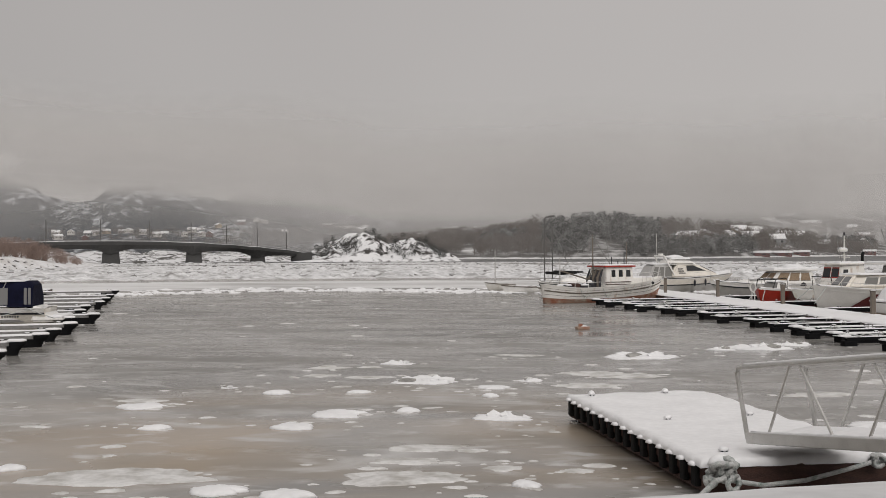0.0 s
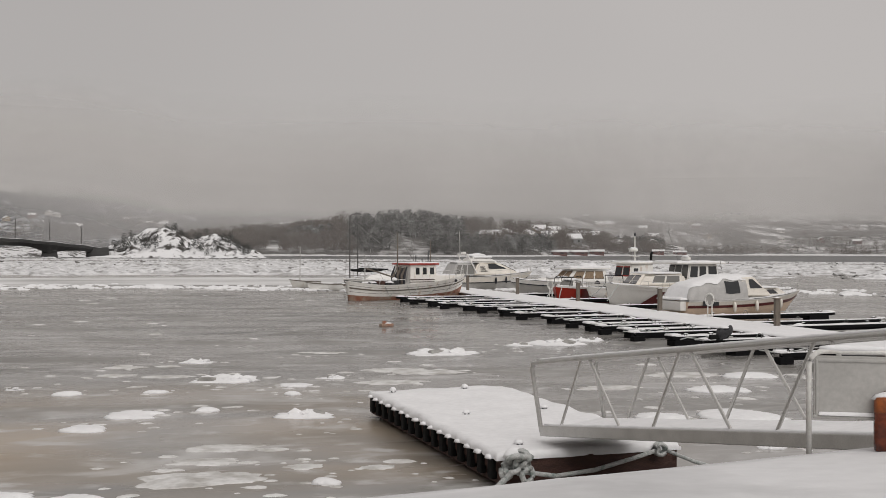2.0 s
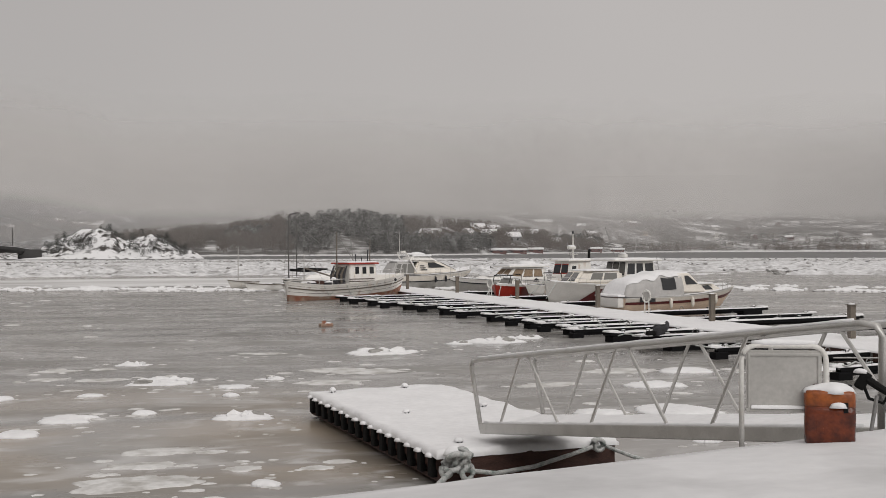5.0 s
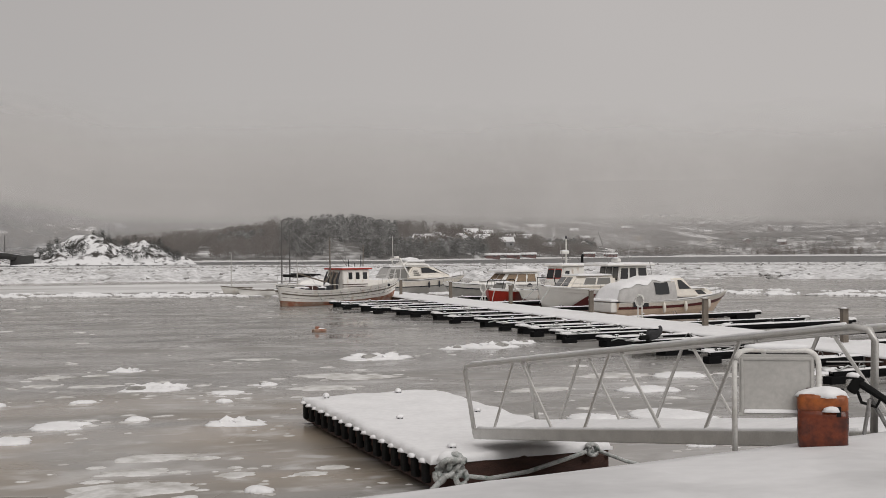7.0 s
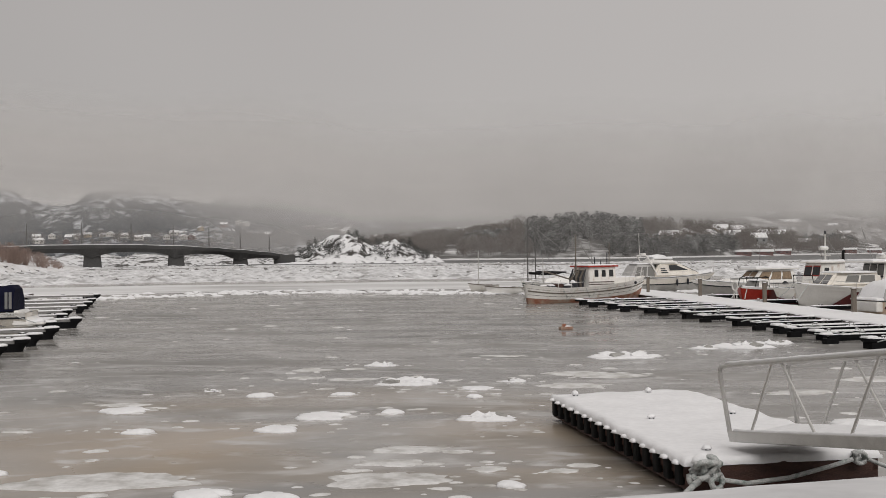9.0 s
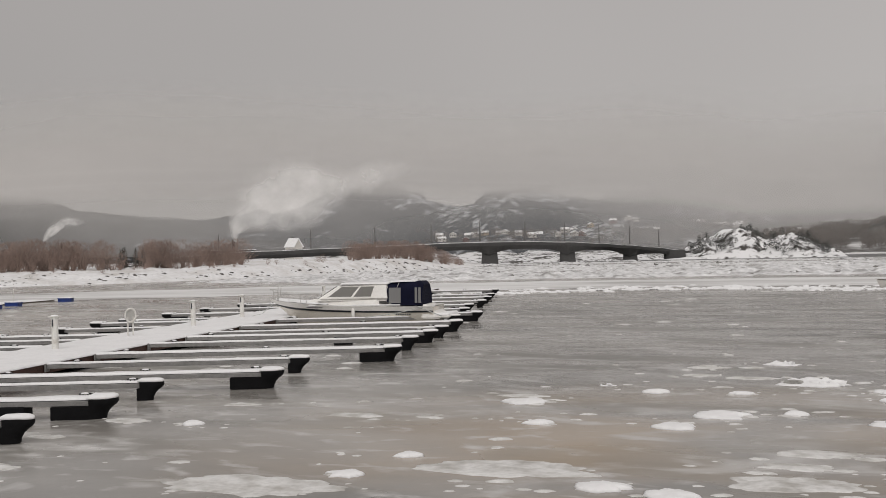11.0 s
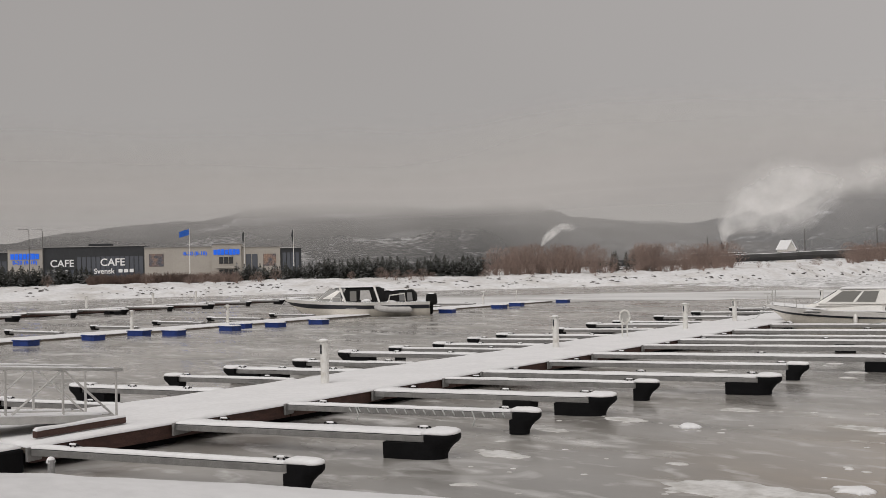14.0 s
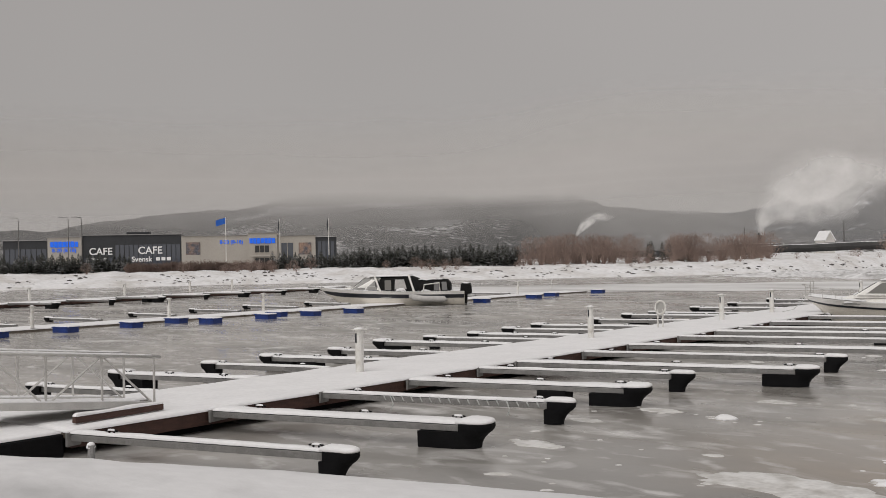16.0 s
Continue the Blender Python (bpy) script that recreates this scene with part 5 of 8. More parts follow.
def canvas_cruiser():
    sh = dict(L=8.2, beam=2.8, draft=0.4, bow_h=1.25, stern_h=0.8, rake=1.1, stern=0.88, bow_pow=2.3)
    b = thing("motor_cruiser", "cream motor cruiser with grey canvas tent and maroon stripe", "motor boat", place((21.7, 52.2), (29.4, 54.0), 8.2))
    hull_parts(b, sh, [("hull_side", 0.0, 0.98, 0.0, PEACH), ("topside", 0.8, 0.97, 0.006, CREAM), ("rubbing_strake", 0.7, 0.81, 0.03, MAROON), ("gunwale", 0.965, 1.01, 0.03, GELCOAT)], GELCOAT, 0.98)
    c0 = cabin_points(0.0, 3.0, 2.1, 1.1, 0.98, 1.42, 0.8, 0.0, 0.1)
    t = part("trunk_cabin", cabin(c0, 0.06), CREAM, b)
    windows(t, c0, "starboard", [(0.18, 0.42), (0.52, 0.74)], 0.3, 0.8)
    windows(t, c0, "port", [(0.26, 0.48), (0.58, 0.82)], 0.3, 0.8)
    part("trunk_snow", snow_slab(B(), 0.3, 2.1, -0.72, 0.72, 1.42, 0.07, 0.3, 0.04, 11), SNOW, b, smooth=True)
    c = cabin_points(-0.9, 1.3, 2.3, 2.0, 1.0, 2.0, 0.95, 0.3, 0.2)
    w = part("wheel_shelter", cabin(c, 0.06), CREAM, b)
    windows(w, c, "starboard", [(0.42, 0.92)], 0.42, 0.88, DARK_GLASS, None, 0.2)
    windows(w, c, "port", [(0.08, 0.5)], 0.42, 0.88)
    windows(w, c, "front", [(0.06, 0.48), (0.52, 0.94)], 0.3, 0.88)
    part("roof_snow", snow_slab(B(), -0.6, 0.3, -0.75, 0.75, 2.0, 0.08, 0.3, 0.04, 12), SNOW, b, smooth=True)
    cv = part("canvas_tent", tent_mesh(0.0, 0.0, 1.0), GREY_CANVAS, b, "sagging grey canvas cockpit tent", smooth=True)
    part("tent_snow", tent_mesh(0.035, 0.42, 1.0), SNOW, b, smooth=True)
    for x0, x1 in ((-1.75, -0.85), (-3.2, -2.5)):
        for sd in (-1, 1):
            if x0 > -2 or sd > 0:
                part("clear_pane", tent_pane(x0, x1, sd), DARK_GLASS, cv)
    part("stern_platform", box(B(), (-4.25, 0, 0.55), (0.4, 2.0, 0.5), 0.06), GELCOAT, b)
    part("platform_snow", snow_slab(B(), -4.45, -3.7, -1.05, 1.05, 0.85, 0.12, 0.25, 0.05, 13), SNOW, b, smooth=True)
    part("vent", pane(cabin_points(-3.4, -2.2, 2.62, 2.62, 0.5, 0.85, 0, 0, 0), "starboard", 0.1, 0.2, 0.9, 0.9), DARK_GLASS, b)
    rails(b, sh, 0.78, 0.985, 0.42, 6)
    for u in (0.33, 0.5, 0.72):
        fender_part(b, sh, u, -1, CREAM)
    part("aerial", tube(B(), [(-0.8, 0.3, 2.0), (-1.0, 0.3, 2.9)], 0.012, 5), GALVANISED, b)
    return b


def wheelhouse_boat():
    sh = dict(L=8.8, beam=3.0, draft=0.45, bow_h=1.42, stern_h=1.05, rake=0.35, stern=0.85, bow_pow=5.5)
    b = thing("wheelhouse_boat", "cream and maroon motor boat with a white wheelhouse under snow", "motor boat", place((29.0, 62.6), (20.7, 60.2), 8.8))
    hull_parts(b, sh, [("hull_side", 0.0, 0.98, 0.0, GELCOAT), ("rubbing_strake", 0.86, 0.91, 0.04, GELCOAT), ("gunwale", 0.965, 1.01, 0.05, GELCOAT)], GELCOAT, 0.98)
    part("maroon_panel", hull_band(dict(sh, u0=0.0, u1=0.93, wave=0.9), 0.2, 0.85, 0.045, 6, 40, False), MAROON, b, "swooping maroon hull panel", smooth=True)
    c = cabin_points(-0.7, 2.9, 2.35, 1.8, 1.2, 2.0, 0.75, 0.0, 0.2)
    w = part("trunk_cabin", cabin(c, 0.16), CREAM, b, smooth=False)
    windows(w, c, "port", [(0.28, 0.52), (0.56, 0.84)], 0.34, 0.82, SMOKED_GLASS, WHITE_METAL)
    windows(w, c, "starboard", [(0.1, 0.4), (0.45, 0.7)], 0.34, 0.82, SMOKED_GLASS, WHITE_METAL)
    windows(w, c, "front", [(0.12, 0.46), (0.54, 0.88)], 0.3, 0.82, PALE_GLASS, DARK_STRIPE)
    part("trunk_snow", snow_slab(B(), -0.5, 2.0, -0.9, 0.9, 1.99, 0.1, 0.3, 0.06, 14), SNOW, b, smooth=True)
    c2 = cabin_points(-3.3, -0.75, 2.1, 2.1, 1.2, 2.55, 0.25, 0.15, 0.1)
    h = part("wheelhouse", cabin(c2, 0.06), GELCOAT, b)
    windows(h, c2, "port", [(0.06, 0.3), (0.36, 0.58), (0.66, 0.94)], 0.42, 0.9, DARK_GLASS, None)
    windows(h, c2, "starboard", [(0.08, 0.36), (0.44, 0.9)], 0.42, 0.9)
    windows(h, c2, "front", [(0.06, 0.3), (0.37, 0.63), (0.7, 0.94)], 0.42, 0.9, SMOKED_GLASS, DARK_STRIPE)
    windows(h, c2, "back", [(0.3, 0.7)], 0.1, 0.9, OLD_TIMBER)
    part("roof", box(B(), (-1.75, 0, 2.6), (3.7, 2.4, 0.1), 0.045), GELCOAT, b)
    part("roof_snow", snow_slab(B(), -3.55, 0.05, -1.16, 1.16, 2.65, 0.1, 0.3, 0.06, 15), SNOW, b, smooth=True)
    part("life_raft", tube(B(), [(-1.5, -0.3, 2.86), (-1.5, 0.3, 2.86)], 0.15, 12), WHITE_METAL, b, smooth=True)
    part("raft_snow", mound(B(), 0.2, 0.34, 0.08, 2.7), SNOW, b, smooth=True).location = (-1.5, 0, 2.99)
    part("aerial", tube(B(), [(-0.3, 0.8, 2.65), (0.5, 0.8, 4.6)], 0.014, 5), GALVANISED, b)
    part("aerial", tube(B(), [(-2.9, -0.6, 2.65), (-3.1, -0.6, 3.9)], 0.012, 5), GALVANISED, b)
    rails(b, sh, 0.6, 0.985, 0.3, 7)
    for u in (0.45, 0.68):
        fender_part(b, sh, u, 1)
    for y in (-0.7, 0.6):
        part("mooring_line", tube(B(), [(3.9, y, 1.4), (4.4, y * 1.2, 0.9), (4.9, y * 1.5, 0.45)], 0.022, 5), ROPE, b)
    return b


def work_boat():
    sh = dict(L=7.6, beam=2.6, draft=0.4, bow_h=1.02, stern_h=0.85, rake=0.5, stern=0.8, bow_pow=4.0)
    b = thing("work_boat", "white work boat with a red-trimmed wheelhouse, mast and black funnel", "work boat", place((27.6, 68.6), (21.3, 65.3), 7.6))
    hull_parts(b, sh, [("hull_bottom", 0.0, 0.46, 0.0, MAROON), ("hull_side", 0.46, 0.98, 0.0, OLD_PAINT), ("gunwale", 0.94, 1.02, 0.05, OLD_PAINT)], OLD_PAINT, 0.95)
    c = cabin_points(-1.7, 0.7, 1.8, 1.6, 1.0, 2.5, 0.35, 0.1, 0.12)
    w = part("wheelhouse", cabin(c, 0.06), OLD_PAINT, b)
    windows(w, c, "front", [(0.08, 0.46), (0.54, 0.92)], 0.5, 0.84, DARK_GLASS, RED_PAINT)
    windows(w, c, "port", [(0.12, 0.3)], 0.5, 0.8, DARK_GLASS)
    part("door", pane(c, "port", 0.42, 0.06, 0.62, 0.86, 0.02), OLD_PAINT, w)
    windows(w, c, "starboard", [(0.1, 0.4), (0.6, 0.85)], 0.5, 0.82, DARK_GLASS)
    part("roof_trim", box(B(), (-0.5, 0, 2.54), (2.3, 1.75, 0.09), 0.03), OLD_PAINT, b)
    part("roof_snow", snow_slab(B(), -1.6, 0.55, -0.83, 0.83, 2.585, 0.1, 0.3, 0.05, 16), SNOW, b, smooth=True)
    mast = part("mast", tube(B(), [(-0.7, 0, 2.55), (-0.7, 0, 4.3)], [0.06, 0.04], 8), WHITE_METAL, b)
    part("radar", tube(B(), [(-0.55, 0, 3.28), (-0.55, 0, 3.36), (-0.55, 0, 3.46), (-0.55, 0, 3.5)], [0.26, 0.3, 0.3, 0.22], 14), GELCOAT, mast, "white radar dome", smooth=True)
    part("radar_snow", mound(B(), 0.28, 0.28, 0.09, 5.7), SNOW, mast, smooth=True).location = (-0.55, 0, 3.49)
    part("crosstree", tube(B(), [(-0.7, -0.4, 2.95), (-0.7, 0.4, 2.95)], 0.03, 6), WHITE_METAL, mast)
    part("lantern", tube(B(), [(-0.7, 0, 4.3), (-0.7, 0, 4.5)], 0.06, 8), DARK_STRIPE, mast)
    for y in (-0.6, 0.6):
        part("stay", tube(B(), [(-0.7, 0, 4.1), (-1.7, y, 2.5)], 0.012, 4), GALVANISED, b)
    part("funnel", tube(B(), [(-1.95, 0.3, 1.0), (-1.95, 0.3, 3.1), (-2.05, 0.3, 3.25)], [0.09, 0.09, 0.1], 10), RUBBER, b)
    part("engine_box", box(B(), (-2.4, 0, 1.15), (1.1, 1.3, 0.7), 0.08), OLD_PAINT, b)
    part("engine_box_snow", mound(B(), 0.5, 0.6, 0.14, 3.9), SNOW, b, smooth=True).location = (-2.4, 0, 1.49)
    part("aerial", tube(B(), [(0.2, 0.6, 2.6), (0.6, 0.6, 4.0)], 0.014, 5), GALVANISED, b)
    part("spray_hood", tube(B(), [(1.2, -0.8, 1.2), (1.3, -0.75, 1.75), (1.3, 0.75, 1.75), (1.2, 0.8, 1.2)], 0.04, 6), RUBBER, b)
    for k in range(4):
        q = hull_point(sh, 0.35 + 0.14 * k, 0.85)
        part("tyre_fender", tube(B(), [(q.x, q.y + 0.0, q.z - 0.1), (q.x, q.y + 0.14, q.z - 0.1)], 0.2, 12), RUBBER, b)
    part("bow_fender", mound(B(), 0.2, 0.2, 0.16, 6.2), DARK_CLOTH, b, smooth=True).location = (3.1, 0.3, 1.25)
    rails(b, sh, 0.62, 0.985, 0.32, 6)
    return b


def red_boat():
    sh = dict(L=4.0, beam=1.9, draft=0.3, bow_h=1.1, stern_h=0.95, rake=0.35, stern=0.85, bow_pow=2.8)
    b = thing("red_boat", "small bright red boat with snowy foredeck and dark tube frame", "small boat", place((21.9, 68.4), (19.2, 65.6), 4.0))
    hull_parts(b, sh, [("hull_side", 0.0, 0.98, 0.0, RED_PAINT), ("gunwale", 0.93, 1.03, 0.05, GELCOAT)], GELCOAT, 0.95, 0.09)
    c = cabin_points(-0.9, 0.7, 1.4, 1.2, 0.9, 1.45, 0.5, 0.1, 0.15)
    w = part("console", cabin(c, 0.08), GELCOAT, b)
    windows(w, c, "front", [(0.08, 0.92)], 0.25, 0.85, SMOKED_GLASS, DARK_STRIPE)
    windows(w, c, "port", [(0.2, 0.75)], 0.3, 0.85, SMOKED_GLASS)
    windows(w, c, "starboard", [(0.2, 0.75)], 0.3, 0.85, SMOKED_GLASS)
    part("console_snow", mound(B(), 0.6, 0.55, 0.12, 4.9), SNOW, b, smooth=True).location = (-0.2, 0, 1.44)
    for y in (-0.75, 0.75):
        part("tube_frame", tube(B(), [(-0.4, y, 0.9), (-0.3, y, 1.62), (0.1, y, 1.7), (0.9, y * 0.8, 1.6), (1.2, y * 0.75, 0.98)], 0.026, 6), RUBBER, b)
    part("tube_frame", tube(B(), [(-0.3, -0.75, 1.62), (-0.3, 0.75, 1.62)], 0.026, 6), RUBBER, b)
    part("tube_frame", tube(B(), [(0.9, -0.6, 1.6), (0.9, 0.6, 1.6)], 0.026, 6), RUBBER, b)
    for y in (-0.3, 0.35):
        part("mooring_line", tube(B(), [(1.8, y, 0.95), (2.15, y * 1.2, 0.6), (2.35, y * 1.4, 0.38)], 0.03, 5), ROPE, b)
    return b


def hardtop_boat():
    sh = dict(L=8.4, beam=2.8, draft=0.4, bow_h=1.3, stern_h=0.95, rake=1.0, stern=0.88, bow_pow=2.3)
    b = thing("hardtop_boat", "pale grey hardtop motor boat with a long snowy foredeck", "motor boat", place((26.4, 76.6), (18.3, 74.2), 8.4))
    hull_parts(b, sh, [("hull_side", 0.0, 0.98, 0.0, PANEL), ("topside", 0.84, 0.975, 0.02, GELCOAT), ("rubbing_strake", 0.8, 0.845, 0.03, DARK_STRIPE), ("gunwale", 0.965, 1.01, 0.03, GELCOAT)], GELCOAT, 0.98, 0.09)
    c0 = cabin_points(-0.6, 2.4, 2.1, 1.1, 1.0, 1.4, 1.0, 0.0, 0.18)
    part("trunk_cabin", cabin(c0, 0.1), GELCOAT, b)
    part("trunk_snow", snow_slab(B(), -0.4, 1.3, -0.7, 0.7, 1.4, 0.1, 0.3, 0.06, 31), SNOW, b, smooth=True)
    c = cabin_points(-3.6, 0.1, 2.3, 2.0, 1.05, 1.95, 0.9, 0.2, 0.2)
    w = part("cabin", cabin(c, 0.06), GELCOAT, b)
    for side in ("port", "starboard"):
        windows(w, c, side, [(0.1, 0.34), (0.39, 0.62), (0.67, 0.88)], 0.3, 0.84, TAN_CURTAIN, OLD_TIMBER)
    windows(w, c, "front", [(0.08, 0.46), (0.54, 0.92)], 0.25, 0.84, TAN_CURTAIN, DARK_STRIPE)
    part("hardtop", box(B(), (-2.0, 0, 2.02), (3.5, 2.15, 0.09), 0.03), GELCOAT, b)
    part("hardtop_snow", snow_slab(B(), -3.7, -0.3, -1.05, 1.05, 2.065, 0.14, 0.3, 0.08, 33), SNOW, b, smooth=True)
    part("hardtop_snow", mound(B(), 0.9, 0.8, 0.3, 5.5), SNOW, b, smooth=True).location = (-2.5, 0, 2.15)
    part("aerial", tube(B(), [(-1.0, 0.4, 2.1), (-1.0, 0.4, 3.6)], 0.012, 5), GALVANISED, b)
    rails(b, sh, 0.55, 0.985, 0.42, 8)
    return b


def flybridge_cruiser():
    sh = dict(L=8.4, beam=3.0, draft=0.45, bow_h=1.55, stern_h=1.1, rake=1.3, stern=0.9, bow_pow=2.3)
    b = thing("flybridge_cruiser", "cream sports cruiser with raked dark windscreen and grey stern canvas", "motor boat", place((16.2, 88.4), (24.2, 90.2), 8.4))
    hull_parts(b, sh, [("hull_side", 0.0, 0.98, 0.0, PANEL), ("topside", 0.7, 0.975, 0.02, CREAM), ("sheer_stripe", 0.66, 0.71, 0.03, DARK_STRIPE), ("gunwale", 0.965, 1.01, 0.04, GELCOAT)], GELCOAT, 0.98, 0.1)
    c = cabin_points(-2.0, 3.0, 2.6, 1.6, 1.25, 2.3, 2.2, 0.7, 0.34)
    w = part("cabin", cabin(c, 0.12), CREAM, b)
    windows(w, c, "starboard", [(0.36, 0.86)], 0.5, 0.9, DARK_GLASS, None, 0.16)
    windows(w, c, "port", [(0.14, 0.64)], 0.5, 0.9, DARK_GLASS, None, 0.1)
    windows(w, c, "front", [(0.06, 0.48), (0.52, 0.94)], 0.3, 0.9)
    for k in range(3):
        part("louvre", pane(c, "starboard", 0.14 - 0.02 * k, 0.3 + 0.16 * k, 0.3 - 0.03 * k, 0.36 + 0.16 * k, 0.03), DARK_STRIPE, w)
    part("flybridge", cabin(cabin_points(-2.2, 0.7, 2.1, 1.5, 2.28, 2.75, 0.9, 0.35, 0.16), 0.14), GELCOAT, b)
    part("roof_snow", snow_slab(B(), -1.7, 0.0, -0.8, 0.8, 2.72, 0.14, 0.3, 0.08, 18), SNOW, b, smooth=True)
    part("roof_snow", mound(B(), 0.9, 0.7, 0.22, 8.8), SNOW, b, smooth=True).location = (-1.2, 0, 2.85)
    part("foredeck_snow", deck_mesh(sh, 0.98, 0.09, 0.24, 0.8, 0.65, 0.97, 12, 0.03, 4), SNOW, b, smooth=True)
    ch = cabin_points(-3.9, -1.7, 2.5, 2.5, 1.15, 2.3, 0.0, 0.6, 0.3)
    cv = part("stern_canvas", cabin(ch, 0.12), GREY_CANVAS, b, "grey stern canvas with clear panes")
    windows(cv, ch, "starboard", [(0.1, 0.3), (0.36, 0.58), (0.64, 0.94)], 0.16, 0.82, SMOKED_GLASS)
    windows(cv, ch, "port", [(0.12, 0.5), (0.56, 0.9)], 0.2, 0.82, SMOKED_GLASS)
    part("canvas_snow", snow_slab(B(), -3.3, -1.7, -0.9, 0.9, 2.3, 0.09, 0.3, 0.08, 41), SNOW, b, smooth=True)
    part("arch", tube(B(), [(-1.6, -1.2, 1.4), (-2.4, -0.95, 3.0), (-2.4, 0.95, 3.0), (-1.6, 1.2, 1.4)], 0.06, 8), GELCOAT, b)
    part("aerial", tube(B(), [(-2.4, 0.5, 3.0), (-2.45, 0.5, 4.9)], [0.025, 0.018], 5), WHITE_METAL, b)
    part("radar", tube(B(), [(-2.3, 0, 3.05), (-2.3, 0, 3.2)], 0.22, 12), GELCOAT, b)
    rails(b, sh, 0.5, 0.985, 0.45, 8)
    for u in (0.5, 0.62):
        fender_part(b, sh, u, -1, DARK_STRIPE)
    return b


def skiff(stern, bow, L, mast, mat, label, motor=False):
    sh = dict(L=L, beam=L * 0.36, draft=0.2, bow_h=0.7, stern_h=0.5, rake=0.4, stern=0.8, bow_pow=2.2)
    b = thing("skiff", label, "small boat", place(stern, bow, L), "small open boats")
    hull_parts(b, sh, [("hull_side", 0.0, 0.98, 0.0, mat), ("gunwale", 0.93, 1.02, 0.03, OLD_TIMBER)], mat, 0.72)
    for k in (0.3, 0.55):
        q = hull_point(sh, k, 0.85)
        part("thwart", box(B(), (q.x, 0, q.z), (0.25, q.y * 1.9, 0.04)), OLD_TIMBER, b)
    if mast:
        part("mast", tube(B(), [(L * 0.12, 0, 0.1), (L * 0.12, 0, mast)], [0.05, 0.03]), ALUMINIUM, b)
    if motor:
        outboard(b, -L / 2 - 0.15, 0, RUBBER, 0.6)
    return b


def sail_boat(stern, bow, mast, bent):
    L = 7.0
    sh = dict(L=L, beam=2.3, draft=0.4, bow_h=1.1, stern_h=0.85, rake=0.9, stern=0.7, bow_pow=2.2)
    b = thing("sail_boat", "small sailing boat with bare mast and a dark covered boom", "sailing boat", place(stern, bow, L), "sailing boats behind the fishing boat")
    hull_parts(b, sh, [("hull_side", 0.0, 0.98, 0.0, GELCOAT), ("sheer_stripe", 0.84, 0.89, 0.012, DARK_STRIPE)], GELCOAT, 0.97)
    part("coach_roof", cabin(cabin_points(-0.6, 1.9, 1.5, 1.0, 0.9, 1.35, 0.6, 0.0, 0.1), 0.06), GELCOAT, b)
    part("mast", tube(B(), [(2.9, 0, 0.9), (2.9, 0, mast)] + ([(2.8, 0, mast + 0.15), (2.1, 0, mast + 0.3)] if bent else []), 0.055, 8), MAST_GREY, b)
    part("boom_cover", tube(B(), [(2.8, 0, 1.75), (1.6, 0, 1.68), (0.2, 0, 1.7)], [0.1, 0.13, 0.06], 8), RUBBER, b, "dark sail cover")
    for e in ((-3.4, 0, 0.9), (0.5, 1.0, 1.0), (0.5, -1.0, 1.0), (3.3, 0, 1.1)):
        part("stay", tube(B(), [(2.9, 0, mast - 0.1), e], 0.01, 4), GALVANISED, b)
    return b


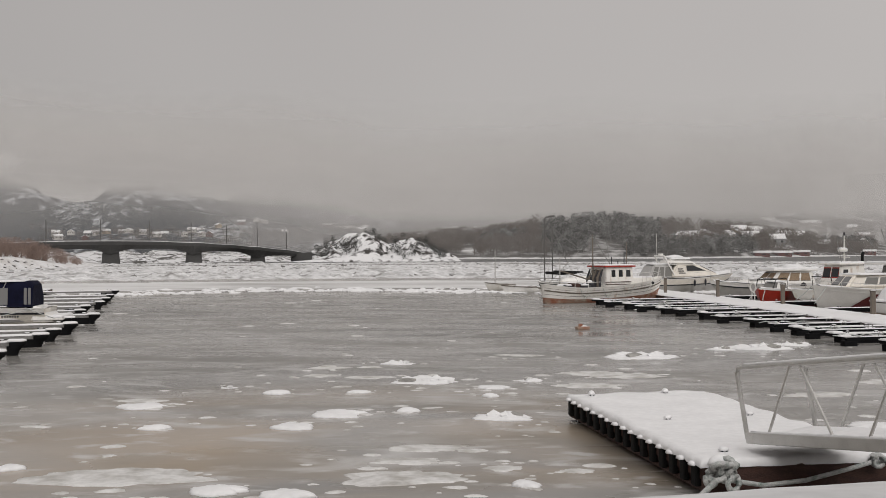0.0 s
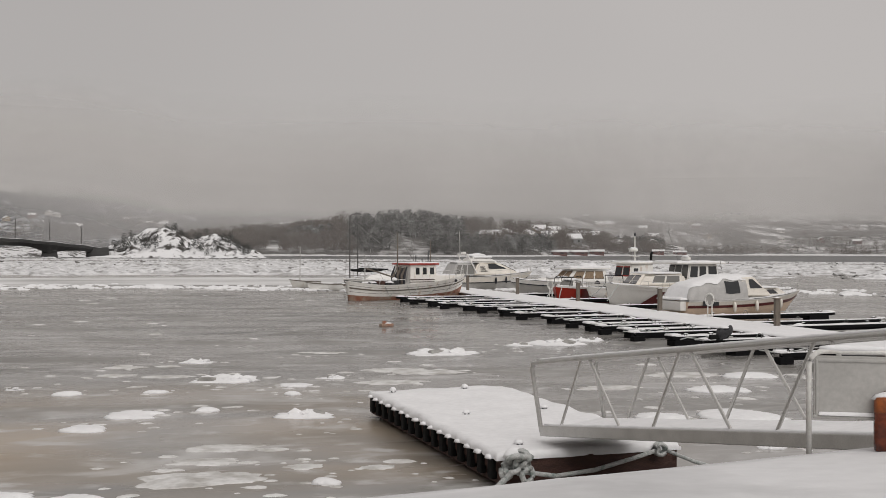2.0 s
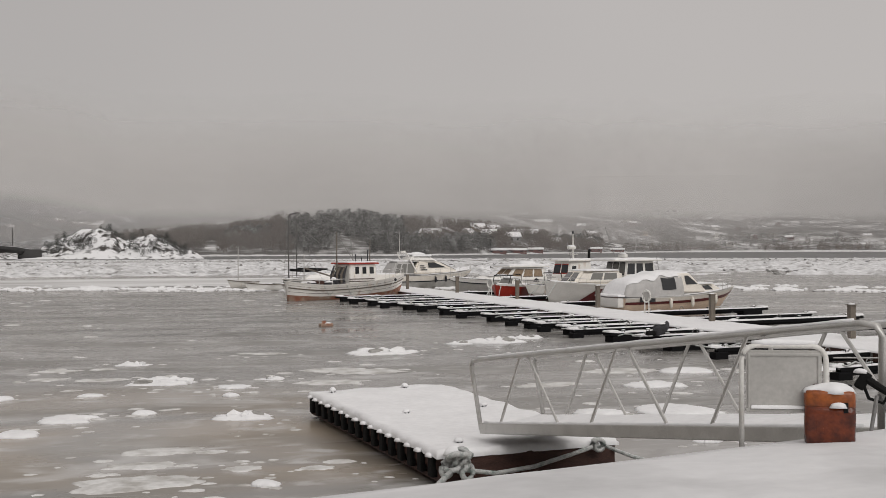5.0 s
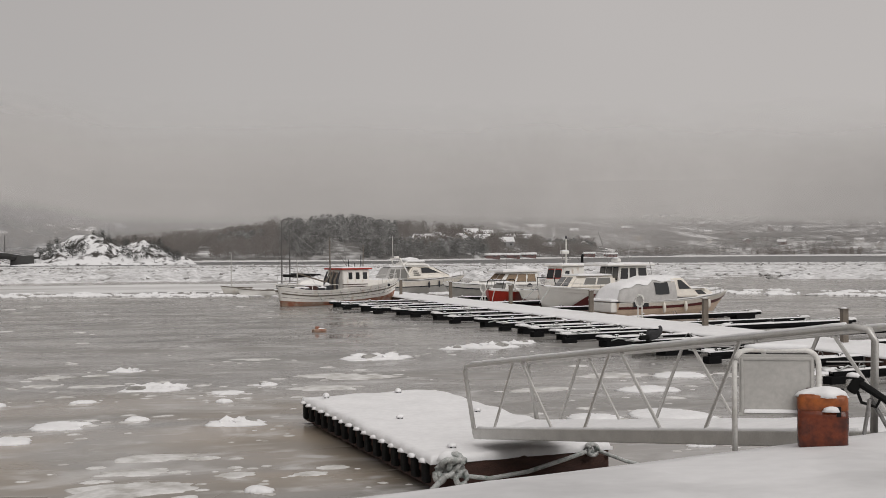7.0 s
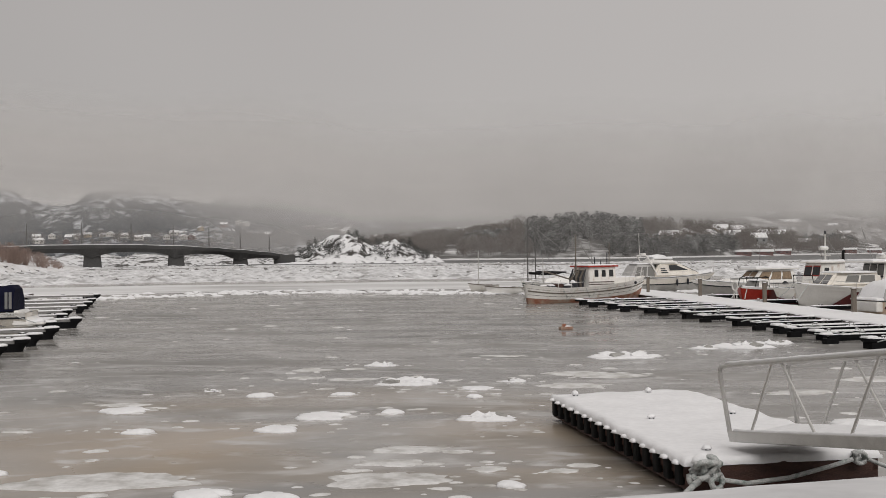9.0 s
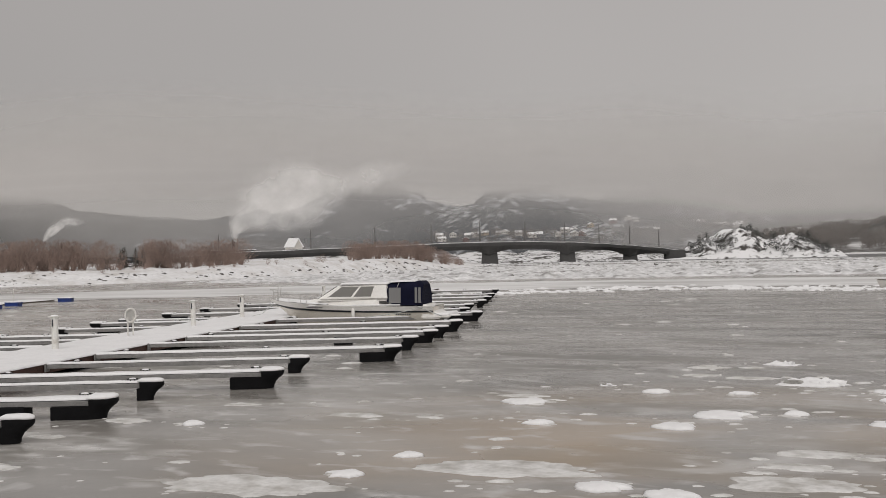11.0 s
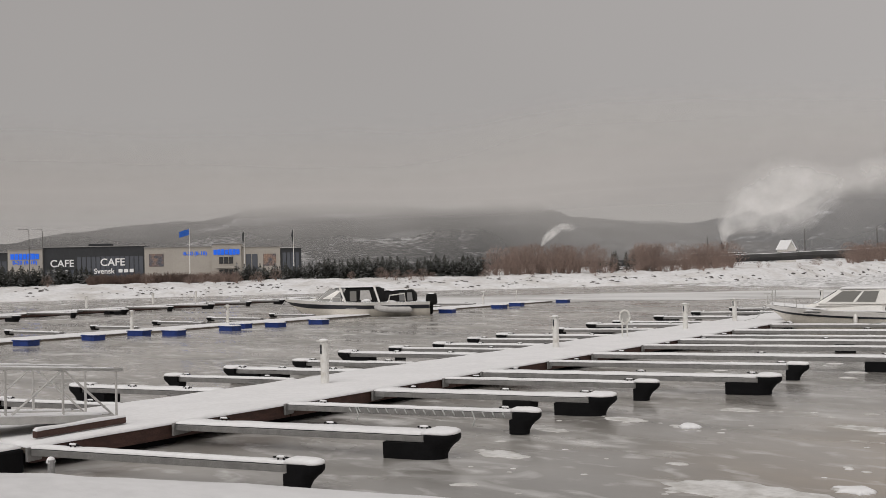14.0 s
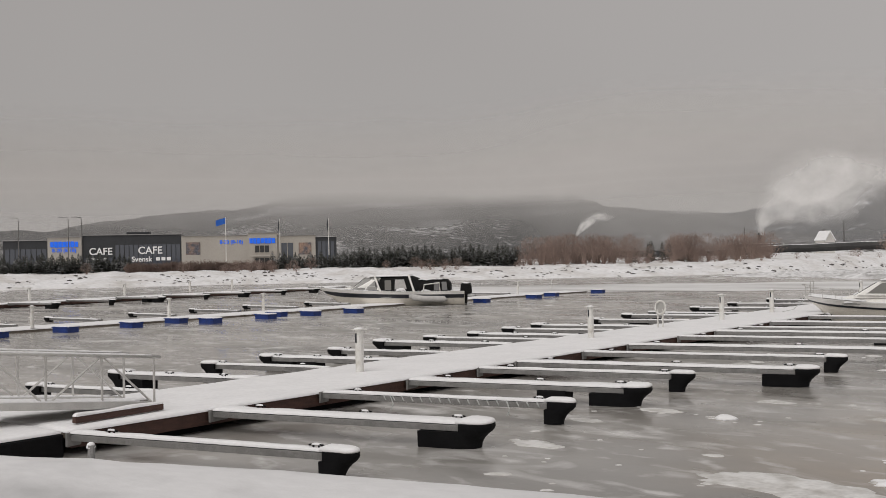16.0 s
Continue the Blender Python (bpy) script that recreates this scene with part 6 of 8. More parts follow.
def day_cruiser():
    sh = dict(L=10.8, beam=2.9, draft=0.4, bow_h=1.34, stern_h=0.98, rake=1.6, stern=0.9, bow_pow=2.3)
    b = thing("day_cruiser", "white day cruiser with broad black sheer band and torn black canopy", "motor boat", place((-57.2, 55.1), (-65.0, 47.6), 10.8))
    hull_parts(b, sh, [("hull_side", 0.0, 0.98, 0.0, CREAM), ("topside", 0.86, 0.975, 0.02, GELCOAT), ("black_band", 0.66, 0.85, 0.03, DARK_STRIPE), ("gunwale", 0.965, 1.01, 0.04, GELCOAT)], GELCOAT, 0.98)
    c0 = cabin_points(1.6, 4.3, 2.0, 0.9, 1.0, 1.36, 0.9, 0.0, 0.16)
    t = part("trunk_cabin", cabin(c0, 0.07), GELCOAT, b)
    for side in ("port", "starboard"):
        windows(t, c0, side, [(0.2, 0.5), (0.55, 0.85)], 0.3, 0.7, DARK_GLASS)
    c = cabin_points(0.8, 3.2, 2.3, 1.6, 1.05, 2.12, 1.35, -0.1, 0.26)
    w = part("windscreen_frame", cabin(c, 0.1), GELCOAT, b)
    windows(w, c, "port", [(0.08, 0.5), (0.54, 0.9)], 0.12, 0.9, SMOKED_GLASS, DARK_STRIPE, 0.0)
    windows(w, c, "starboard", [(0.1, 0.46), (0.5, 0.92)], 0.12, 0.9, SMOKED_GLASS, DARK_STRIPE, 0.0)
    windows(w, c, "front", [(0.06, 0.48), (0.52, 0.94)], 0.1, 0.9, SMOKED_GLASS, DARK_STRIPE)
    cv = part("canvas_hood", hood_mesh([(-2.1, 1.08, 0.98, 1.95), (-1.6, 1.12, 0.98, 2.12), (-0.6, 1.14, 0.98, 2.16), (0.3, 1.14, 0.98, 2.14), (1.1, 1.08, 1.05, 2.12)], 16, 0.06), RUBBER, b, "torn black canvas hood with milky panes", smooth=True)
    ch = cabin_points(-2.0, 1.0, 2.32, 2.28, 1.0, 2.0, 0.0, 0.05, 0.1)
    windows(cv, ch, "port", [(0.2, 0.36)], 0.14, 0.86, SMOKED_GLASS)
    windows(cv, ch, "port", [(0.44, 0.74)], 0.2, 0.9, GREY_CANVAS, None, 0.06)
    part("pane_snow", mound(B(), 0.36, 0.1, 0.2, 8.1, 4, 20, 0.4), SNOW, cv, smooth=True).location = (-0.75, 1.14, 1.08)
    cw = part("aft_hood", hood_mesh([(-4.4, 0.95, 0.92, 1.6), (-4.15, 1.05, 0.92, 1.88), (-3.3, 1.08, 0.92, 1.92), (-2.6, 1.06, 0.92, 1.78), (-2.0, 1.06, 0.95, 1.9)], 16, 0.05), RUBBER, b, "black aft hood with clear panes", smooth=True)
    ce = cabin_points(-4.3, -2.0, 2.16, 2.16, 0.95, 1.8, 0.1, 0.1, 0.1)
    windows(cw, ce, "port", [(0.52, 0.72), (0.78, 0.95)], 0.16, 0.86, PALE_GLASS)
    windows(cw, ce, "starboard", [(0.08, 0.3), (0.4, 0.7)], 0.16, 0.86, PALE_GLASS)
    for k, (x, y, r_) in enumerate(((-1.9, 0.9, 0.3), (-2.6, 1.1, 0.35), (1.9, 1.0, 0.4))):
        part("deck_snow", mound(B(), r_, 0.2, 0.16, 2.9 + k), SNOW, b, smooth=True).location = (x, y, 1.0)
    for x, lean, z in ((0.7, 0.45, 2.15), (-1.75, 0.4, 2.2)):
        part("arch", tube(B(), [(x, -1.22, 0.98), (x + lean, -1.0, z), (x + lean, 1.0, z), (x, 1.22, 0.98)], 0.085, 8), GELCOAT, b)
    part("davit", tube(B(), [(-2.4, 1.28, 0.9), (-2.5, 1.3, 1.5), (-3.6, 1.3, 1.62), (-3.65, 1.28, 1.0)], 0.05, 6), WHITE_METAL, b)
    part("hood_snow", snow_slab(B(), -1.5, 1.6, -0.85, 0.85, 2.13, 0.1, 0.3, 0.08, 21), SNOW, b, smooth=True)
    part("aft_snow", snow_slab(B(), -3.8, -1.9, -0.75, 0.75, 1.86, 0.05, 0.3, 0.08, 22), SNOW, b, smooth=True)
    for y in (0.55, -0.55):
        outboard(b, -5.5, y, RUBBER, 0.85, 1.55)
    part("anchor_line", tube(B(), [(5.3, 0, 1.3), (5.6, 0.3, 0.8), (5.8, 0.5, 0.3)], 0.018, 5), ROPE, b)
    for k in range(6):
        part("name_bar", box(B(), (0.6 - k * 0.13, 1.5, 0.62), (0.08, 0.012, 0.08)), GREY_CANVAS, b)
    rails(b, sh, 0.6, 0.985, 0.34, 7)
    return b


def dinghy():
    b = thing("inflatable_dinghy", "grey inflatable dinghy hauled up behind the day cruiser", "dinghy", pose(-57.9, 52.2, 0.45, 0, 0, 222))
    for s in (-1, 1):
        part("tube", tube(B(), [(-1.3, s * 0.6, 0.0), (-1.1, s * 0.6, 0.03), (0.4, s * 0.6, 0.06), (1.0, s * 0.42, 0.14), (1.35, 0.0, 0.24)], [0.08, 0.22, 0.22, 0.22, 0.2], 10), GREY_CANVAS, b, smooth=True)
    part("floor", box(B(), (-0.2, 0, -0.05), (2.0, 0.9, 0.08), 0.02), GREY_CANVAS, b)
    part("snow", snow_slab(B(), -1.0, 0.6, -0.42, 0.42, 0.0, 0.14, 0.25, 0.03, 3), SNOW, b, smooth=True)
    return b


fishing_boat()
cabin_cruiser()
canvas_cruiser()
wheelhouse_boat()
work_boat()
red_boat()
hardtop_boat()
flybridge_cruiser()
day_cruiser()
dinghy()
skiff((6.2, 97.2), (3.7, 95.2), 3.3, 3.6, OLD_PAINT, "small pale open boat with a short mast and snow inside")
skiff((8.1, 89.0), (4.7, 87.0), 4.0, 0, GELCOAT, "white open boat moored on a finger, snow inside", True)
skiff((11.4, 80.6), (7.0, 79.4), 4.6, 2.9, GELCOAT, "white open boat with dark console behind the fishing boat", True)
sail_boat((14.0, 85.4), (7.4, 83.6), 5.9, True)
sail_boat((15.1, 90.0), (8.5, 88.3), 5.4, False)


# ---- snow and ice lying on the harbour ice ----
FLOE_ICE = material("bare_ice_block", (0.35, 0.34, 0.32), 0.35, vary=0.25, scale=4, fine=20, bump=0.3)


def ice_piece(name, label, x, y, r, flat, h, seed, group, rough=0.5):
    p = thing(name, label, "snow", pose(x, y, 0, 0, 0, 0), group)
    part("crust", mound(B(), r, r * flat, h, seed, 6, 40, rough), REFROZEN if name == "snow_sheet" else SNOW, p, smooth=True)
    if name == "ice_chunk":
        rnd = random.Random(seed)
        for k in range(5):
            bm = B()
            bmesh.ops.create_icosphere(bm, subdivisions=1, radius=1.0)
            for v in bm.verts:
                n = noise.noise(v.co * 1.6 + Vector((seed, k, 0)))
                v.co = Vector((v.co.x * r * (0.3 - 0.03 * k), v.co.y * r * 0.16, v.co.z * min(0.12, r * 0.14))) * (1 + 0.7 * n)
            part("block", bm, FLOE_ICE if k == 0 else SNOW, p).location = (rnd.uniform(-0.6, 0.6) * r, rnd.uniform(-0.3, 0.2) * r, h * 0.7)
    return p


CHUNKS = [(-1.35, 32.25, 0.5), (-0.42, 27.78, 0.93), (2.2, 27.92, 0.32), (1.2, 21.69, 0.66), (-5.26, 26.69, 0.22), (6.16, 33.98, 1.24), (9.39, 36.53, 0.52), (10.73, 36.98, 1.24), (8.74, 17.04, 0.26), (12.35, 38.12, 0.63)]
HEAPS = [(-2.18, 22.26, 0.61), (-0.73, 22.7, 0.25), (-6.5, 23.5, 0.55), (-5.46, 20.6, 0.31), (-3.95, 25.63, 0.34), (-2.84, 20.72, 0.44), (-3.13, 15.2, 0.4), (-2.16, 14.94, 0.39), (-7.07, 15.19, 0.32), (1.22, 26.54, 0.4),
         (1.07, 24.92, 0.19), (1.17, 15.53, 0.23), (-2.0, 25.76, 0.27), (-12.22, 18.99, 0.24), (-6.68, 16.82, 0.27), (13.17, 26.86, 0.68), (11.16, 24.3, 0.75), (9.74, 20.44, 0.92), (8.17, 20.5, 0.57), (16.71, 26.51, 0.76)]
SHEETS = [(-6.79, 24.45, 0.5), (-4.82, 16.2, 1.14), (-0.61, 17.31, 0.51), (-0.69, 16.03, 0.86), (-0.31, 18.45, 0.61), (-3.35, 29.3, 0.5), (-2.01, 28.9, 0.6), (4.94, 28.91, 0.92), (3.66, 26.9, 0.87), (0.9, 16.73, 0.32), (1.99, 16.5, 0.25),
          (2.51, 34.79, 0.53), (-8.02, 14.13, 1.13), (-7.91, 20.91, 0.22), (-14.21, 17.02, 0.35), (-13.88, 19.1, 0.5), (-13.1, 14.3, 0.5), (-9.47, 20.81, 0.52), (-12.77, 21.81, 0.4), (8.67, 25.04, 0.75), (11.57, 27.34, 0.99), (4.06, 29.61, 0.86), (-3.27, 31.2, 0.58)]
for i, (x, y, r) in enumerate(CHUNKS):
    ice_piece("ice_chunk", "lump of broken ice capped with snow on the grey ice", x, y, r, 0.62, 0.05 + 0.035 * r, i + 1.3, "ice chunks", 1.3)
for i, (x, y, r) in enumerate(HEAPS):
    ice_piece("snow_heap", "low heap of white snow frozen onto the ice", x, y, r, 0.85, 0.06 + 0.03 * r, i + 21.7, "snow heaps")
for i, (x, y, r) in enumerate(SHEETS):
    ice_piece("snow_sheet", "thin sheet of refrozen snow lying on the ice", x, y, r * 1.15, 0.55, 0.018, i + 51.9, "snow sheets", 0.45)


def snow_flecks():
    """Hundreds of small crumbs and streaks of snow on the open ice."""
    rnd = random.Random(5)
    bm = B()
    near = CHUNKS + HEAPS + SHEETS
    for i in range(1000):
        az, r = rnd.uniform(-34, 52), 13 + 75 * rnd.random() ** 1.7
        if noise.noise((az * 0.11, r * 0.06, 2.0)) < -0.12:
            continue
        c = polar(az, r)
        size = 0.035 + 0.13 * rnd.random() ** 3 * (1 + r / 50)
        if i % 2:
            # crumbs broken off the larger pieces
            x, y, big = near[i // 2 % len(near)]
            az = math.degrees(math.atan2(-x, y))
            c = Vector((x + rnd.gauss(0, 1.3) * (big + 0.25), y + rnd.gauss(0, 0.9) * (big + 0.2), 0))
            size = 0.03 + 0.09 * rnd.random() ** 2 * (0.6 + big)
        n = 9
        ph = rnd.uniform(0, 20)
        rim, mid = [], []
        for k in range(n):
            a = 2 * math.pi * k / n
            w = 1 + 0.55 * noise.noise((math.cos(a) * 1.5 + ph, math.sin(a) * 1.5, ph))
            p = Vector((size * 1.5 * w * math.cos(a), size * 0.8 * w * math.sin(a), 0.0))
            p.rotate(Euler((0, 0, radians(az))))
            rim.append(bm.verts.new(c + p))
            mid.append(bm.verts.new(c + p * 0.6 + Vector((0, 0, 0.006 + size * 0.1))))
        for k in range(n):
            bm.faces.new((rim[k], rim[(k + 1) % n], mid[(k + 1) % n], mid[k]))
        bm.faces.new(mid)
    tagged(part("snow_flecks", bm, REFROZEN, None, smooth=True), "small crumbs and streaks of snow on the harbour ice", "snow", kind="stuff")


def rubble_line():
    """A long low line of pushed-up ice rubble across the harbour mouth."""
    rnd = random.Random(9)
    bm = B()
    for i in range(620):
        az = rnd.uniform(-47, 26)
        r = 92 + 4 * math.sin(az * 0.21) + rnd.gauss(0, 1.6) + (7 if rnd.random() < 0.2 else 0)
        c = polar(az, r)
        s_ = rnd.uniform(0.15, 0.6)
        made = bmesh.ops.create_icosphere(bm, subdivisions=1, radius=1.0)["verts"]
        for v in made:
            k = 1 + 0.5 * noise.noise(v.co * 1.5 + c)
            v.co = c + Vector((v.co.x * s_ * 1.6 * k, v.co.y * s_ * k, v.co.z * 0.16 * k))
    tagged(part("ice_rubble", bm, SNOW, None), "line of pushed-up snowy ice rubble", "ice", kind="stuff")


snow_flecks()
rubble_line()


def drift_buoy():
    b = thing("drifting_buoy", "small rusty red float frozen into the ice", "buoy", pose(6.0, 46.5, 0, 0, 0, 20))
    part("body", box(B(), (0, 0, 0.05), (0.6, 0.25, 0.14), 0.04), RUST_PAINT, b)
    part("fin", box(B(), (-0.1, 0, 0.16), (0.2, 0.05, 0.16), 0.02), RUST_PAINT, b)
    part("snow", mound(B(), 0.2, 0.1, 0.05, 2.2), SNOW, b, smooth=True).location = (0.1, 0, 0.115)


drift_buoy()

# ---- things on the quay and the dock ----
RED_PLASTIC = material("old_red_plastic", (0.16, 0.03, 0.008), 0.22, vary=0.3, scale=7, fine=40, bump=0.12, second=(0.05, 0.011, 0.006), amount=0.47)
RED_FADED = material("faded_orange_plastic", (0.32, 0.085, 0.014), 0.36, vary=0.25, scale=6, fine=40, bump=0.1, second=(0.14, 0.03, 0.009), amount=0.42)


def can_ring(w, d, r, z, seed=0.0):
    """A rounded rectangle, slightly dented, at height z."""
    ring = []
    for cx, cy, a0 in ((1, 1, 0), (-1, 1, 90), (-1, -1, 180), (1, -1, 270)):
        for k in range(5):
            a = radians(a0 + 22.5 * k)
            p = Vector((cx * (w / 2 - r) + r * math.cos(a), cy * (d / 2 - r) + r * math.sin(a), z))
            ring.append(p * (1 + 0.018 * noise.noise(p * 7 + Vector((seed, 0, 0)))) if 0.02 < z < 0.34 else p)
    return ring


def jerrycan():
    j = thing("jerrycan", "old rust-red plastic fuel can with a snow cap on the quay", "fuel can", pose(4.4, 6.87, 1.955, 0, 0, -30))
    w, d, h = 0.335, 0.2, 0.37
    low = [(0.94, 0.9, 0.0), (0.985, 0.97, 0.012), (0.99, 0.98, 0.06), (1.0, 1.03, 0.14), (1.0, 1.02, 0.21), (0.995, 1.0, 0.262)]
    high = [(0.995, 1.0, 0.262), (1.0, 1.01, 0.275), (1.0, 0.99, 0.31), (0.985, 0.95, 0.345), (0.94, 0.86, 0.364), (0.85, 0.7, h)]
    part("body", loft(B(), [can_ring(w * a, d * b_, 0.045, z) for a, b_, z in low]), RED_PLASTIC, j, smooth=True)
    part("shoulder", loft(B(), [can_ring(w * a, d * b_, 0.045, z) for a, b_, z in high]), RED_FADED, j, "paler orange upper part", smooth=True)
    part("embossed_panel", box(B(), (-w * 0.2, -d / 2 - 0.001, h * 0.38), (0.05, 0.008, 0.12), 0.004), RED_PLASTIC, j)
    part("strap", box(B(), (w * 0.3, -d / 2 - 0.002, h * 0.7), (0.03, 0.012, 0.07), 0.004), RUBBER, j)
    part("handle", tube(B(), [(-0.11, 0, h - 0.02), (-0.1, 0, h + 0.02), (0.03, 0, h + 0.02), (0.05, 0, h - 0.02)], 0.016, 8), RED_PLASTIC, j)
    part("cap", tube(B(), [(0.11, 0, h - 0.02), (0.11, 0, h + 0.035)], 0.035, 12), RUBBER, j)
    s1 = part("snow", mound(B(), w * 0.5, d * 0.52, 0.05, 4.1, 6, 26, 0.8), SNOW, j, smooth=True)
    s1.location = (0, 0, h - 0.01)
    s2 = part("snow", mound(B(), 0.06, 0.018, 0.025, 6.1, 4, 16, 0.9), SNOW, j, smooth=True)
    s2.location = (0.05, -d / 2 - 0.01, h * 0.72)
    return j


def fuel_nozzle():
    f = thing("fuel_nozzle", "black fuel nozzle and hose lying in the snow", "fuel nozzle", pose(4.95, 7.28, 2.02, 0, 0, -40))
    part("grip", box(B(), (0, 0, 0.3), (0.08, 0.05, 0.14), 0.02, ry=30), RUBBER, f)
    part("spout", tube(B(), [(0.03, 0, 0.31), (0.2, 0, 0.2), (0.36, 0, 0.06), (0.55, 0, -0.02)], [0.03, 0.026, 0.024, 0.02], 8), RUBBER, f)
    part("guard", tube(B(), [(0.0, 0, 0.28), (0.04, 0, 0.17), (0.14, 0, 0.14), (0.18, 0, 0.22)], 0.013, 6), RUBBER, f)
    part("stand", tube(B(), [(0.1, 0.05, 0.2), (0.24, 0.05, -0.06)], 0.016, 6), GALVANISED, f)
    part("stand", tube(B(), [(0.1, -0.05, 0.2), (0.06, -0.05, -0.06)], 0.016, 6), GALVANISED, f)
    part("hose", tube(B(), [(0.36, 0.02, 0.05), (0.5, 0.2, -0.01), (0.8, 0.4, 0.0), (1.2, 0.3, 0.0)], 0.022, 6), RUBBER, f)
    part("snow", mound(B(), 0.05, 0.03, 0.025, 3.1), SNOW, f, smooth=True).location = (-0.02, 0, 0.365)
    return f


def notice_board():
    """A board in a tube frame; its face is turned to the quay."""
    n = thing("notice_board", "blank weathered board in a white rounded tube frame", "notice board", pose(3.87, 7.12, 1.9, 0, 0, -22))
    w, z0, z1, r = 0.57, 0.24, 0.72, 0.1
    pts = [(0, 0, 0), (0, 0, z1 - r)] + [(r - r * math.cos(a), 0, z1 - r + r * math.sin(a)) for a in (math.pi / 2 * k / 6 for k in range(1, 7))]
    pts += [(w - r + r * math.sin(a), 0, z1 - r + r * math.cos(a)) for a in (math.pi / 2 * k / 6 for k in range(7))] + [(w, 0, 0)]
    part("frame", tube(B(), pts, 0.019, 10), WHITE_METAL, n, smooth=True)
    part("board", box(B(), (w / 2, 0.0, (z0 + z1) / 2), (w - 0.06, 0.018, z1 - z0 - 0.06), 0.004), PANEL, n)
    part("inner_frame", box(B(), (w / 2, -0.006, z0 + 0.03), (w - 0.05, 0.024, 0.025), 0.008), PANEL, n)
    part("inner_frame", box(B(), (w / 2, -0.006, z1 - 0.06), (w - 0.1, 0.024, 0.025), 0.008), PANEL, n)
    part("inner_frame", box(B(), (0.05, -0.006, 0.47), (0.02, 0.024, 0.4), 0.008), PANEL, n)
    part("inner_frame", box(B(), (w - 0.05, -0.006, 0.47), (0.02, 0.024, 0.4), 0.008), PANEL, n)
    part("snow", tube(B(), [(x * w, 0, z1 + 0.022) for x in (0.12, 0.25, 0.4, 0.6, 0.75, 0.88)], [0.012, 0.022, 0.026, 0.024, 0.022, 0.012], 8), SNOW, n, smooth=True)
    part("snow", snow_slab(B(), 0.06, w - 0.06, -0.026, -0.008, z0 + 0.042, 0.022, 0.03, 0.006, 3), SNOW, n, smooth=True)
    return n


def mooring_ropes():
    r = thing("mooring_rope", "thick frosted mooring rope knotted at the dock corner", "rope", pose(3.55, 14.55, 0, 0, 0, 0))
    part("line", tube(B(), [(0.1, -0.05, 0.3), (0.7, 0.0, 0.2), (1.3, 0.12, 0.24), (1.9, 0.24, 0.36), (2.35, 0.34, 0.46)], 0.032, 8), ROPE, r, smooth=True)
    part("line", tube(B(), [(0.08, -0.05, 0.3), (-0.5, -0.9, 0.12), (-1.1, -1.8, 0.0)], 0.04, 8), ROPE, r, smooth=True)
    part("line", tube(B(), [(2.4, 0.34, 0.46), (2.8, 0.2, 0.3), (3.6, -0.3, 0.1)], 0.028, 8), ROPE, r, smooth=True)
    rnd = random.Random(3)
    for k in range(11):
        c = Vector((0.1 + rnd.uniform(-0.1, 0.2), -0.05 + rnd.uniform(-0.08, 0.08), 0.36 + rnd.uniform(-0.14, 0.16)))
        n = Vector((rnd.uniform(-1, 1), rnd.uniform(-1, 1), rnd.uniform(-1, 1))).normalized()
        u = n.orthogonal().normalized()
        v = n.cross(u)
        part("knot_loop", tube(B(), [c + 0.105 * (math.cos(a) * u + math.sin(a) * v) for a in (2 * math.pi * i / 12 for i in range(13))], 0.04, 7), ROPE, r, smooth=True)
    part("snow", mound(B(), 0.16, 0.12, 0.12, 7.7), SNOW, r, smooth=True).location = (0.1, -0.03, 0.5)
    for k in range(3):
        part("knot_loop", tube(B(), [(2.35 + 0.08 * math.cos(a), 0.3 + 0.05 * k, 0.46 + 0.08 * math.sin(a)) for a in (2 * math.pi * i / 10 for i in range(11))], 0.03, 7), ROPE, r, smooth=True)
    return r


def landing_pontoon():
    p = thing("landing_pontoon", "dark wet landing pontoon with chains at the pier's foot", "pontoon", pose(-18.35, 7.9, 0, 0, 0, 100))
    part("body", box(B(), (-0.9, 1.9, 0.2), (1.9, 3.9, 0.4), 0.03), BLACK_PLASTIC, p)
    part("snow", snow_slab(B(), -1.9, 0.05, 0.0, 3.9, 0.41, 0.07, 0.3, 0.05, 4), SNOW, p, smooth=True)
    for y in (0.6, 1.0):
        part("chain_plate", tube(B(), [(-1.86, y, 0.22), (-1.92, y, 0.22)], 0.09, 12), GALVANISED, p)
        part("chain", tube(B(), [(-1.9, y, 0.22), (-2.5, y + 0.5, 0.08), (-3.4, y + 1.2, 0.02)], 0.025, 6), GALVANISED, p)
    part("blue_drum", tube(B(), [(-2.2, 2.6, 0.2), (-2.2, 3.6, 0.2)], 0.26, 14), BLUE_FLOAT, p)
    beam = thing("loose_beam", "brown timber beam lying along the pier edge under snow", "timber beam", pose(-18.95, 9.3, 0.5, 0, 0, 103))
    part("beam", box(B(), (0, 0, 0.06), (2.0, 0.12, 0.12), 0.015), WET_TIMBER, beam)
    part("snow", snow_slab(B(), -1.0, 1.0, -0.06, 0.06, 0.12, 0.05, 0.2, 0.02, 6), SNOW, beam, smooth=True)
    st = thing("mooring_peg", "short mooring peg with a snow cap at the quay edge", "mooring peg", pose(-7.35, 3.45, 1.95))
    part("peg", tube(B(), [(0, 0, -0.1), (0.01, 0, 0.11)], 0.026, 8), GALVANISED, st)
    part("snow", mound(B(), 0.032, 0.032, 0.03, 1.1), SNOW, st, smooth=True).location = (0, 0, 0.1)


jerrycan()
fuel_nozzle()
notice_board()
mooring_ropes()
landing_pontoon()



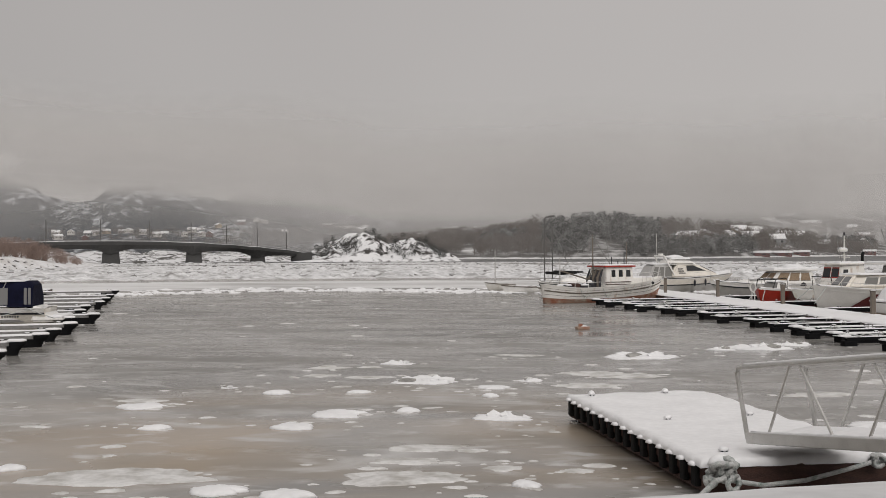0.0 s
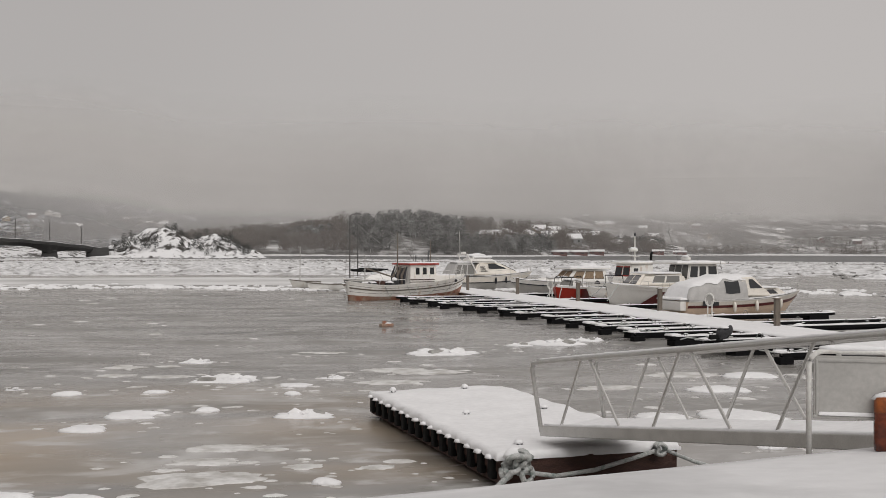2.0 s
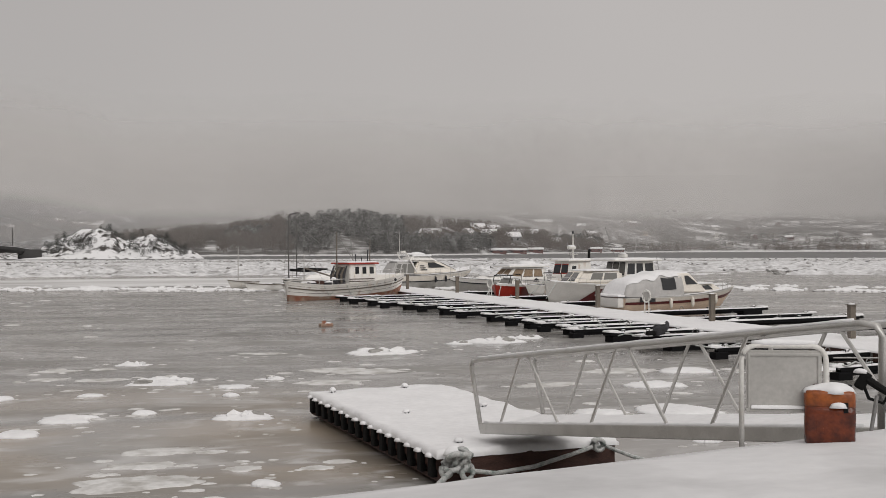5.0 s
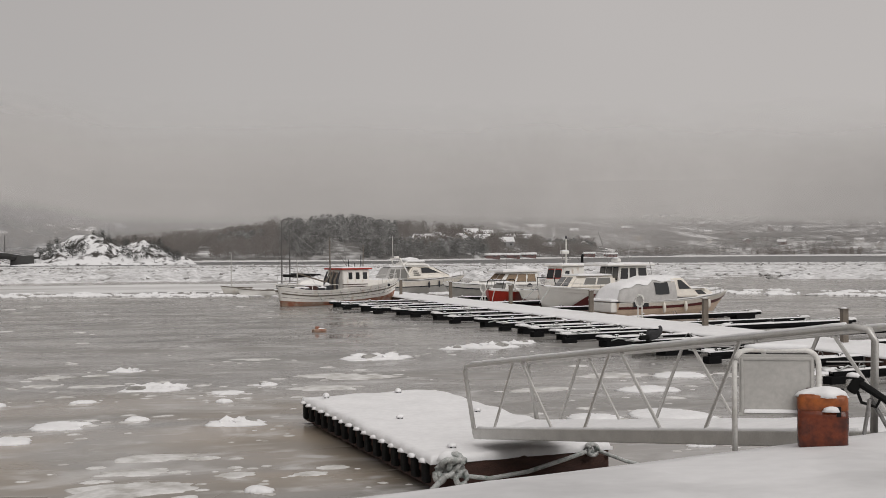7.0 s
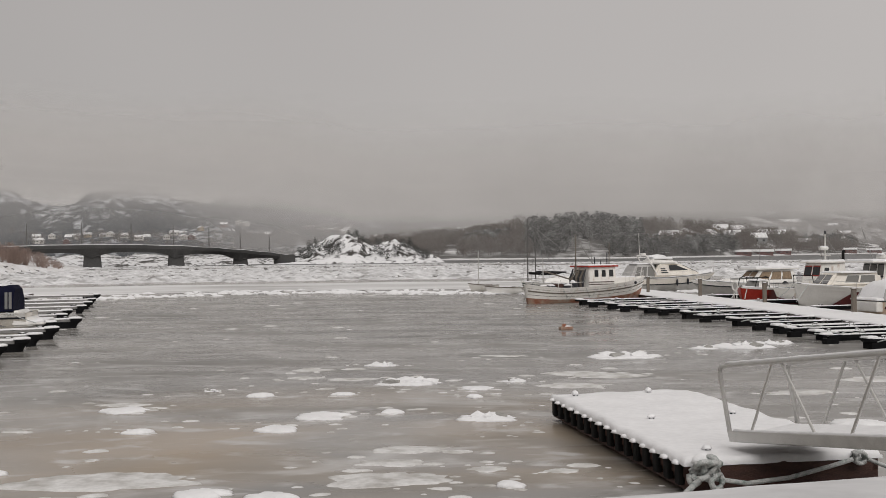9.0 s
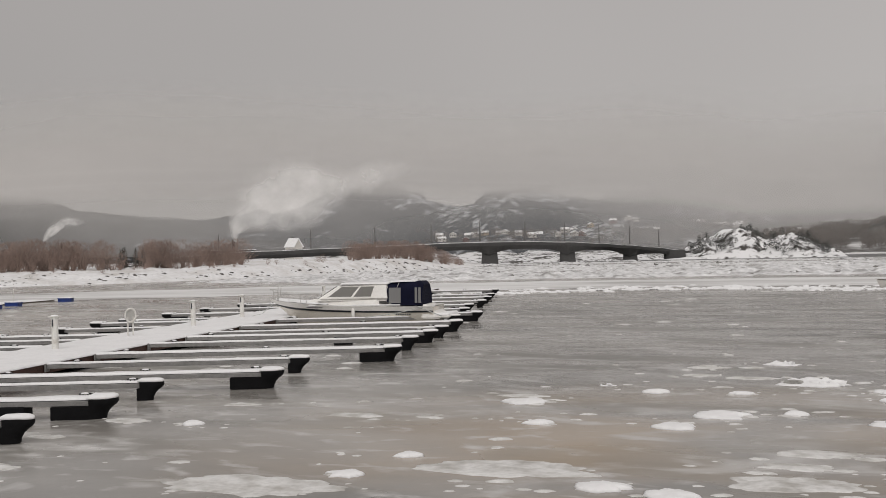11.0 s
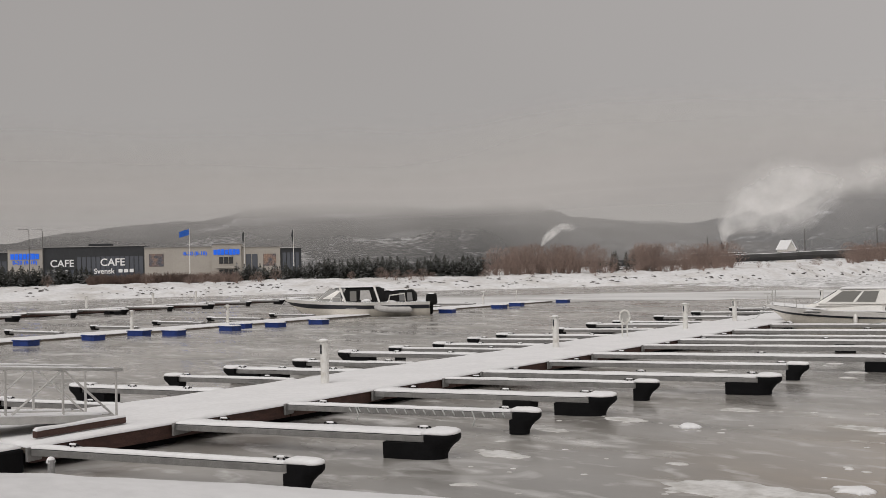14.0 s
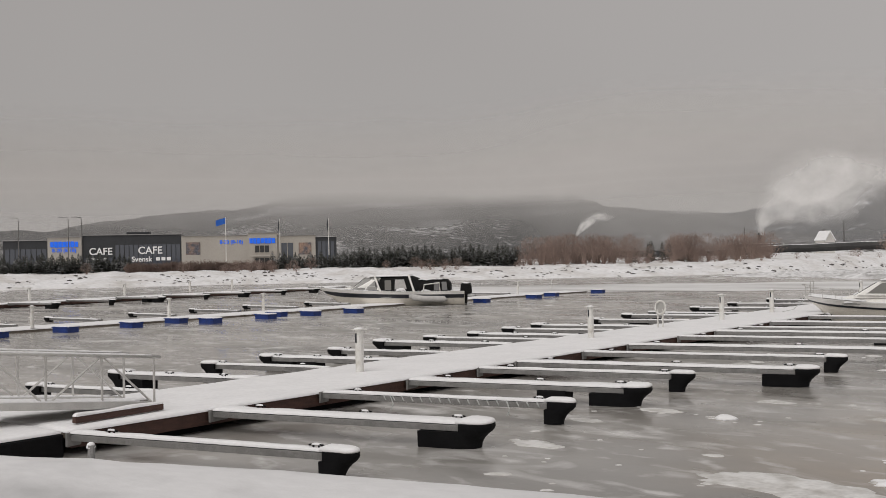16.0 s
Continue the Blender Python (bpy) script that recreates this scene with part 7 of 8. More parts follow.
def covered_motor():
    c = thing("covered_outboard", "tilted outboard motor wrapped in dark cloth under snow", "outboard motor", pose(15.6, 33.6, 0.4, 0, 0, 30))
    bm = B()
    bmesh.ops.create_icosphere(bm, subdivisions=3, radius=1.0)
    for v in bm.verts:
        q = v.co
        v.co = Vector((q.x * 0.34 + 0.1 * q.z, q.y * (0.2 + 0.05 * q.x), max(-0.18, q.z * 0.24) + 0.2 + 0.08 * q.x)) * (1 + 0.45 * noise.noise(q * 1.5 + Vector((3, 1, 2))))
    part("cover", bm, DARK_CLOTH, c, smooth=True)
    part("leg", box(B(), (-0.5, 0, 0.1), (0.5, 0.12, 0.16), 0.04, 0, 0.35), RUBBER, c)
    part("snow", mound(B(), 0.24, 0.15, 0.07, 5.2), SNOW, c, smooth=True).location = (0.05, 0, 0.38)


covered_motor()


# ---- bridge ----
ROAD_R = [(6.6, 452), (9.8, 411), (13.1, 378), (17.2, 357), (21, 350), (25.5, 354), (29, 368), (35, 400)]
ROAD_EL = [(6.6, 0.02), (7.2, 0.08), (8.5, 0.25), (10, 0.4), (11.4, 0.52), (13.1, 0.62), (15.4, 0.69), (17.2, 0.7), (18.9, 0.69), (22, 0.62), (25.5, 0.54), (29, 0.46), (35, 0.2)]
PIERS = (17.2, 13.07, 9.8)


def road_at(az):
    r = along(ROAD_R, az)
    return r, EYE + r * math.tan(radians(along(ROAD_EL, az)))


def bridge():
    b = thing("bridge", "low dark concrete road bridge on three piers across the icy river", "bridge", kind="structure")
    rings, rail_in, rail_out = [], [], []
    n = 150
    for i in range(n + 1):
        az = 6.7 + (34 - 6.7) * i / n
        r, top = road_at(az)
        near = min(abs(az - p) for p in PIERS)
        depth = 1.7 + (2.0 * max(0.0, 1 - near / 1.1) ** 1.6 if az < 20 else 0.0)
        cap = 0.9
        out = [(r - 5.2, top - cap), (r - 5.2, top - cap - 0.45), (r - 3.0, top - cap - depth), (r + 3.0, top - cap - depth), (r + 5.2, top - cap - 0.45), (r + 5.2, top - cap)]
        rings.append([polar(az, rr, z) for rr, z in out])
    part("girder", loft(B(), rings), CONCRETE, b)
    for off in (-5.15, 5.15):
        rr = [[polar(6.7 + 27.3 * i / n, road_at(6.7 + 27.3 * i / n)[0] + off + dx, road_at(6.7 + 27.3 * i / n)[1] + dz) for dx, dz in ((-0.12, -0.95), (-0.12, -0.25), (0.12, -0.25), (0.12, -0.95))] for i in range(n + 1)]
        part("parapet", loft(B(), rr), CONCRETE, b)
        part("handrail", tube(B(), [polar(6.7 + 27.3 * i / 90, road_at(6.7 + 27.3 * i / 90)[0] + off, road_at(6.7 + 27.3 * i / 90)[1] + 0.05) for i in range(91)], 0.07, 4), GALVANISED, b)
        part("parapet_snow", tube(B(), [polar(6.7 + 27.3 * i / 90, road_at(6.7 + 27.3 * i / 90)[0] + off, road_at(6.7 + 27.3 * i / 90)[1] - 0.22) for i in range(91)], 0.12, 4), SNOW, b)
    for p in PIERS:
        r, top = road_at(p)
        q = polar(p, r)
        pr = part("pier", box(B(), (0, 0, 0), (5.8, 6.0, top - 2.2), 0.3, taper=0.84), CONCRETE, b)
        pr.matrix_basis = Matrix.Translation((q.x, q.y, (top - 2.2) / 2 - 0.4)) @ Matrix.Rotation(radians(p), 4, "Z")
        cap_ = part("pier_cap", box(B(), (0, 0, 0), (4.9, 6.6, 0.5), 0.1), CONCRETE, b)
        cap_.matrix_basis = Matrix.Translation((q.x, q.y, top - 3.6)) @ Matrix.Rotation(radians(p), 4, "Z")
        sk = part("ice_collar", mound(B(), 4.5, 5.0, 0.6, p), SNOW, b, smooth=True)
        sk.location = (q.x, q.y, 0)
    q = polar(7.5, 440)
    ab = part("abutment", box(B(), (0, 0, 0), (9.0, 11.0, 5.6), 0.3, taper=0.9), CONCRETE, b)
    ab.matrix_basis = Matrix.Translation((q.x, q.y, 1.0)) @ Matrix.Rotation(radians(7.5), 4, "Z")
    return b


bridge()


def back_bank(az, k):
    r = along(ROAD_R, az) + 16 + k + 5 * noise.noise((az * 0.9, 1.0, 6.0))
    q = polar(az, r)
    fall = min(1.0, max(0.0, (az - 7.0) / 2.0))
    return r, (-0.3 + 4.6 * min(1.0, max(0.0, k / 110)) ** 0.9 + 1.3 * min(1.0, k / 12) * noise.fractal(q * 0.09, 0.8, 2.0, 5)) * fall - 0.2


polar_sheet("north_bank", BOULDERS, 6.6, 33, [0, 3, 6, 10, 14, 19, 25, 32, 40, 50, 62, 76, 92, 110, 160, 320], back_bank, 0.12, "snowy boulder bank behind the bridge", "river bank")


def street_lamp(m, h, group, label="tall grey street lamp with a short arm", thick=1.0):
    l = thing("street_lamp", label, "street lamp", m, group)
    part("pole", tube(B(), [(0, 0, 0), (0, 0, h * 0.96), (0.12, 0, h), (1.3, 0, h + 0.1)], [0.2 * thick, 0.14 * thick, 0.12 * thick, 0.09 * thick], 6), MAST_GREY, l)
    part("lamp_head", box(B(), (1.5, 0, h + 0.08), (0.8, 0.3, 0.14), 0.04), GALVANISED, l)
    return l


lamp = None
for az in (31.5, 26.7, 23.3, 20.3, 17.7, 15.3, 13.2, 11.4, 9.8, 8.3):
    r, top = road_at(az)
    q = polar(az, r - 4.9)
    m = pose(q.x, q.y, top - 0.95, 0, 0, az + 90)
    lamp = copy_thing(lamp, m) if lamp else street_lamp(m, 7.6, "lamps on the bridge")


# ---- trees ----
def spruce_mesh(seed, h=1.0, tiers=8, w=0.2):
    rnd = random.Random(seed)
    bm = B()
    for t in range(tiers):
        z = h * (0.1 + 0.86 * t / tiers)
        rad = h * w * (1 - t / (tiers + 0.6)) * rnd.uniform(0.8, 1.15)
        n = 9 - t // 2
        for k in range(n):
            a = 2 * math.pi * (k + rnd.random() * 0.8) / n
            d = Vector((math.cos(a), math.sin(a), 0))
            s_ = Vector((-d.y, d.x, 0)) * rad * rnd.uniform(0.22, 0.4)
            L = rad * rnd.uniform(0.7, 1.25)
            root = Vector((0, 0, z + h * 0.06))
            tip = d * L + Vector((0, 0, z - h * rnd.uniform(0.0, 0.06)))
            mid = d * L * 0.55 + Vector((0, 0, z + h * 0.035))
            vs = [bm.verts.new(p) for p in (root, mid + s_, tip, mid - s_)]
            bm.faces.new(vs[:3])
            bm.faces.new((vs[0], vs[2], vs[3]))
    v = [bm.verts.new(p) for p in ((0.012 * h, 0, h * 0.8), (-0.012 * h, 0.01 * h, h * 0.8), (0, -0.012 * h, h * 0.8), (0, 0, h))]
    for f in ((0, 1, 3), (1, 2, 3), (2, 0, 3)):
        bm.faces.new([v[i] for i in f])
    return bm


def twig(bm, p, d, L, r, depth, rnd):
    q = p + d * L
    u = d.orthogonal().normalized() * r
    w = d.cross(u).normalized() * r
    a = [bm.verts.new(p + o) for o in (u, -0.5 * u + 0.87 * w, -0.5 * u - 0.87 * w)]
    e = bm.verts.new(q)
    for i in range(3):
        bm.faces.new((a[i], a[(i + 1) % 3], e))
    if depth:
        for k in range(rnd.choice((3, 4)) if depth > 1 else 3):
            f = rnd.uniform(0.3, 0.95)
            nd = (d + Vector((rnd.uniform(-1, 1), rnd.uniform(-1, 1), rnd.uniform(-0.1, 0.7))) * 0.75).normalized()
            twig(bm, p + d * L * f, nd, L * rnd.uniform(0.35, 0.6), r * 0.55, depth - 1, rnd)


def bush_mesh(seed, h=1.0, stems=13, spread=0.5, thick=0.012):
    rnd = random.Random(seed)
    bm = B()
    for i in range(stems):
        a = rnd.uniform(0, 2 * math.pi)
        lean = rnd.uniform(0.05, spread)
        d = Vector((math.cos(a) * lean, math.sin(a) * lean, 1)).normalized()
        p = Vector((rnd.gauss(0, 0.1), rnd.gauss(0, 0.1), -0.02)) * h
        twig(bm, p, d, h * rnd.uniform(0.6, 0.95), thick * h, 2, rnd)
    return bm


def birch_mesh(seed, h=1.0):
    """A leafless tree: a thin trunk, a few limbs and a soft crown of many fine twigs."""
    rnd = random.Random(seed)
    bm = B()
    twig(bm, Vector((0, 0, -0.02)), Vector((rnd.uniform(-0.05, 0.05), rnd.uniform(-0.05, 0.05), 1)).normalized(), h * 0.9, 0.014 * h, 0, rnd)
    wide = rnd.uniform(0.24, 0.36)
    for k in range(6):
        z, a = h * rnd.uniform(0.2, 0.6), rnd.uniform(0, 2 * math.pi)
        twig(bm, Vector((0, 0, z)), Vector((math.cos(a) * 0.6, math.sin(a) * 0.6, 1)).normalized(), h * 0.36, 0.009 * h, 0, rnd)
    for k in range(120):
        t, a = rnd.random(), rnd.uniform(0, 2 * math.pi)
        rad = h * wide * math.sin(math.pi * min(1.0, 0.12 + 0.88 * t)) ** 0.6 * rnd.uniform(0.15, 1.0) ** 0.6
        c = Vector((rad * math.cos(a), rad * math.sin(a), h * (0.16 + 0.82 * t)))
        d = Vector((math.cos(a) * rnd.uniform(0.1, 1.0), math.sin(a) * rnd.uniform(0.1, 1.0), rnd.uniform(0.3, 1.0))).normalized() * h * rnd.uniform(0.06, 0.13)
        e = d.cross(Vector((rnd.uniform(-1, 1), rnd.uniform(-1, 1), rnd.uniform(-1, 1)))).normalized() * h * 0.014
        bm.faces.new([bm.verts.new(p) for p in (c - e, c + e, c + d)])
    return bm


def willow_mesh(seed, h=1.0, n=330):
    """A frosted willow: many thin stems fanning out into a dense rounded haze of twigs."""
    rnd = random.Random(seed)
    bm = B()
    for k in range(16):
        a, lean = rnd.uniform(0, 2 * math.pi), rnd.uniform(0.1, 0.7)
        twig(bm, Vector((rnd.gauss(0, 0.06), rnd.gauss(0, 0.06), -0.02)) * h, Vector((math.cos(a) * lean, math.sin(a) * lean, 1)).normalized(), h * rnd.uniform(0.55, 0.9), 0.01 * h, 0, rnd)
    for k in range(n):
        t, a = rnd.random() ** 0.8, rnd.uniform(0, 2 * math.pi)
        rad = h * (0.12 + 0.44 * math.sin(math.pi * min(1.0, 0.1 + 0.86 * t)) ** 0.8) * rnd.random() ** 0.5
        c = Vector((rad * math.cos(a), rad * math.sin(a), h * (0.08 + 0.84 * t) * (1 - 0.22 * (rad / (0.56 * h)) ** 2)))
        d = Vector((math.cos(a) * rnd.uniform(-0.2, 0.9), math.sin(a) * rnd.uniform(-0.2, 0.9), rnd.uniform(0.25, 1.0))).normalized() * h * rnd.uniform(0.08, 0.18)
        e = d.cross(Vector((rnd.uniform(-1, 1), rnd.uniform(-1, 1), rnd.uniform(-1, 1)))).normalized() * h * 0.0075
        bm.faces.new([bm.verts.new(p) for p in (c - e, c + e, c + d)])
    return bm


def arrays(bm):
    bm.verts.index_update()
    v = np.array([p.co[:] for p in bm.verts])
    f = [[q.index for q in g.verts] for g in bm.faces]
    bm.free()
    return v, f


def scatter(name, variants, places, mat, label, category):
    """One object of many plants: places are (x, y, z, height, width factor, variant)."""
    verts, faces, base = [], [], 0
    rnd = random.Random(len(places))
    for x, y, z, h, wf, k in places:
        v, f = variants[k % len(variants)]
        a = rnd.uniform(0, 6.28)
        c, s_ = math.cos(a), math.sin(a)
        w = v * h
        q = np.stack([(w[:, 0] * c - w[:, 1] * s_) * wf + x, (w[:, 0] * s_ + w[:, 1] * c) * wf + y, w[:, 2] + z], 1)
        verts.append(q)
        faces += [[i + base for i in g] for g in f]
        base += len(v)
    me = bpy.data.meshes.new(name)
    me.from_pydata(np.concatenate(verts).tolist(), [], faces)
    me.materials.append(mat)
    return tagged(new(name, me), label, category, kind="stuff")


SPRUCES = [arrays(spruce_mesh(i, 1.0, 7, 0.24)) for i in range(5)]


def pine_mesh(seed, h=1.0, n=60, wide=0.3):
    """A round-headed pine: a leaning trunk and a crown of many small clumps with gaps."""
    rnd = random.Random(seed)
    bm = B()
    twig(bm, Vector((0, 0, -0.02)), Vector((rnd.uniform(-0.08, 0.08), rnd.uniform(-0.08, 0.08), 1)).normalized(), h * 0.9, 0.022 * h, 0, rnd)
    for k in range(n):
        t = rnd.random()
        z = h * (0.3 + 0.68 * t)
        rad = h * wide * math.sin(math.pi * min(1.0, 0.18 + 0.82 * t)) ** 0.7 * rnd.uniform(0.3, 1.0)
        a = rnd.uniform(0, 2 * math.pi)
        c = Vector((rad * math.cos(a), rad * math.sin(a), z))
        u = Vector((rnd.uniform(-1, 1), rnd.uniform(-1, 1), rnd.uniform(-0.4, 0.4))).normalized() * h * rnd.uniform(0.03, 0.065)
        w = Vector((rnd.uniform(-1, 1), rnd.uniform(-1, 1), rnd.uniform(-0.5, 0.9))).normalized() * h * rnd.uniform(0.025, 0.055)
        vs = [bm.verts.new(p) for p in (c - u, c + w, c + u, c - w * 0.7)]
        bm.faces.new(vs[:3])
        bm.faces.new((vs[0], vs[2], vs[3]))
    return bm


PINES = [arrays(pine_mesh(20 + i, 1.0, 120, 0.25 + 0.03 * i)) for i in range(5)]
BUSHES = [arrays(bush_mesh(i, 1.0, 13, 0.55, 0.019)) for i in range(4)]
BIRCHES = [arrays(birch_mesh(40 + i)) for i in range(6)]
FAR_NEEDLES = material("far_pine_needles", (0.05, 0.053, 0.047), 0.9, vary=0.25, scale=0.12, fine=0.9, bump=0, second=(0.32, 0.32, 0.32), amount=0.4, island=0.4)
FAR_TWIGS = material("far_bare_crowns", (0.125, 0.105, 0.092), 0.95, vary=0.25, scale=0.05, fine=0.4, bump=0, second=(0.2, 0.185, 0.175), amount=0.4, island=0.3)

rnd = random.Random(11)
conifers, leafless = [], []


def on_clearing(az, r):
    """The open snowy glades on the hill across the river."""
    k = (r - 560) / 200
    return ((az + 8.6) / 1.1) ** 2 + ((k - 0.12) / 0.2) ** 2 < 1 or ((az + 6.7) / 0.4) ** 2 + ((k - 0.78) / 0.16) ** 2 < 1


for i in range(3400):
    az, k = rnd.uniform(-22, 4.5), rnd.random() ** 1.2
    r = 566 + 190 * k
    z = wooded_h(az, r)[1]
    q = far(az, r)
    if on_clearing(az, r) or noise.noise((az * 0.42 + 3.0, r * 0.012, 5.0)) > (0.36 if az > -12 else 0.12):
        continue
    if noise.noise((az * 0.3, r * 0.01, 9.0)) > (-0.32 if -11.5 < az < -5.2 else 0.22):
        conifers.append((q.x, q.y, z - 0.3, rnd.uniform(6, 10.5), 1.2, i))
    else:
        leafless.append((q.x, q.y, z - 0.3, rnd.uniform(6, 11), 1.1, i))
for i in range(3000):
    az, r = rnd.uniform(-46, 4), 790 + 630 * rnd.random() ** 1.5
    if noise.noise((az * 0.35, r * 0.011, 8.0)) < -0.12:
        continue
    q = far(az, r)
    (conifers if rnd.random() < 0.25 else leafless).append((q.x, q.y, slope_h(az, r)[1] - 0.5, rnd.uniform(7, 14), 1.3, i))
for i in range(520):
    az = rnd.uniform(-46, -16)
    if noise.noise((az * 0.6, 1.0, 3.0)) < -0.1:
        continue
    q = far(az, 566 + rnd.uniform(0, 60))
    leafless.append((q.x, q.y, 0.8, rnd.uniform(4, 9), 1.3, i))
for i in range(260):
    az = 21 - 17 * rnd.random() ** 0.8
    r = 1500 + rnd.uniform(20, 200)
    q = polar(az, r)
    leafless.append((q.x, q.y, north_h(az, r)[1] - 0.5, rnd.uniform(7, 13), 1.5, i))
scatter("hill_conifers", PINES + SPRUCES[:1], conifers, FAR_NEEDLES, "snow-dusted pines and spruces on the far hill", "trees")
scatter("hill_birches", BIRCHES, leafless, FAR_TWIGS, "bare grey-brown trees along the far shore", "trees")
scrub = []
for i in range(330):
    az, r = rnd.uniform(-0.2, 6.8), rnd.uniform(428, 474)
    if noise.noise((az * 0.9, r * 0.05, 4.0)) < 0.0:
        continue
    q = polar(az, r)
    scrub.append((q.x, q.y, islet_h(az, r)[1] - 0.2, rnd.uniform(1.4, 4.0), 1.3, i))
scatter("islet_pines", PINES, scrub, NEEDLES, "small wind-bent pines on the islet", "trees")


def bank_at(az, k):
    r, z = west_height(az, k)
    q = polar(az, r)
    return q.x, q.y, z


def planted(name, meshes, mats, label, category, group):
    """The first of a kind of plant, at unit height, for copying."""
    p = thing(name, label, category, Matrix(), group)
    for nm, (v, f), mat in meshes:
        me = bpy.data.meshes.new(nm)
        me.from_pydata(v.tolist(), [], f)
        me.materials.append(mat)
        ob = new(nm, me)
        ob.parent = p
    return p


trunk = B()
tube(trunk, [(0, 0, -0.05), (0, 0, 0.3), (0, 0, 0.9)], [0.03, 0.02, 0.004], 6)
TRUNK = arrays(trunk)
kinds = [planted("spruce", [("trunk", TRUNK, BARK), ("crown", arrays(spruce_mesh(300 + i, 1.0, 11, 0.3)), NEEDLES)], None, "small snow-dusted spruce on the river bank", "tree", "spruces along the bank") for i in range(4)]
shrubs = [planted("shrub", [("branchwork", arrays(willow_mesh(70 + i)), FROST_TWIGS)], None, "bare reddish-brown willow shrub dusted with frost", "shrub", "willow shrubs on the bank") for i in range(4)]
used = set()


def put(proto, x, y, z, h, wf, a):
    m = Matrix.Translation((x, y, z)) @ Matrix.Rotation(a, 4, "Z") @ Matrix.Diagonal((h * wf, h * wf, h, 1))
    if proto.name in used:
        copy_thing(proto, m).matrix_basis = m
    else:
        used.add(proto.name)
        proto.matrix_basis = m


for i in range(290):
    az = 43.2 + 26.5 * (i + rnd.random() * 0.8) / 290
    if 56.3 < az < 63.4:
        continue
    x, y, z = bank_at(az, 19 + rnd.uniform(0, 9))
    put(kinds[i % 4], x, y, z - 0.1, rnd.uniform(2.2, 4.2) * (0.85 if az > 53 else 1.0), rnd.uniform(1.1, 1.5), rnd.uniform(0, 6))
for i in range(8):
    x, y, z = bank_at(rnd.uniform(35.2, 37.4), 22)
    put(kinds[i % 4], x, y, z - 0.1, rnd.uniform(3, 4.2), 1.0, i)
for i in range(125):
    az = rnd.uniform(30.2, 42.8)
    if 35.4 < az < 37.2 and rnd.random() < 0.75:
        continue
    x, y, z = bank_at(az, rnd.uniform(17, 30))
    put(shrubs[i % 4], x, y, z - 0.1, rnd.uniform(2.6, 5.8), rnd.uniform(0.75, 1.1), rnd.uniform(0, 6))
for i in range(80):
    az = rnd.uniform(18.6, 24.8)
    x, y, z = bank_at(az, rnd.uniform(20, 34))
    put(shrubs[i % 4], x, y, z - 0.1, rnd.uniform(3.4, 5.4) * min(1.0, (az - 17.8) / 2.5), rnd.uniform(0.8, 1.1), rnd.uniform(0, 6))
for i in range(46):
    az = rnd.uniform(20, 68)
    x, y, z = bank_at(az, rnd.uniform(9, 16))
    put(shrubs[i % 4], x, y, z - 0.1, rnd.uniform(0.8, 2.2), rnd.uniform(0.9, 1.3), rnd.uniform(0, 6))


# stones that show through the snow of the bank
def bank_stones():
    bm = B()
    rr = random.Random(21)
    for i in range(900):
        az, k = rr.uniform(18, 70), rr.uniform(0.3, 10)
        if noise.noise((az * 0.5, k * 0.2, 3.0)) < -0.05:
            continue
        x, y, z = bank_at(az, k)
        s_ = 0.1 + 0.32 * rr.random() ** 2
        made = bmesh.ops.create_icosphere(bm, subdivisions=1, radius=1.0)["verts"]
        for v in made:
            q = 1 + 0.5 * noise.noise(v.co + Vector((i, 0, 0)))
            v.co = Vector((x + v.co.x * s_ * 1.3 * q, y + v.co.y * s_ * q, z + v.co.z * s_ * 0.5 * q - 0.04))
    tagged(part("bank_stones", bm, ROCK, None), "dark stones showing through the snow of the bank", "stones", kind="stuff")


bank_stones()


# ---- buildings ----
STUCCO = material("beige_cladding", (0.4, 0.37, 0.33), 0.7, vary=0.06, scale=0.3, fine=3, bump=0.02)
DARK_CLAD = material("dark_cladding", (0.028, 0.03, 0.034), 0.6, vary=0.15, scale=0.4, fine=3, bump=0.02)
STORE_GLASS = glass_material("store_glass", (0.075, 0.083, 0.1), 0.05)
SIGN_WHITE = material("white_letters", (0.8, 0.8, 0.8), 0.5, vary=0.02)
SIGN_BLUE = material("blue_sign_shapes", (0.01, 0.12, 0.75), 0.4, vary=0.05)
b_ = SIGN_BLUE.node_tree.nodes["Principled BSDF"]
b_.inputs["Emission Color"].default_value, b_.inputs["Emission Strength"].default_value = (0.02, 0.2, 1.0, 1), 0.22
POSTER = material("window_poster", (0.3, 0.2, 0.15), 0.5, vary=0.5, scale=0.8, fine=4, second=(0.1, 0.1, 0.12), amount=0.5)
FLAG_BLUE = material("blue_flag_cloth", (0.02, 0.12, 0.5), 0.8, vary=0.1)


def lettering(text, size, parent, loc, mat):
    """Raised letters on a facade, facing local -y."""
    cu = bpy.data.curves.new("letters", "FONT")
    cu.body, cu.size, cu.extrude, cu.offset = text, size, 0.03, 0.016 * size
    ob = bpy.data.objects.new("letters", cu)
    scene.collection.objects.link(ob)
    me = bpy.data.meshes.new_from_object(ob.evaluated_get(bpy.context.evaluated_depsgraph_get()))
    bpy.data.objects.remove(ob)
    me.materials.clear()
    me.materials.append(mat)
    o = new("lettering", me)
    o.parent = parent
    o.matrix_basis = Matrix.Translation(loc) @ Matrix.Rotation(radians(90), 4, "X")
    return o


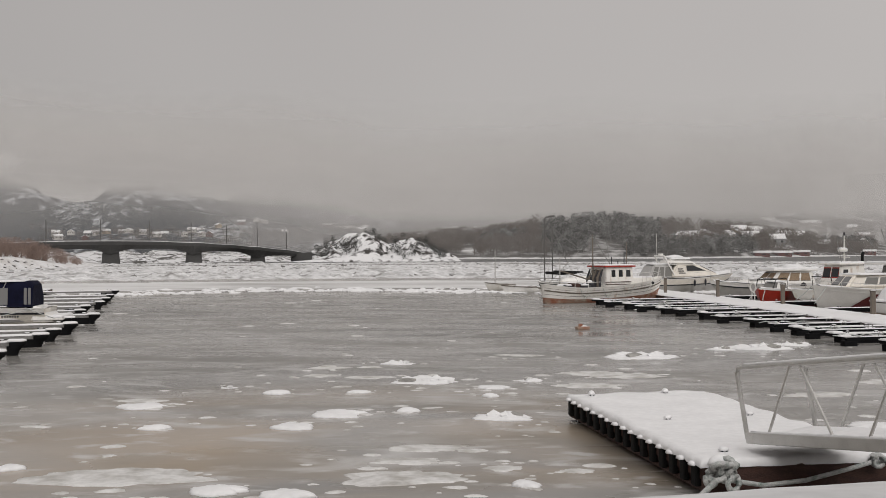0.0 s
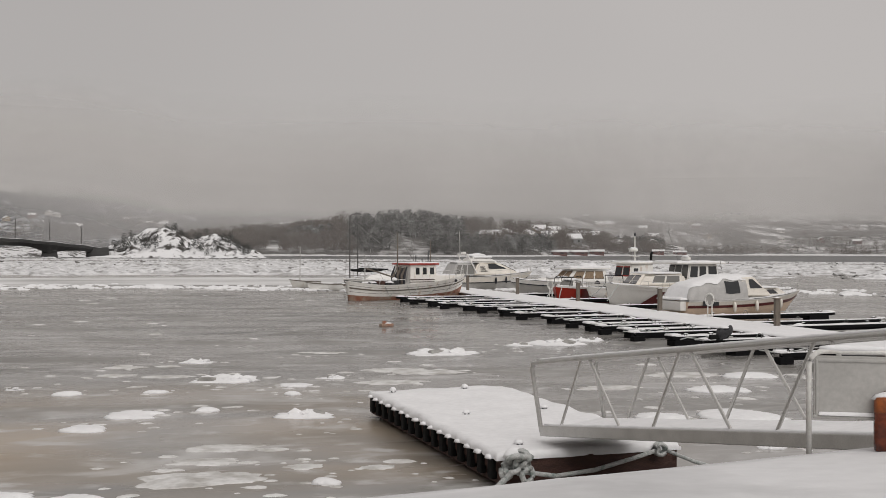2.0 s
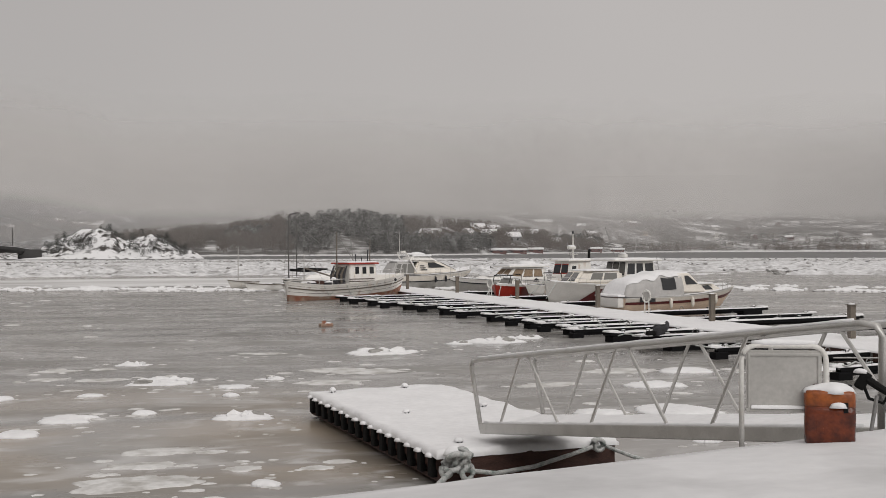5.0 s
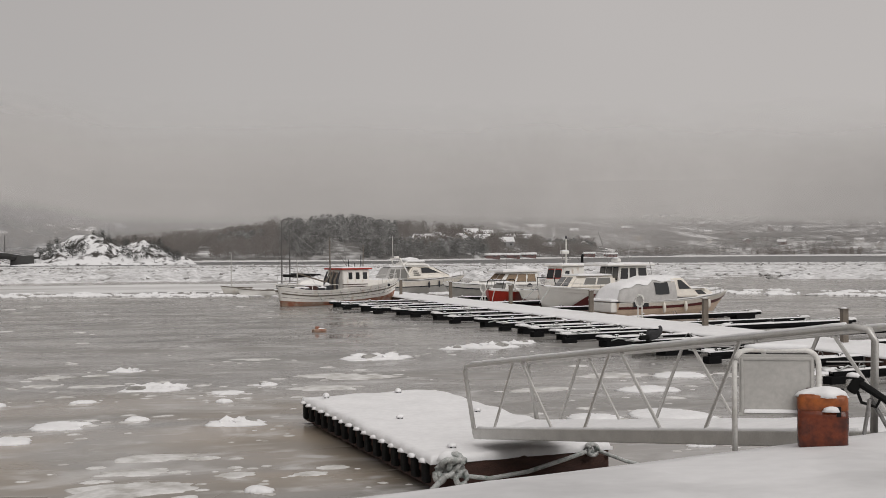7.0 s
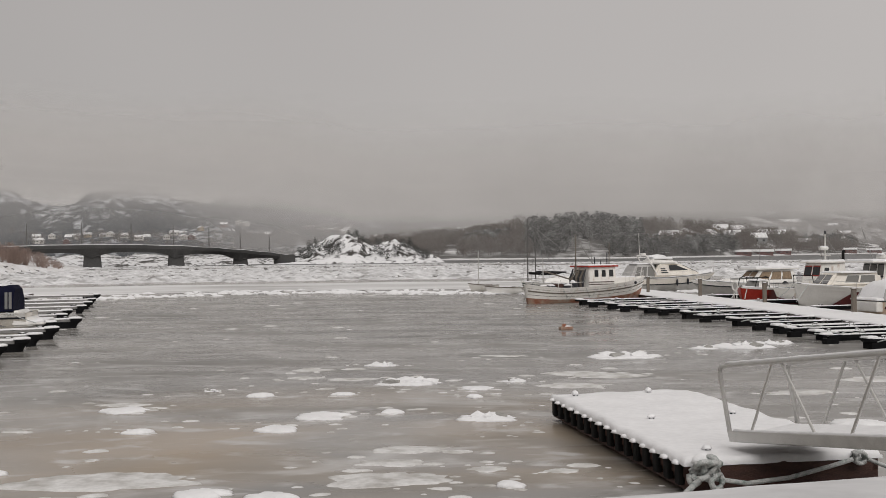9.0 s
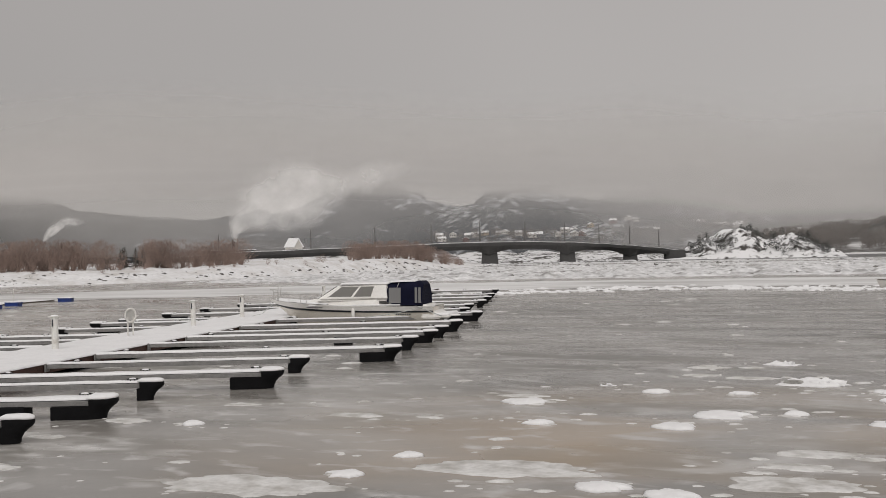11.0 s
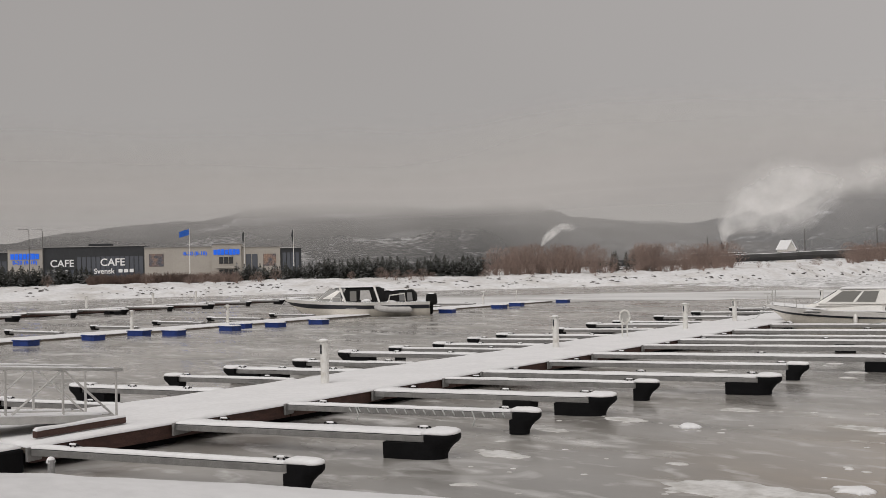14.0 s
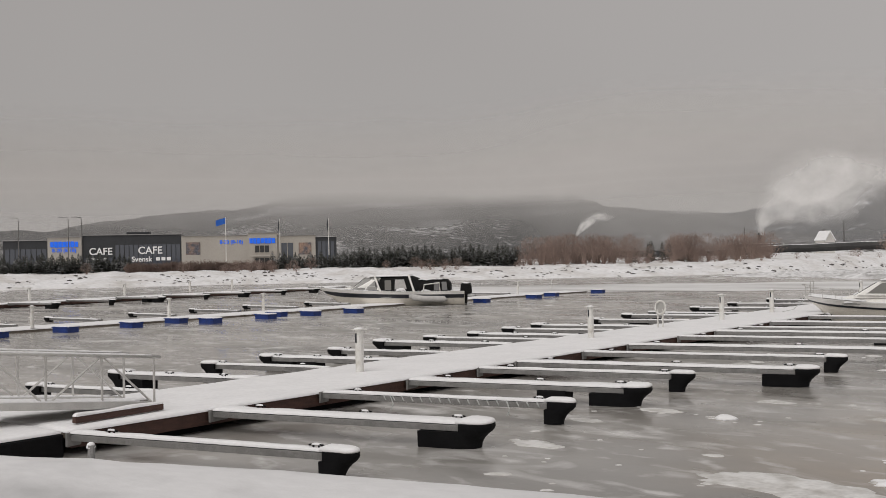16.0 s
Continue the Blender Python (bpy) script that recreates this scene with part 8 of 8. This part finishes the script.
def store():
    m = pose(-221.2, 82.26, 2.5, 0, 0, 54.53)
    st = thing("store", "long flat-roofed shop in dark and beige cladding with glass front", "shop building", m)
    g = 2.5
    segs = [(0.5, 9.3, 8.6, DARK_CLAD, 0.0), (9.3, 16.1, 9.2, STUCCO, -0.4), (16.1, 36.0, 9.5, DARK_CLAD, 0.0), (36.0, 49.6, 9.1, STUCCO, -0.2), (49.6, 55.6, 9.55, STUCCO, -1.0), (55.6, 63.6, 8.9, STUCCO, -0.2), (63.6, 68.0, 8.5, DARK_CLAD, 0.0)]
    for x0, x1, top, mat, front in segs:
        part("wall", box(B(), ((x0 + x1) / 2, 15 + front / 2, (top - g) / 2), (x1 - x0, 30 - front, top - g)), mat, st)
        part("parapet", box(B(), ((x0 + x1) / 2, front - 0.05, top - g + 0.06), (x1 - x0 + 0.1, 0.4, 0.16), 0.03), GALVANISED, st)
    part("roof_snow", snow_slab(B(), 0.8, 67.8, 0.6, 29, 6.05, 0.15, 2.0, 0.1, 2), SNOW, st)

    def glazing(x0, x1, z0, z1, n, front, mat):
        for i in range(n):
            a, b = x0 + (x1 - x0) * i / n, x0 + (x1 - x0) * (i + 1) / n
            part("window", box(B(), ((a + b) / 2, front - 0.04, (z0 + z1) / 2 - g), (b - a - 0.16, 0.1, z1 - z0), 0.02), mat, st)

    glazing(0.8, 9.1, 3.2, 6.9, 8, 0.0, STORE_GLASS)
    glazing(16.4, 22.4, 3.2, 4.9, 6, 0.0, STORE_GLASS)
    glazing(22.6, 35.8, 3.0, 7.5, 14, 0.0, STORE_GLASS)
    glazing(36.8, 39.9, 5.2, 7.8, 1, -0.2, POSTER)
    glazing(51.0, 54.0, 5.5, 6.9, 3, -1.0, DARK_GLASS)
    glazing(51.0, 54.0, 3.0, 4.3, 3, -1.0, DARK_GLASS)
    glazing(56.4, 59.0, 3.4, 7.4, 2, -0.2, STORE_GLASS)
    glazing(60.0, 62.8, 4.9, 7.4, 1, -0.2, POSTER)
    glazing(64.0, 67.6, 3.2, 7.6, 4, 0.0, STORE_GLASS)
    part("canopy", box(B(), (52.8, -1.9, 4.75 - g), (5.0, 1.8, 0.3), 0.05), STUCCO, st)
    lettering("CAFE", 2.0, st, (17.4, -0.06, 5.55 - g), SIGN_WHITE)
    lettering("CAFE", 2.1, st, (27.2, -0.12, 5.6 - g), SIGN_WHITE)
    lettering("Svensk", 1.5, st, (25.9, -0.12, 4.0 - g), SIGN_WHITE)
    for k in range(3):
        part("writing_bar", box(B(), (31.2 + k * 1.1, -0.1, 4.5 - g), (0.8, 0.06, 0.7)), SIGN_WHITE, st)
    for k in range(3):
        part("writing_bar", box(B(), (18.2 + k * 1.2, -0.1, 4.6 - g), (0.8, 0.06, 0.5)), SIGN_WHITE, st)
    for x0, x1, z, h, front, n in ((9.8, 15.4, 7.75, 1.2, -0.4, 7), (49.9, 55.3, 7.9, 1.15, -1.0, 7)):
        for k in range(n):
            w = (x1 - x0) / n
            part("sign_shape", box(B(), (x0 + (k + 0.5) * w, front - 0.08, z - g), (w * 0.86, 0.14, h * (1.0 if k % 3 else 0.9)), 0.03), SIGN_BLUE, st, "plain blue shape of a lit sign")
    lettering("8-20 (8-18)", 1.05, st, (10.2, -0.46, 6.2 - g), SIGN_BLUE)
    lettering("8-20 (8-18)", 1.05, st, (43.8, -0.26, 7.4 - g), SIGN_BLUE)
    part("roof_unit", box(B(), (26.5, 6, 7.3), (4.6, 3, 0.9), 0.05), DARK_CLAD, st)
    part("roof_unit", box(B(), (30.5, 7, 7.2), (2.0, 2, 0.6), 0.05), GALVANISED, st)
    return m


store_m = store()


def flagpole(x, h, cloth):
    f = thing("flagpole", "white flagpole with a blue flag" if cloth else "flagpole with a furled dark pennant", "flagpole", store_m @ pose(x, -9, 0.3), "flagpoles before the shop")
    part("pole", tube(B(), [(0, 0, 0), (0, 0, h)], [0.09, 0.05], 8), WHITE_METAL, f)
    bm = B()
    if cloth:
        rows = [[(-0.05 - 1.9 * i / 8, 0.14 * math.sin(i * 1.3 + j), h - 0.15 - 0.4 * j - 0.55 * (i / 8) ** 1.2) for j in range(4)] for i in range(9)]
        loft(bm, rows, closed=False)
        part("flag", bm, FLAG_BLUE, f)
    else:
        tube(bm, [(-0.12, 0, h - 0.2), (-0.2, 0.05, h - 1.2), (-0.14, 0, h - 2.6)], [0.1, 0.22, 0.08], 7)
        part("pennant", bm, DARK_CLAD, f)


flagpole(45.7, 9.8, True)
flagpole(56.4, 9.2, False)
flagpole(66.2, 9.3, False)
for x in (6.6, 15.9, 18.4):
    street_lamp(store_m @ pose(x, -12, 0.2, 0, 0, 200), 10.0, "lamps of the car park", "slim grey car park lamp with a short arm", 0.5)


def hedge():
    rr = random.Random(31)
    places = []
    for i in range(420):
        x, y, z = bank_at(rr.uniform(56.3, 63.6), rr.uniform(15.5, 18.0))
        places.append((x, y, z - 0.1, rr.uniform(0.9, 1.5), 1.3, i))
    for i in range(120):
        p = store_m @ Vector((rr.uniform(-3, 21), rr.uniform(-17, -14.5), -0.3))
        places.append((p.x, p.y, p.z, rr.uniform(0.7, 1.1), 1.0, i))
    scatter("hedge", BUSHES, places, BARE_TWIGS, "low brown leafless hedge before the shop", "hedge")


hedge()

WALLS = [material("house_wall_" + n, c, 0.7, vary=0.08, scale=0.5, fine=4) for n, c in (("white", (0.62, 0.6, 0.57)), ("ochre", (0.38, 0.3, 0.2)), ("red", (0.1, 0.032, 0.028)), ("grey", (0.2, 0.2, 0.2)))]


def house(w, d, h, roof_h, wall, name="house", label="wooden house with a snowy pitched roof on the far slope", group="houses on the slope"):
    o = thing(name, label, "house", Matrix(), group)
    part("wall", box(B(), (0, 0, h / 2 - 0.6), (w, d, h + 1.2)), wall, o)
    for y in (-d / 2 + 0.05, d / 2 - 0.05):
        gable = B()
        extrude_profile(gable, [(-w / 2, h), (w / 2, h), (0, h + roof_h)], y - 0.05, y + 0.05)
        part("gable", gable, wall, o)
    for s_ in (-1, 1):
        ang = math.degrees(math.atan2(roof_h, w / 2))
        part("roof", box(B(), (s_ * w / 4 * 1.06, 0, h + roof_h / 2 + 0.12), (math.hypot(w / 2, roof_h) * 1.14, d + 1.0, 0.34), 0.06, ry=s_ * ang), SNOW, o, "thick roof snow")
    for side in (-1, 1):
        for k in range(3):
            win = part("window", box(B(), (-w / 2 + (k + 0.5) * w / 3, side * (d / 2 + 0.03), h * 0.55), (w * 0.13, 0.1, h * 0.32), 0.02), DARK_GLASS, o)
    for side in (-1, 1):
        for k in range(2):
            part("window", box(B(), (side * (w / 2 + 0.03), -d / 4 + k * d / 2, h * 0.55), (0.1, d * 0.16, h * 0.32), 0.02), DARK_GLASS, o)
    part("chimney", box(B(), (w * 0.1, d * 0.2, h + roof_h + 0.3), (0.7, 0.7, 1.4), 0.04), ROCK, o)
    return o


protos = [house(8, 11, 4.6, 3.0, WALLS[0]), house(9, 13, 4.2, 2.6, WALLS[0]), house(8, 12, 4.2, 2.8, WALLS[1]), house(8, 10, 4.6, 3.2, WALLS[3]), house(9, 12, 4.4, 2.8, WALLS[2])]
rh = random.Random(17)
placed = set()
spots = [(rh.uniform(4.0, 20.5), rh.uniform(1560, 1800)) for i in range(34)] + [(-12.9, 640), (-13.7, 660), (-14.9, 640), (-16.0, 655), (-17.3, 640), (-18.3, 690), (-19.6, 620), (-21.4, 640), (-15.4, 715)]
spots += [(-15.2, 700), (-16.2, 735), (-14.6, 820), (-18.9, 820), (-17.6, 700)]
spots += [(rh.uniform(-38, -12), rh.uniform(790, 1180)) for i in range(30)] + [(rh.uniform(-9, 4), rh.uniform(880, 1300)) for i in range(40)] + [(rh.uniform(-30, -12), rh.uniform(1150, 1400)) for i in range(12)]
for i, (az, r) in enumerate(spots):
    z = (wooded_h if r < 760 else slope_h if r < 1500 else north_h)(az, r)[1]
    q = polar(az, r) if r > 1500 else far(az, r)
    m = pose(q.x, q.y, z, 0, 0, az + rh.choice((0, 90)) + rh.uniform(-25, 25))
    k = rh.choice((0, 0, 1, 1, 2, 3, 4))
    if k in placed:
        copy_thing(protos[k], m)
    else:
        placed.add(k)
        protos[k].matrix_basis = m
for k in range(5):
    if k not in placed:
        protos[k].matrix_basis = pose(*far(-20 - k, 900, slope_h(-20 - k, 900)[1]))


# ---- factory across the river and its steam ----
def factory():
    f = thing("factory", "far dark factory sheds with a tall chimney", "factory", pose(*polar(28.6, 640, 2.0), 0, 0, 28.6))
    for x, w, h in ((-26, 30, 7.0), (4, 34, 6.0), (34, 24, 5.0)):
        part("shed", box(B(), (x, 0, h / 2), (w, 18, h), 0.2), DARK_CLAD, f)
        part("roof_snow", box(B(), (x, 0, h + 0.15), (w + 0.6, 18.6, 0.3), 0.1), SNOW, f)
    part("chimney", tube(B(), [(-24, 2, 0), (-24, 2, 13.5)], [1.2, 0.9], 12), DARK_CLAD, f)
    barn = house(4.2, 6, 5.4, 3.2, WALLS[0], "barn", "pale barn with a steep snow-covered roof beside the road", "")
    q = polar(27.6, 430)
    barn.matrix_basis = pose(q.x, q.y, 2.6, 0, 0, 27.6 + 35)


factory()


def steam_material(scale):
    m = FOG.copy()
    m.name = "steam"
    for n in m.node_tree.nodes:
        if n.type == "TEX_NOISE":
            n.inputs["Scale"].default_value, n.inputs["Detail"].default_value = scale, 6
        if n.type == "MATH" and n.operation == "MULTIPLY_ADD":
            n.inputs[1].default_value = 1.5
        if n.type == "MAPPING":
            n.inputs["Scale"].default_value = (1, 1, 1.2)
        if n.type in ("BSDF_DIFFUSE", "BSDF_TRANSLUCENT"):
            n.inputs[0].default_value = (0.93, 0.92, 0.91, 1)
        if n.type == "MIX_SHADER" and not n.inputs[0].is_linked:
            n.inputs[0].default_value = 0.15
    return m


STEAM = steam_material(0.035)
SMOKE = steam_material(0.11)


def steam_plume(name, r, path, label, mat):
    """A drifting plume: path of (low azimuth, low elevation, high azimuth, high elevation, density)."""
    me = bpy.data.meshes.new(name)
    verts, faces, dens = [], [], []
    w, n = 14, 40
    for i in range(n + 1):
        t = i / n * (len(path) - 1)
        k = min(int(t), len(path) - 2)
        f = t - k
        a = [path[k][j] * (1 - f) + path[k + 1][j] * f for j in range(5)]
        for j in range(w + 1):
            g = -0.3 + 1.6 * j / w
            back = r + 8 * g
            verts.append(polar(a[0] + (a[2] - a[0]) * g, back, EYE + back * math.tan(radians(a[1] + (a[3] - a[1]) * g))))
            dens.append(a[4] - 0.07 - 1.6 * max(0.0, 0.2 - g) - 1.0 * max(0.0, g - 0.6))
    for i in range(n):
        for j in range(w):
            q = i * (w + 1) + j
            faces.append((q, q + 1, q + w + 2, q + w + 1))
    me.from_pydata(verts, [], faces)
    layer = me.uv_layers.new(name="density")
    for loop in me.loops:
        layer.data[loop.index].uv = (dens[loop.vertex_index], 0)
    me.materials.append(mat)
    me.polygons.foreach_set("use_smooth", [True] * len(me.polygons))
    tagged(new(name, me), label, "steam", kind="structure").visible_shadow = False


steam_plume("steam_cloud", 590, [(30.5, 0.95, 30.75, 0.95, 0.55), (30.45, 1.35, 30.95, 1.75, 0.58), (29.6, 1.55, 30.9, 2.7, 0.54), (28.2, 1.8, 30.1, 4.1, 0.48), (26.7, 2.15, 28.3, 5.5, 0.45), (25.0, 2.9, 26.3, 5.5, 0.42), (23.2, 3.5, 24.3, 5.4, 0.34), (21.2, 4.1, 22.0, 5.5, 0.2), (19.0, 4.6, 19.5, 5.6, -0.2), (17.0, 4.8, 17.2, 5.6, -0.6)], "white steam cloud drifting from the factory", STEAM)
steam_plume("smoke_trail", 640, [(40.0, 1.1, 40.2, 1.2, 0.5), (39.6, 1.45, 39.9, 1.8, 0.42), (38.9, 1.85, 39.3, 2.4, 0.32), (38.2, 1.9, 38.6, 2.5, 0.25), (37.6, 1.95, 37.9, 2.5, 0.05), (36.9, 2.0, 37.0, 2.4, -0.4)], "thin white smoke trail over the far shore", SMOKE)


fog_bank(505, -50, 24, [([(0, -2)], 0.17), (lift(0.5), 0.19), (lift(1.1, 0.3), 0.22), (lift(1.2, 2), 0.0)], "thin haze over the river before the far shore")


# ---- far shore: a snowy strand with boathouses ----
def strand_height(az, r):
    k = (r - 540) / 34
    return r * recede(az) * (1 + 0.004 * noise.noise((az * 0.6, 2.0, 1.0))), -0.3 + 1.5 * min(1.0, max(0.0, k)) + 0.3 * noise.noise((az * 1.5, r * 0.1, 3.0))


polar_sheet("far_strand", SHORE_SNOW, -49, 2.5, [540, 546, 552, 558, 566, 574, 590], strand_height, 0.2, "white snowy strand along the far shore", "river bank")
for az, w, d, h in ((-16.4, 6, 13, 1.8), (-17.5, 6, 13, 1.8), (-18.5, 6, 10, 2.2), (-21.7, 7, 9, 2.6), (-22.8, 6, 11, 1.9)):
    bh = house(w, d, h, 1.1, WALLS[2], "boathouse", "low red wooden boathouse on the snowy strand", "boathouses on the far shore")
    q = far(az, 562)
    bh.matrix_basis = pose(q.x, q.y, 0.9, 0, 0, az + 90)


def ice_blocks():
    """Tilted blocks and ridges that stand out of the pack ice."""
    rb = random.Random(77)
    bm = B()
    for i in range(2600):
        az, r = rb.uniform(-46, 26), 142 + 240 * rb.random() ** 0.8
        if noise.noise((az * 0.25, r * 0.05, 6.0)) < -0.1:
            continue
        c = polar(az, r, 0.08)
        made = bmesh.ops.create_cube(bm, size=1.0)["verts"]
        s_ = Vector((rb.uniform(0.3, 1.5), rb.uniform(0.3, 0.9), rb.uniform(0.1, 0.35) * (1.0 if r < 260 else 0.6)))
        e = Euler((rb.uniform(-0.4, 0.4), rb.uniform(-0.4, 0.4), rb.uniform(0, 3.1)))
        for v in made:
            q = Vector((v.co.x * s_.x, v.co.y * s_.y, v.co.z * s_.z)) * (1 + 0.3 * noise.noise(v.co * 2 + c))
            q.rotate(e)
            v.co = c + q
    tagged(part("ice_blocks", bm, FLOE, None), "tilted grey-white ice blocks standing out of the pack ice", "ice", kind="stuff")


FLOE = material("floe_edges", (0.72, 0.72, 0.73), 0.8, vary=0.25, scale=0.2, fine=1.5, bump=0.2, second=(0.16, 0.155, 0.145), amount=0.47, island=0.3)
ice_blocks()
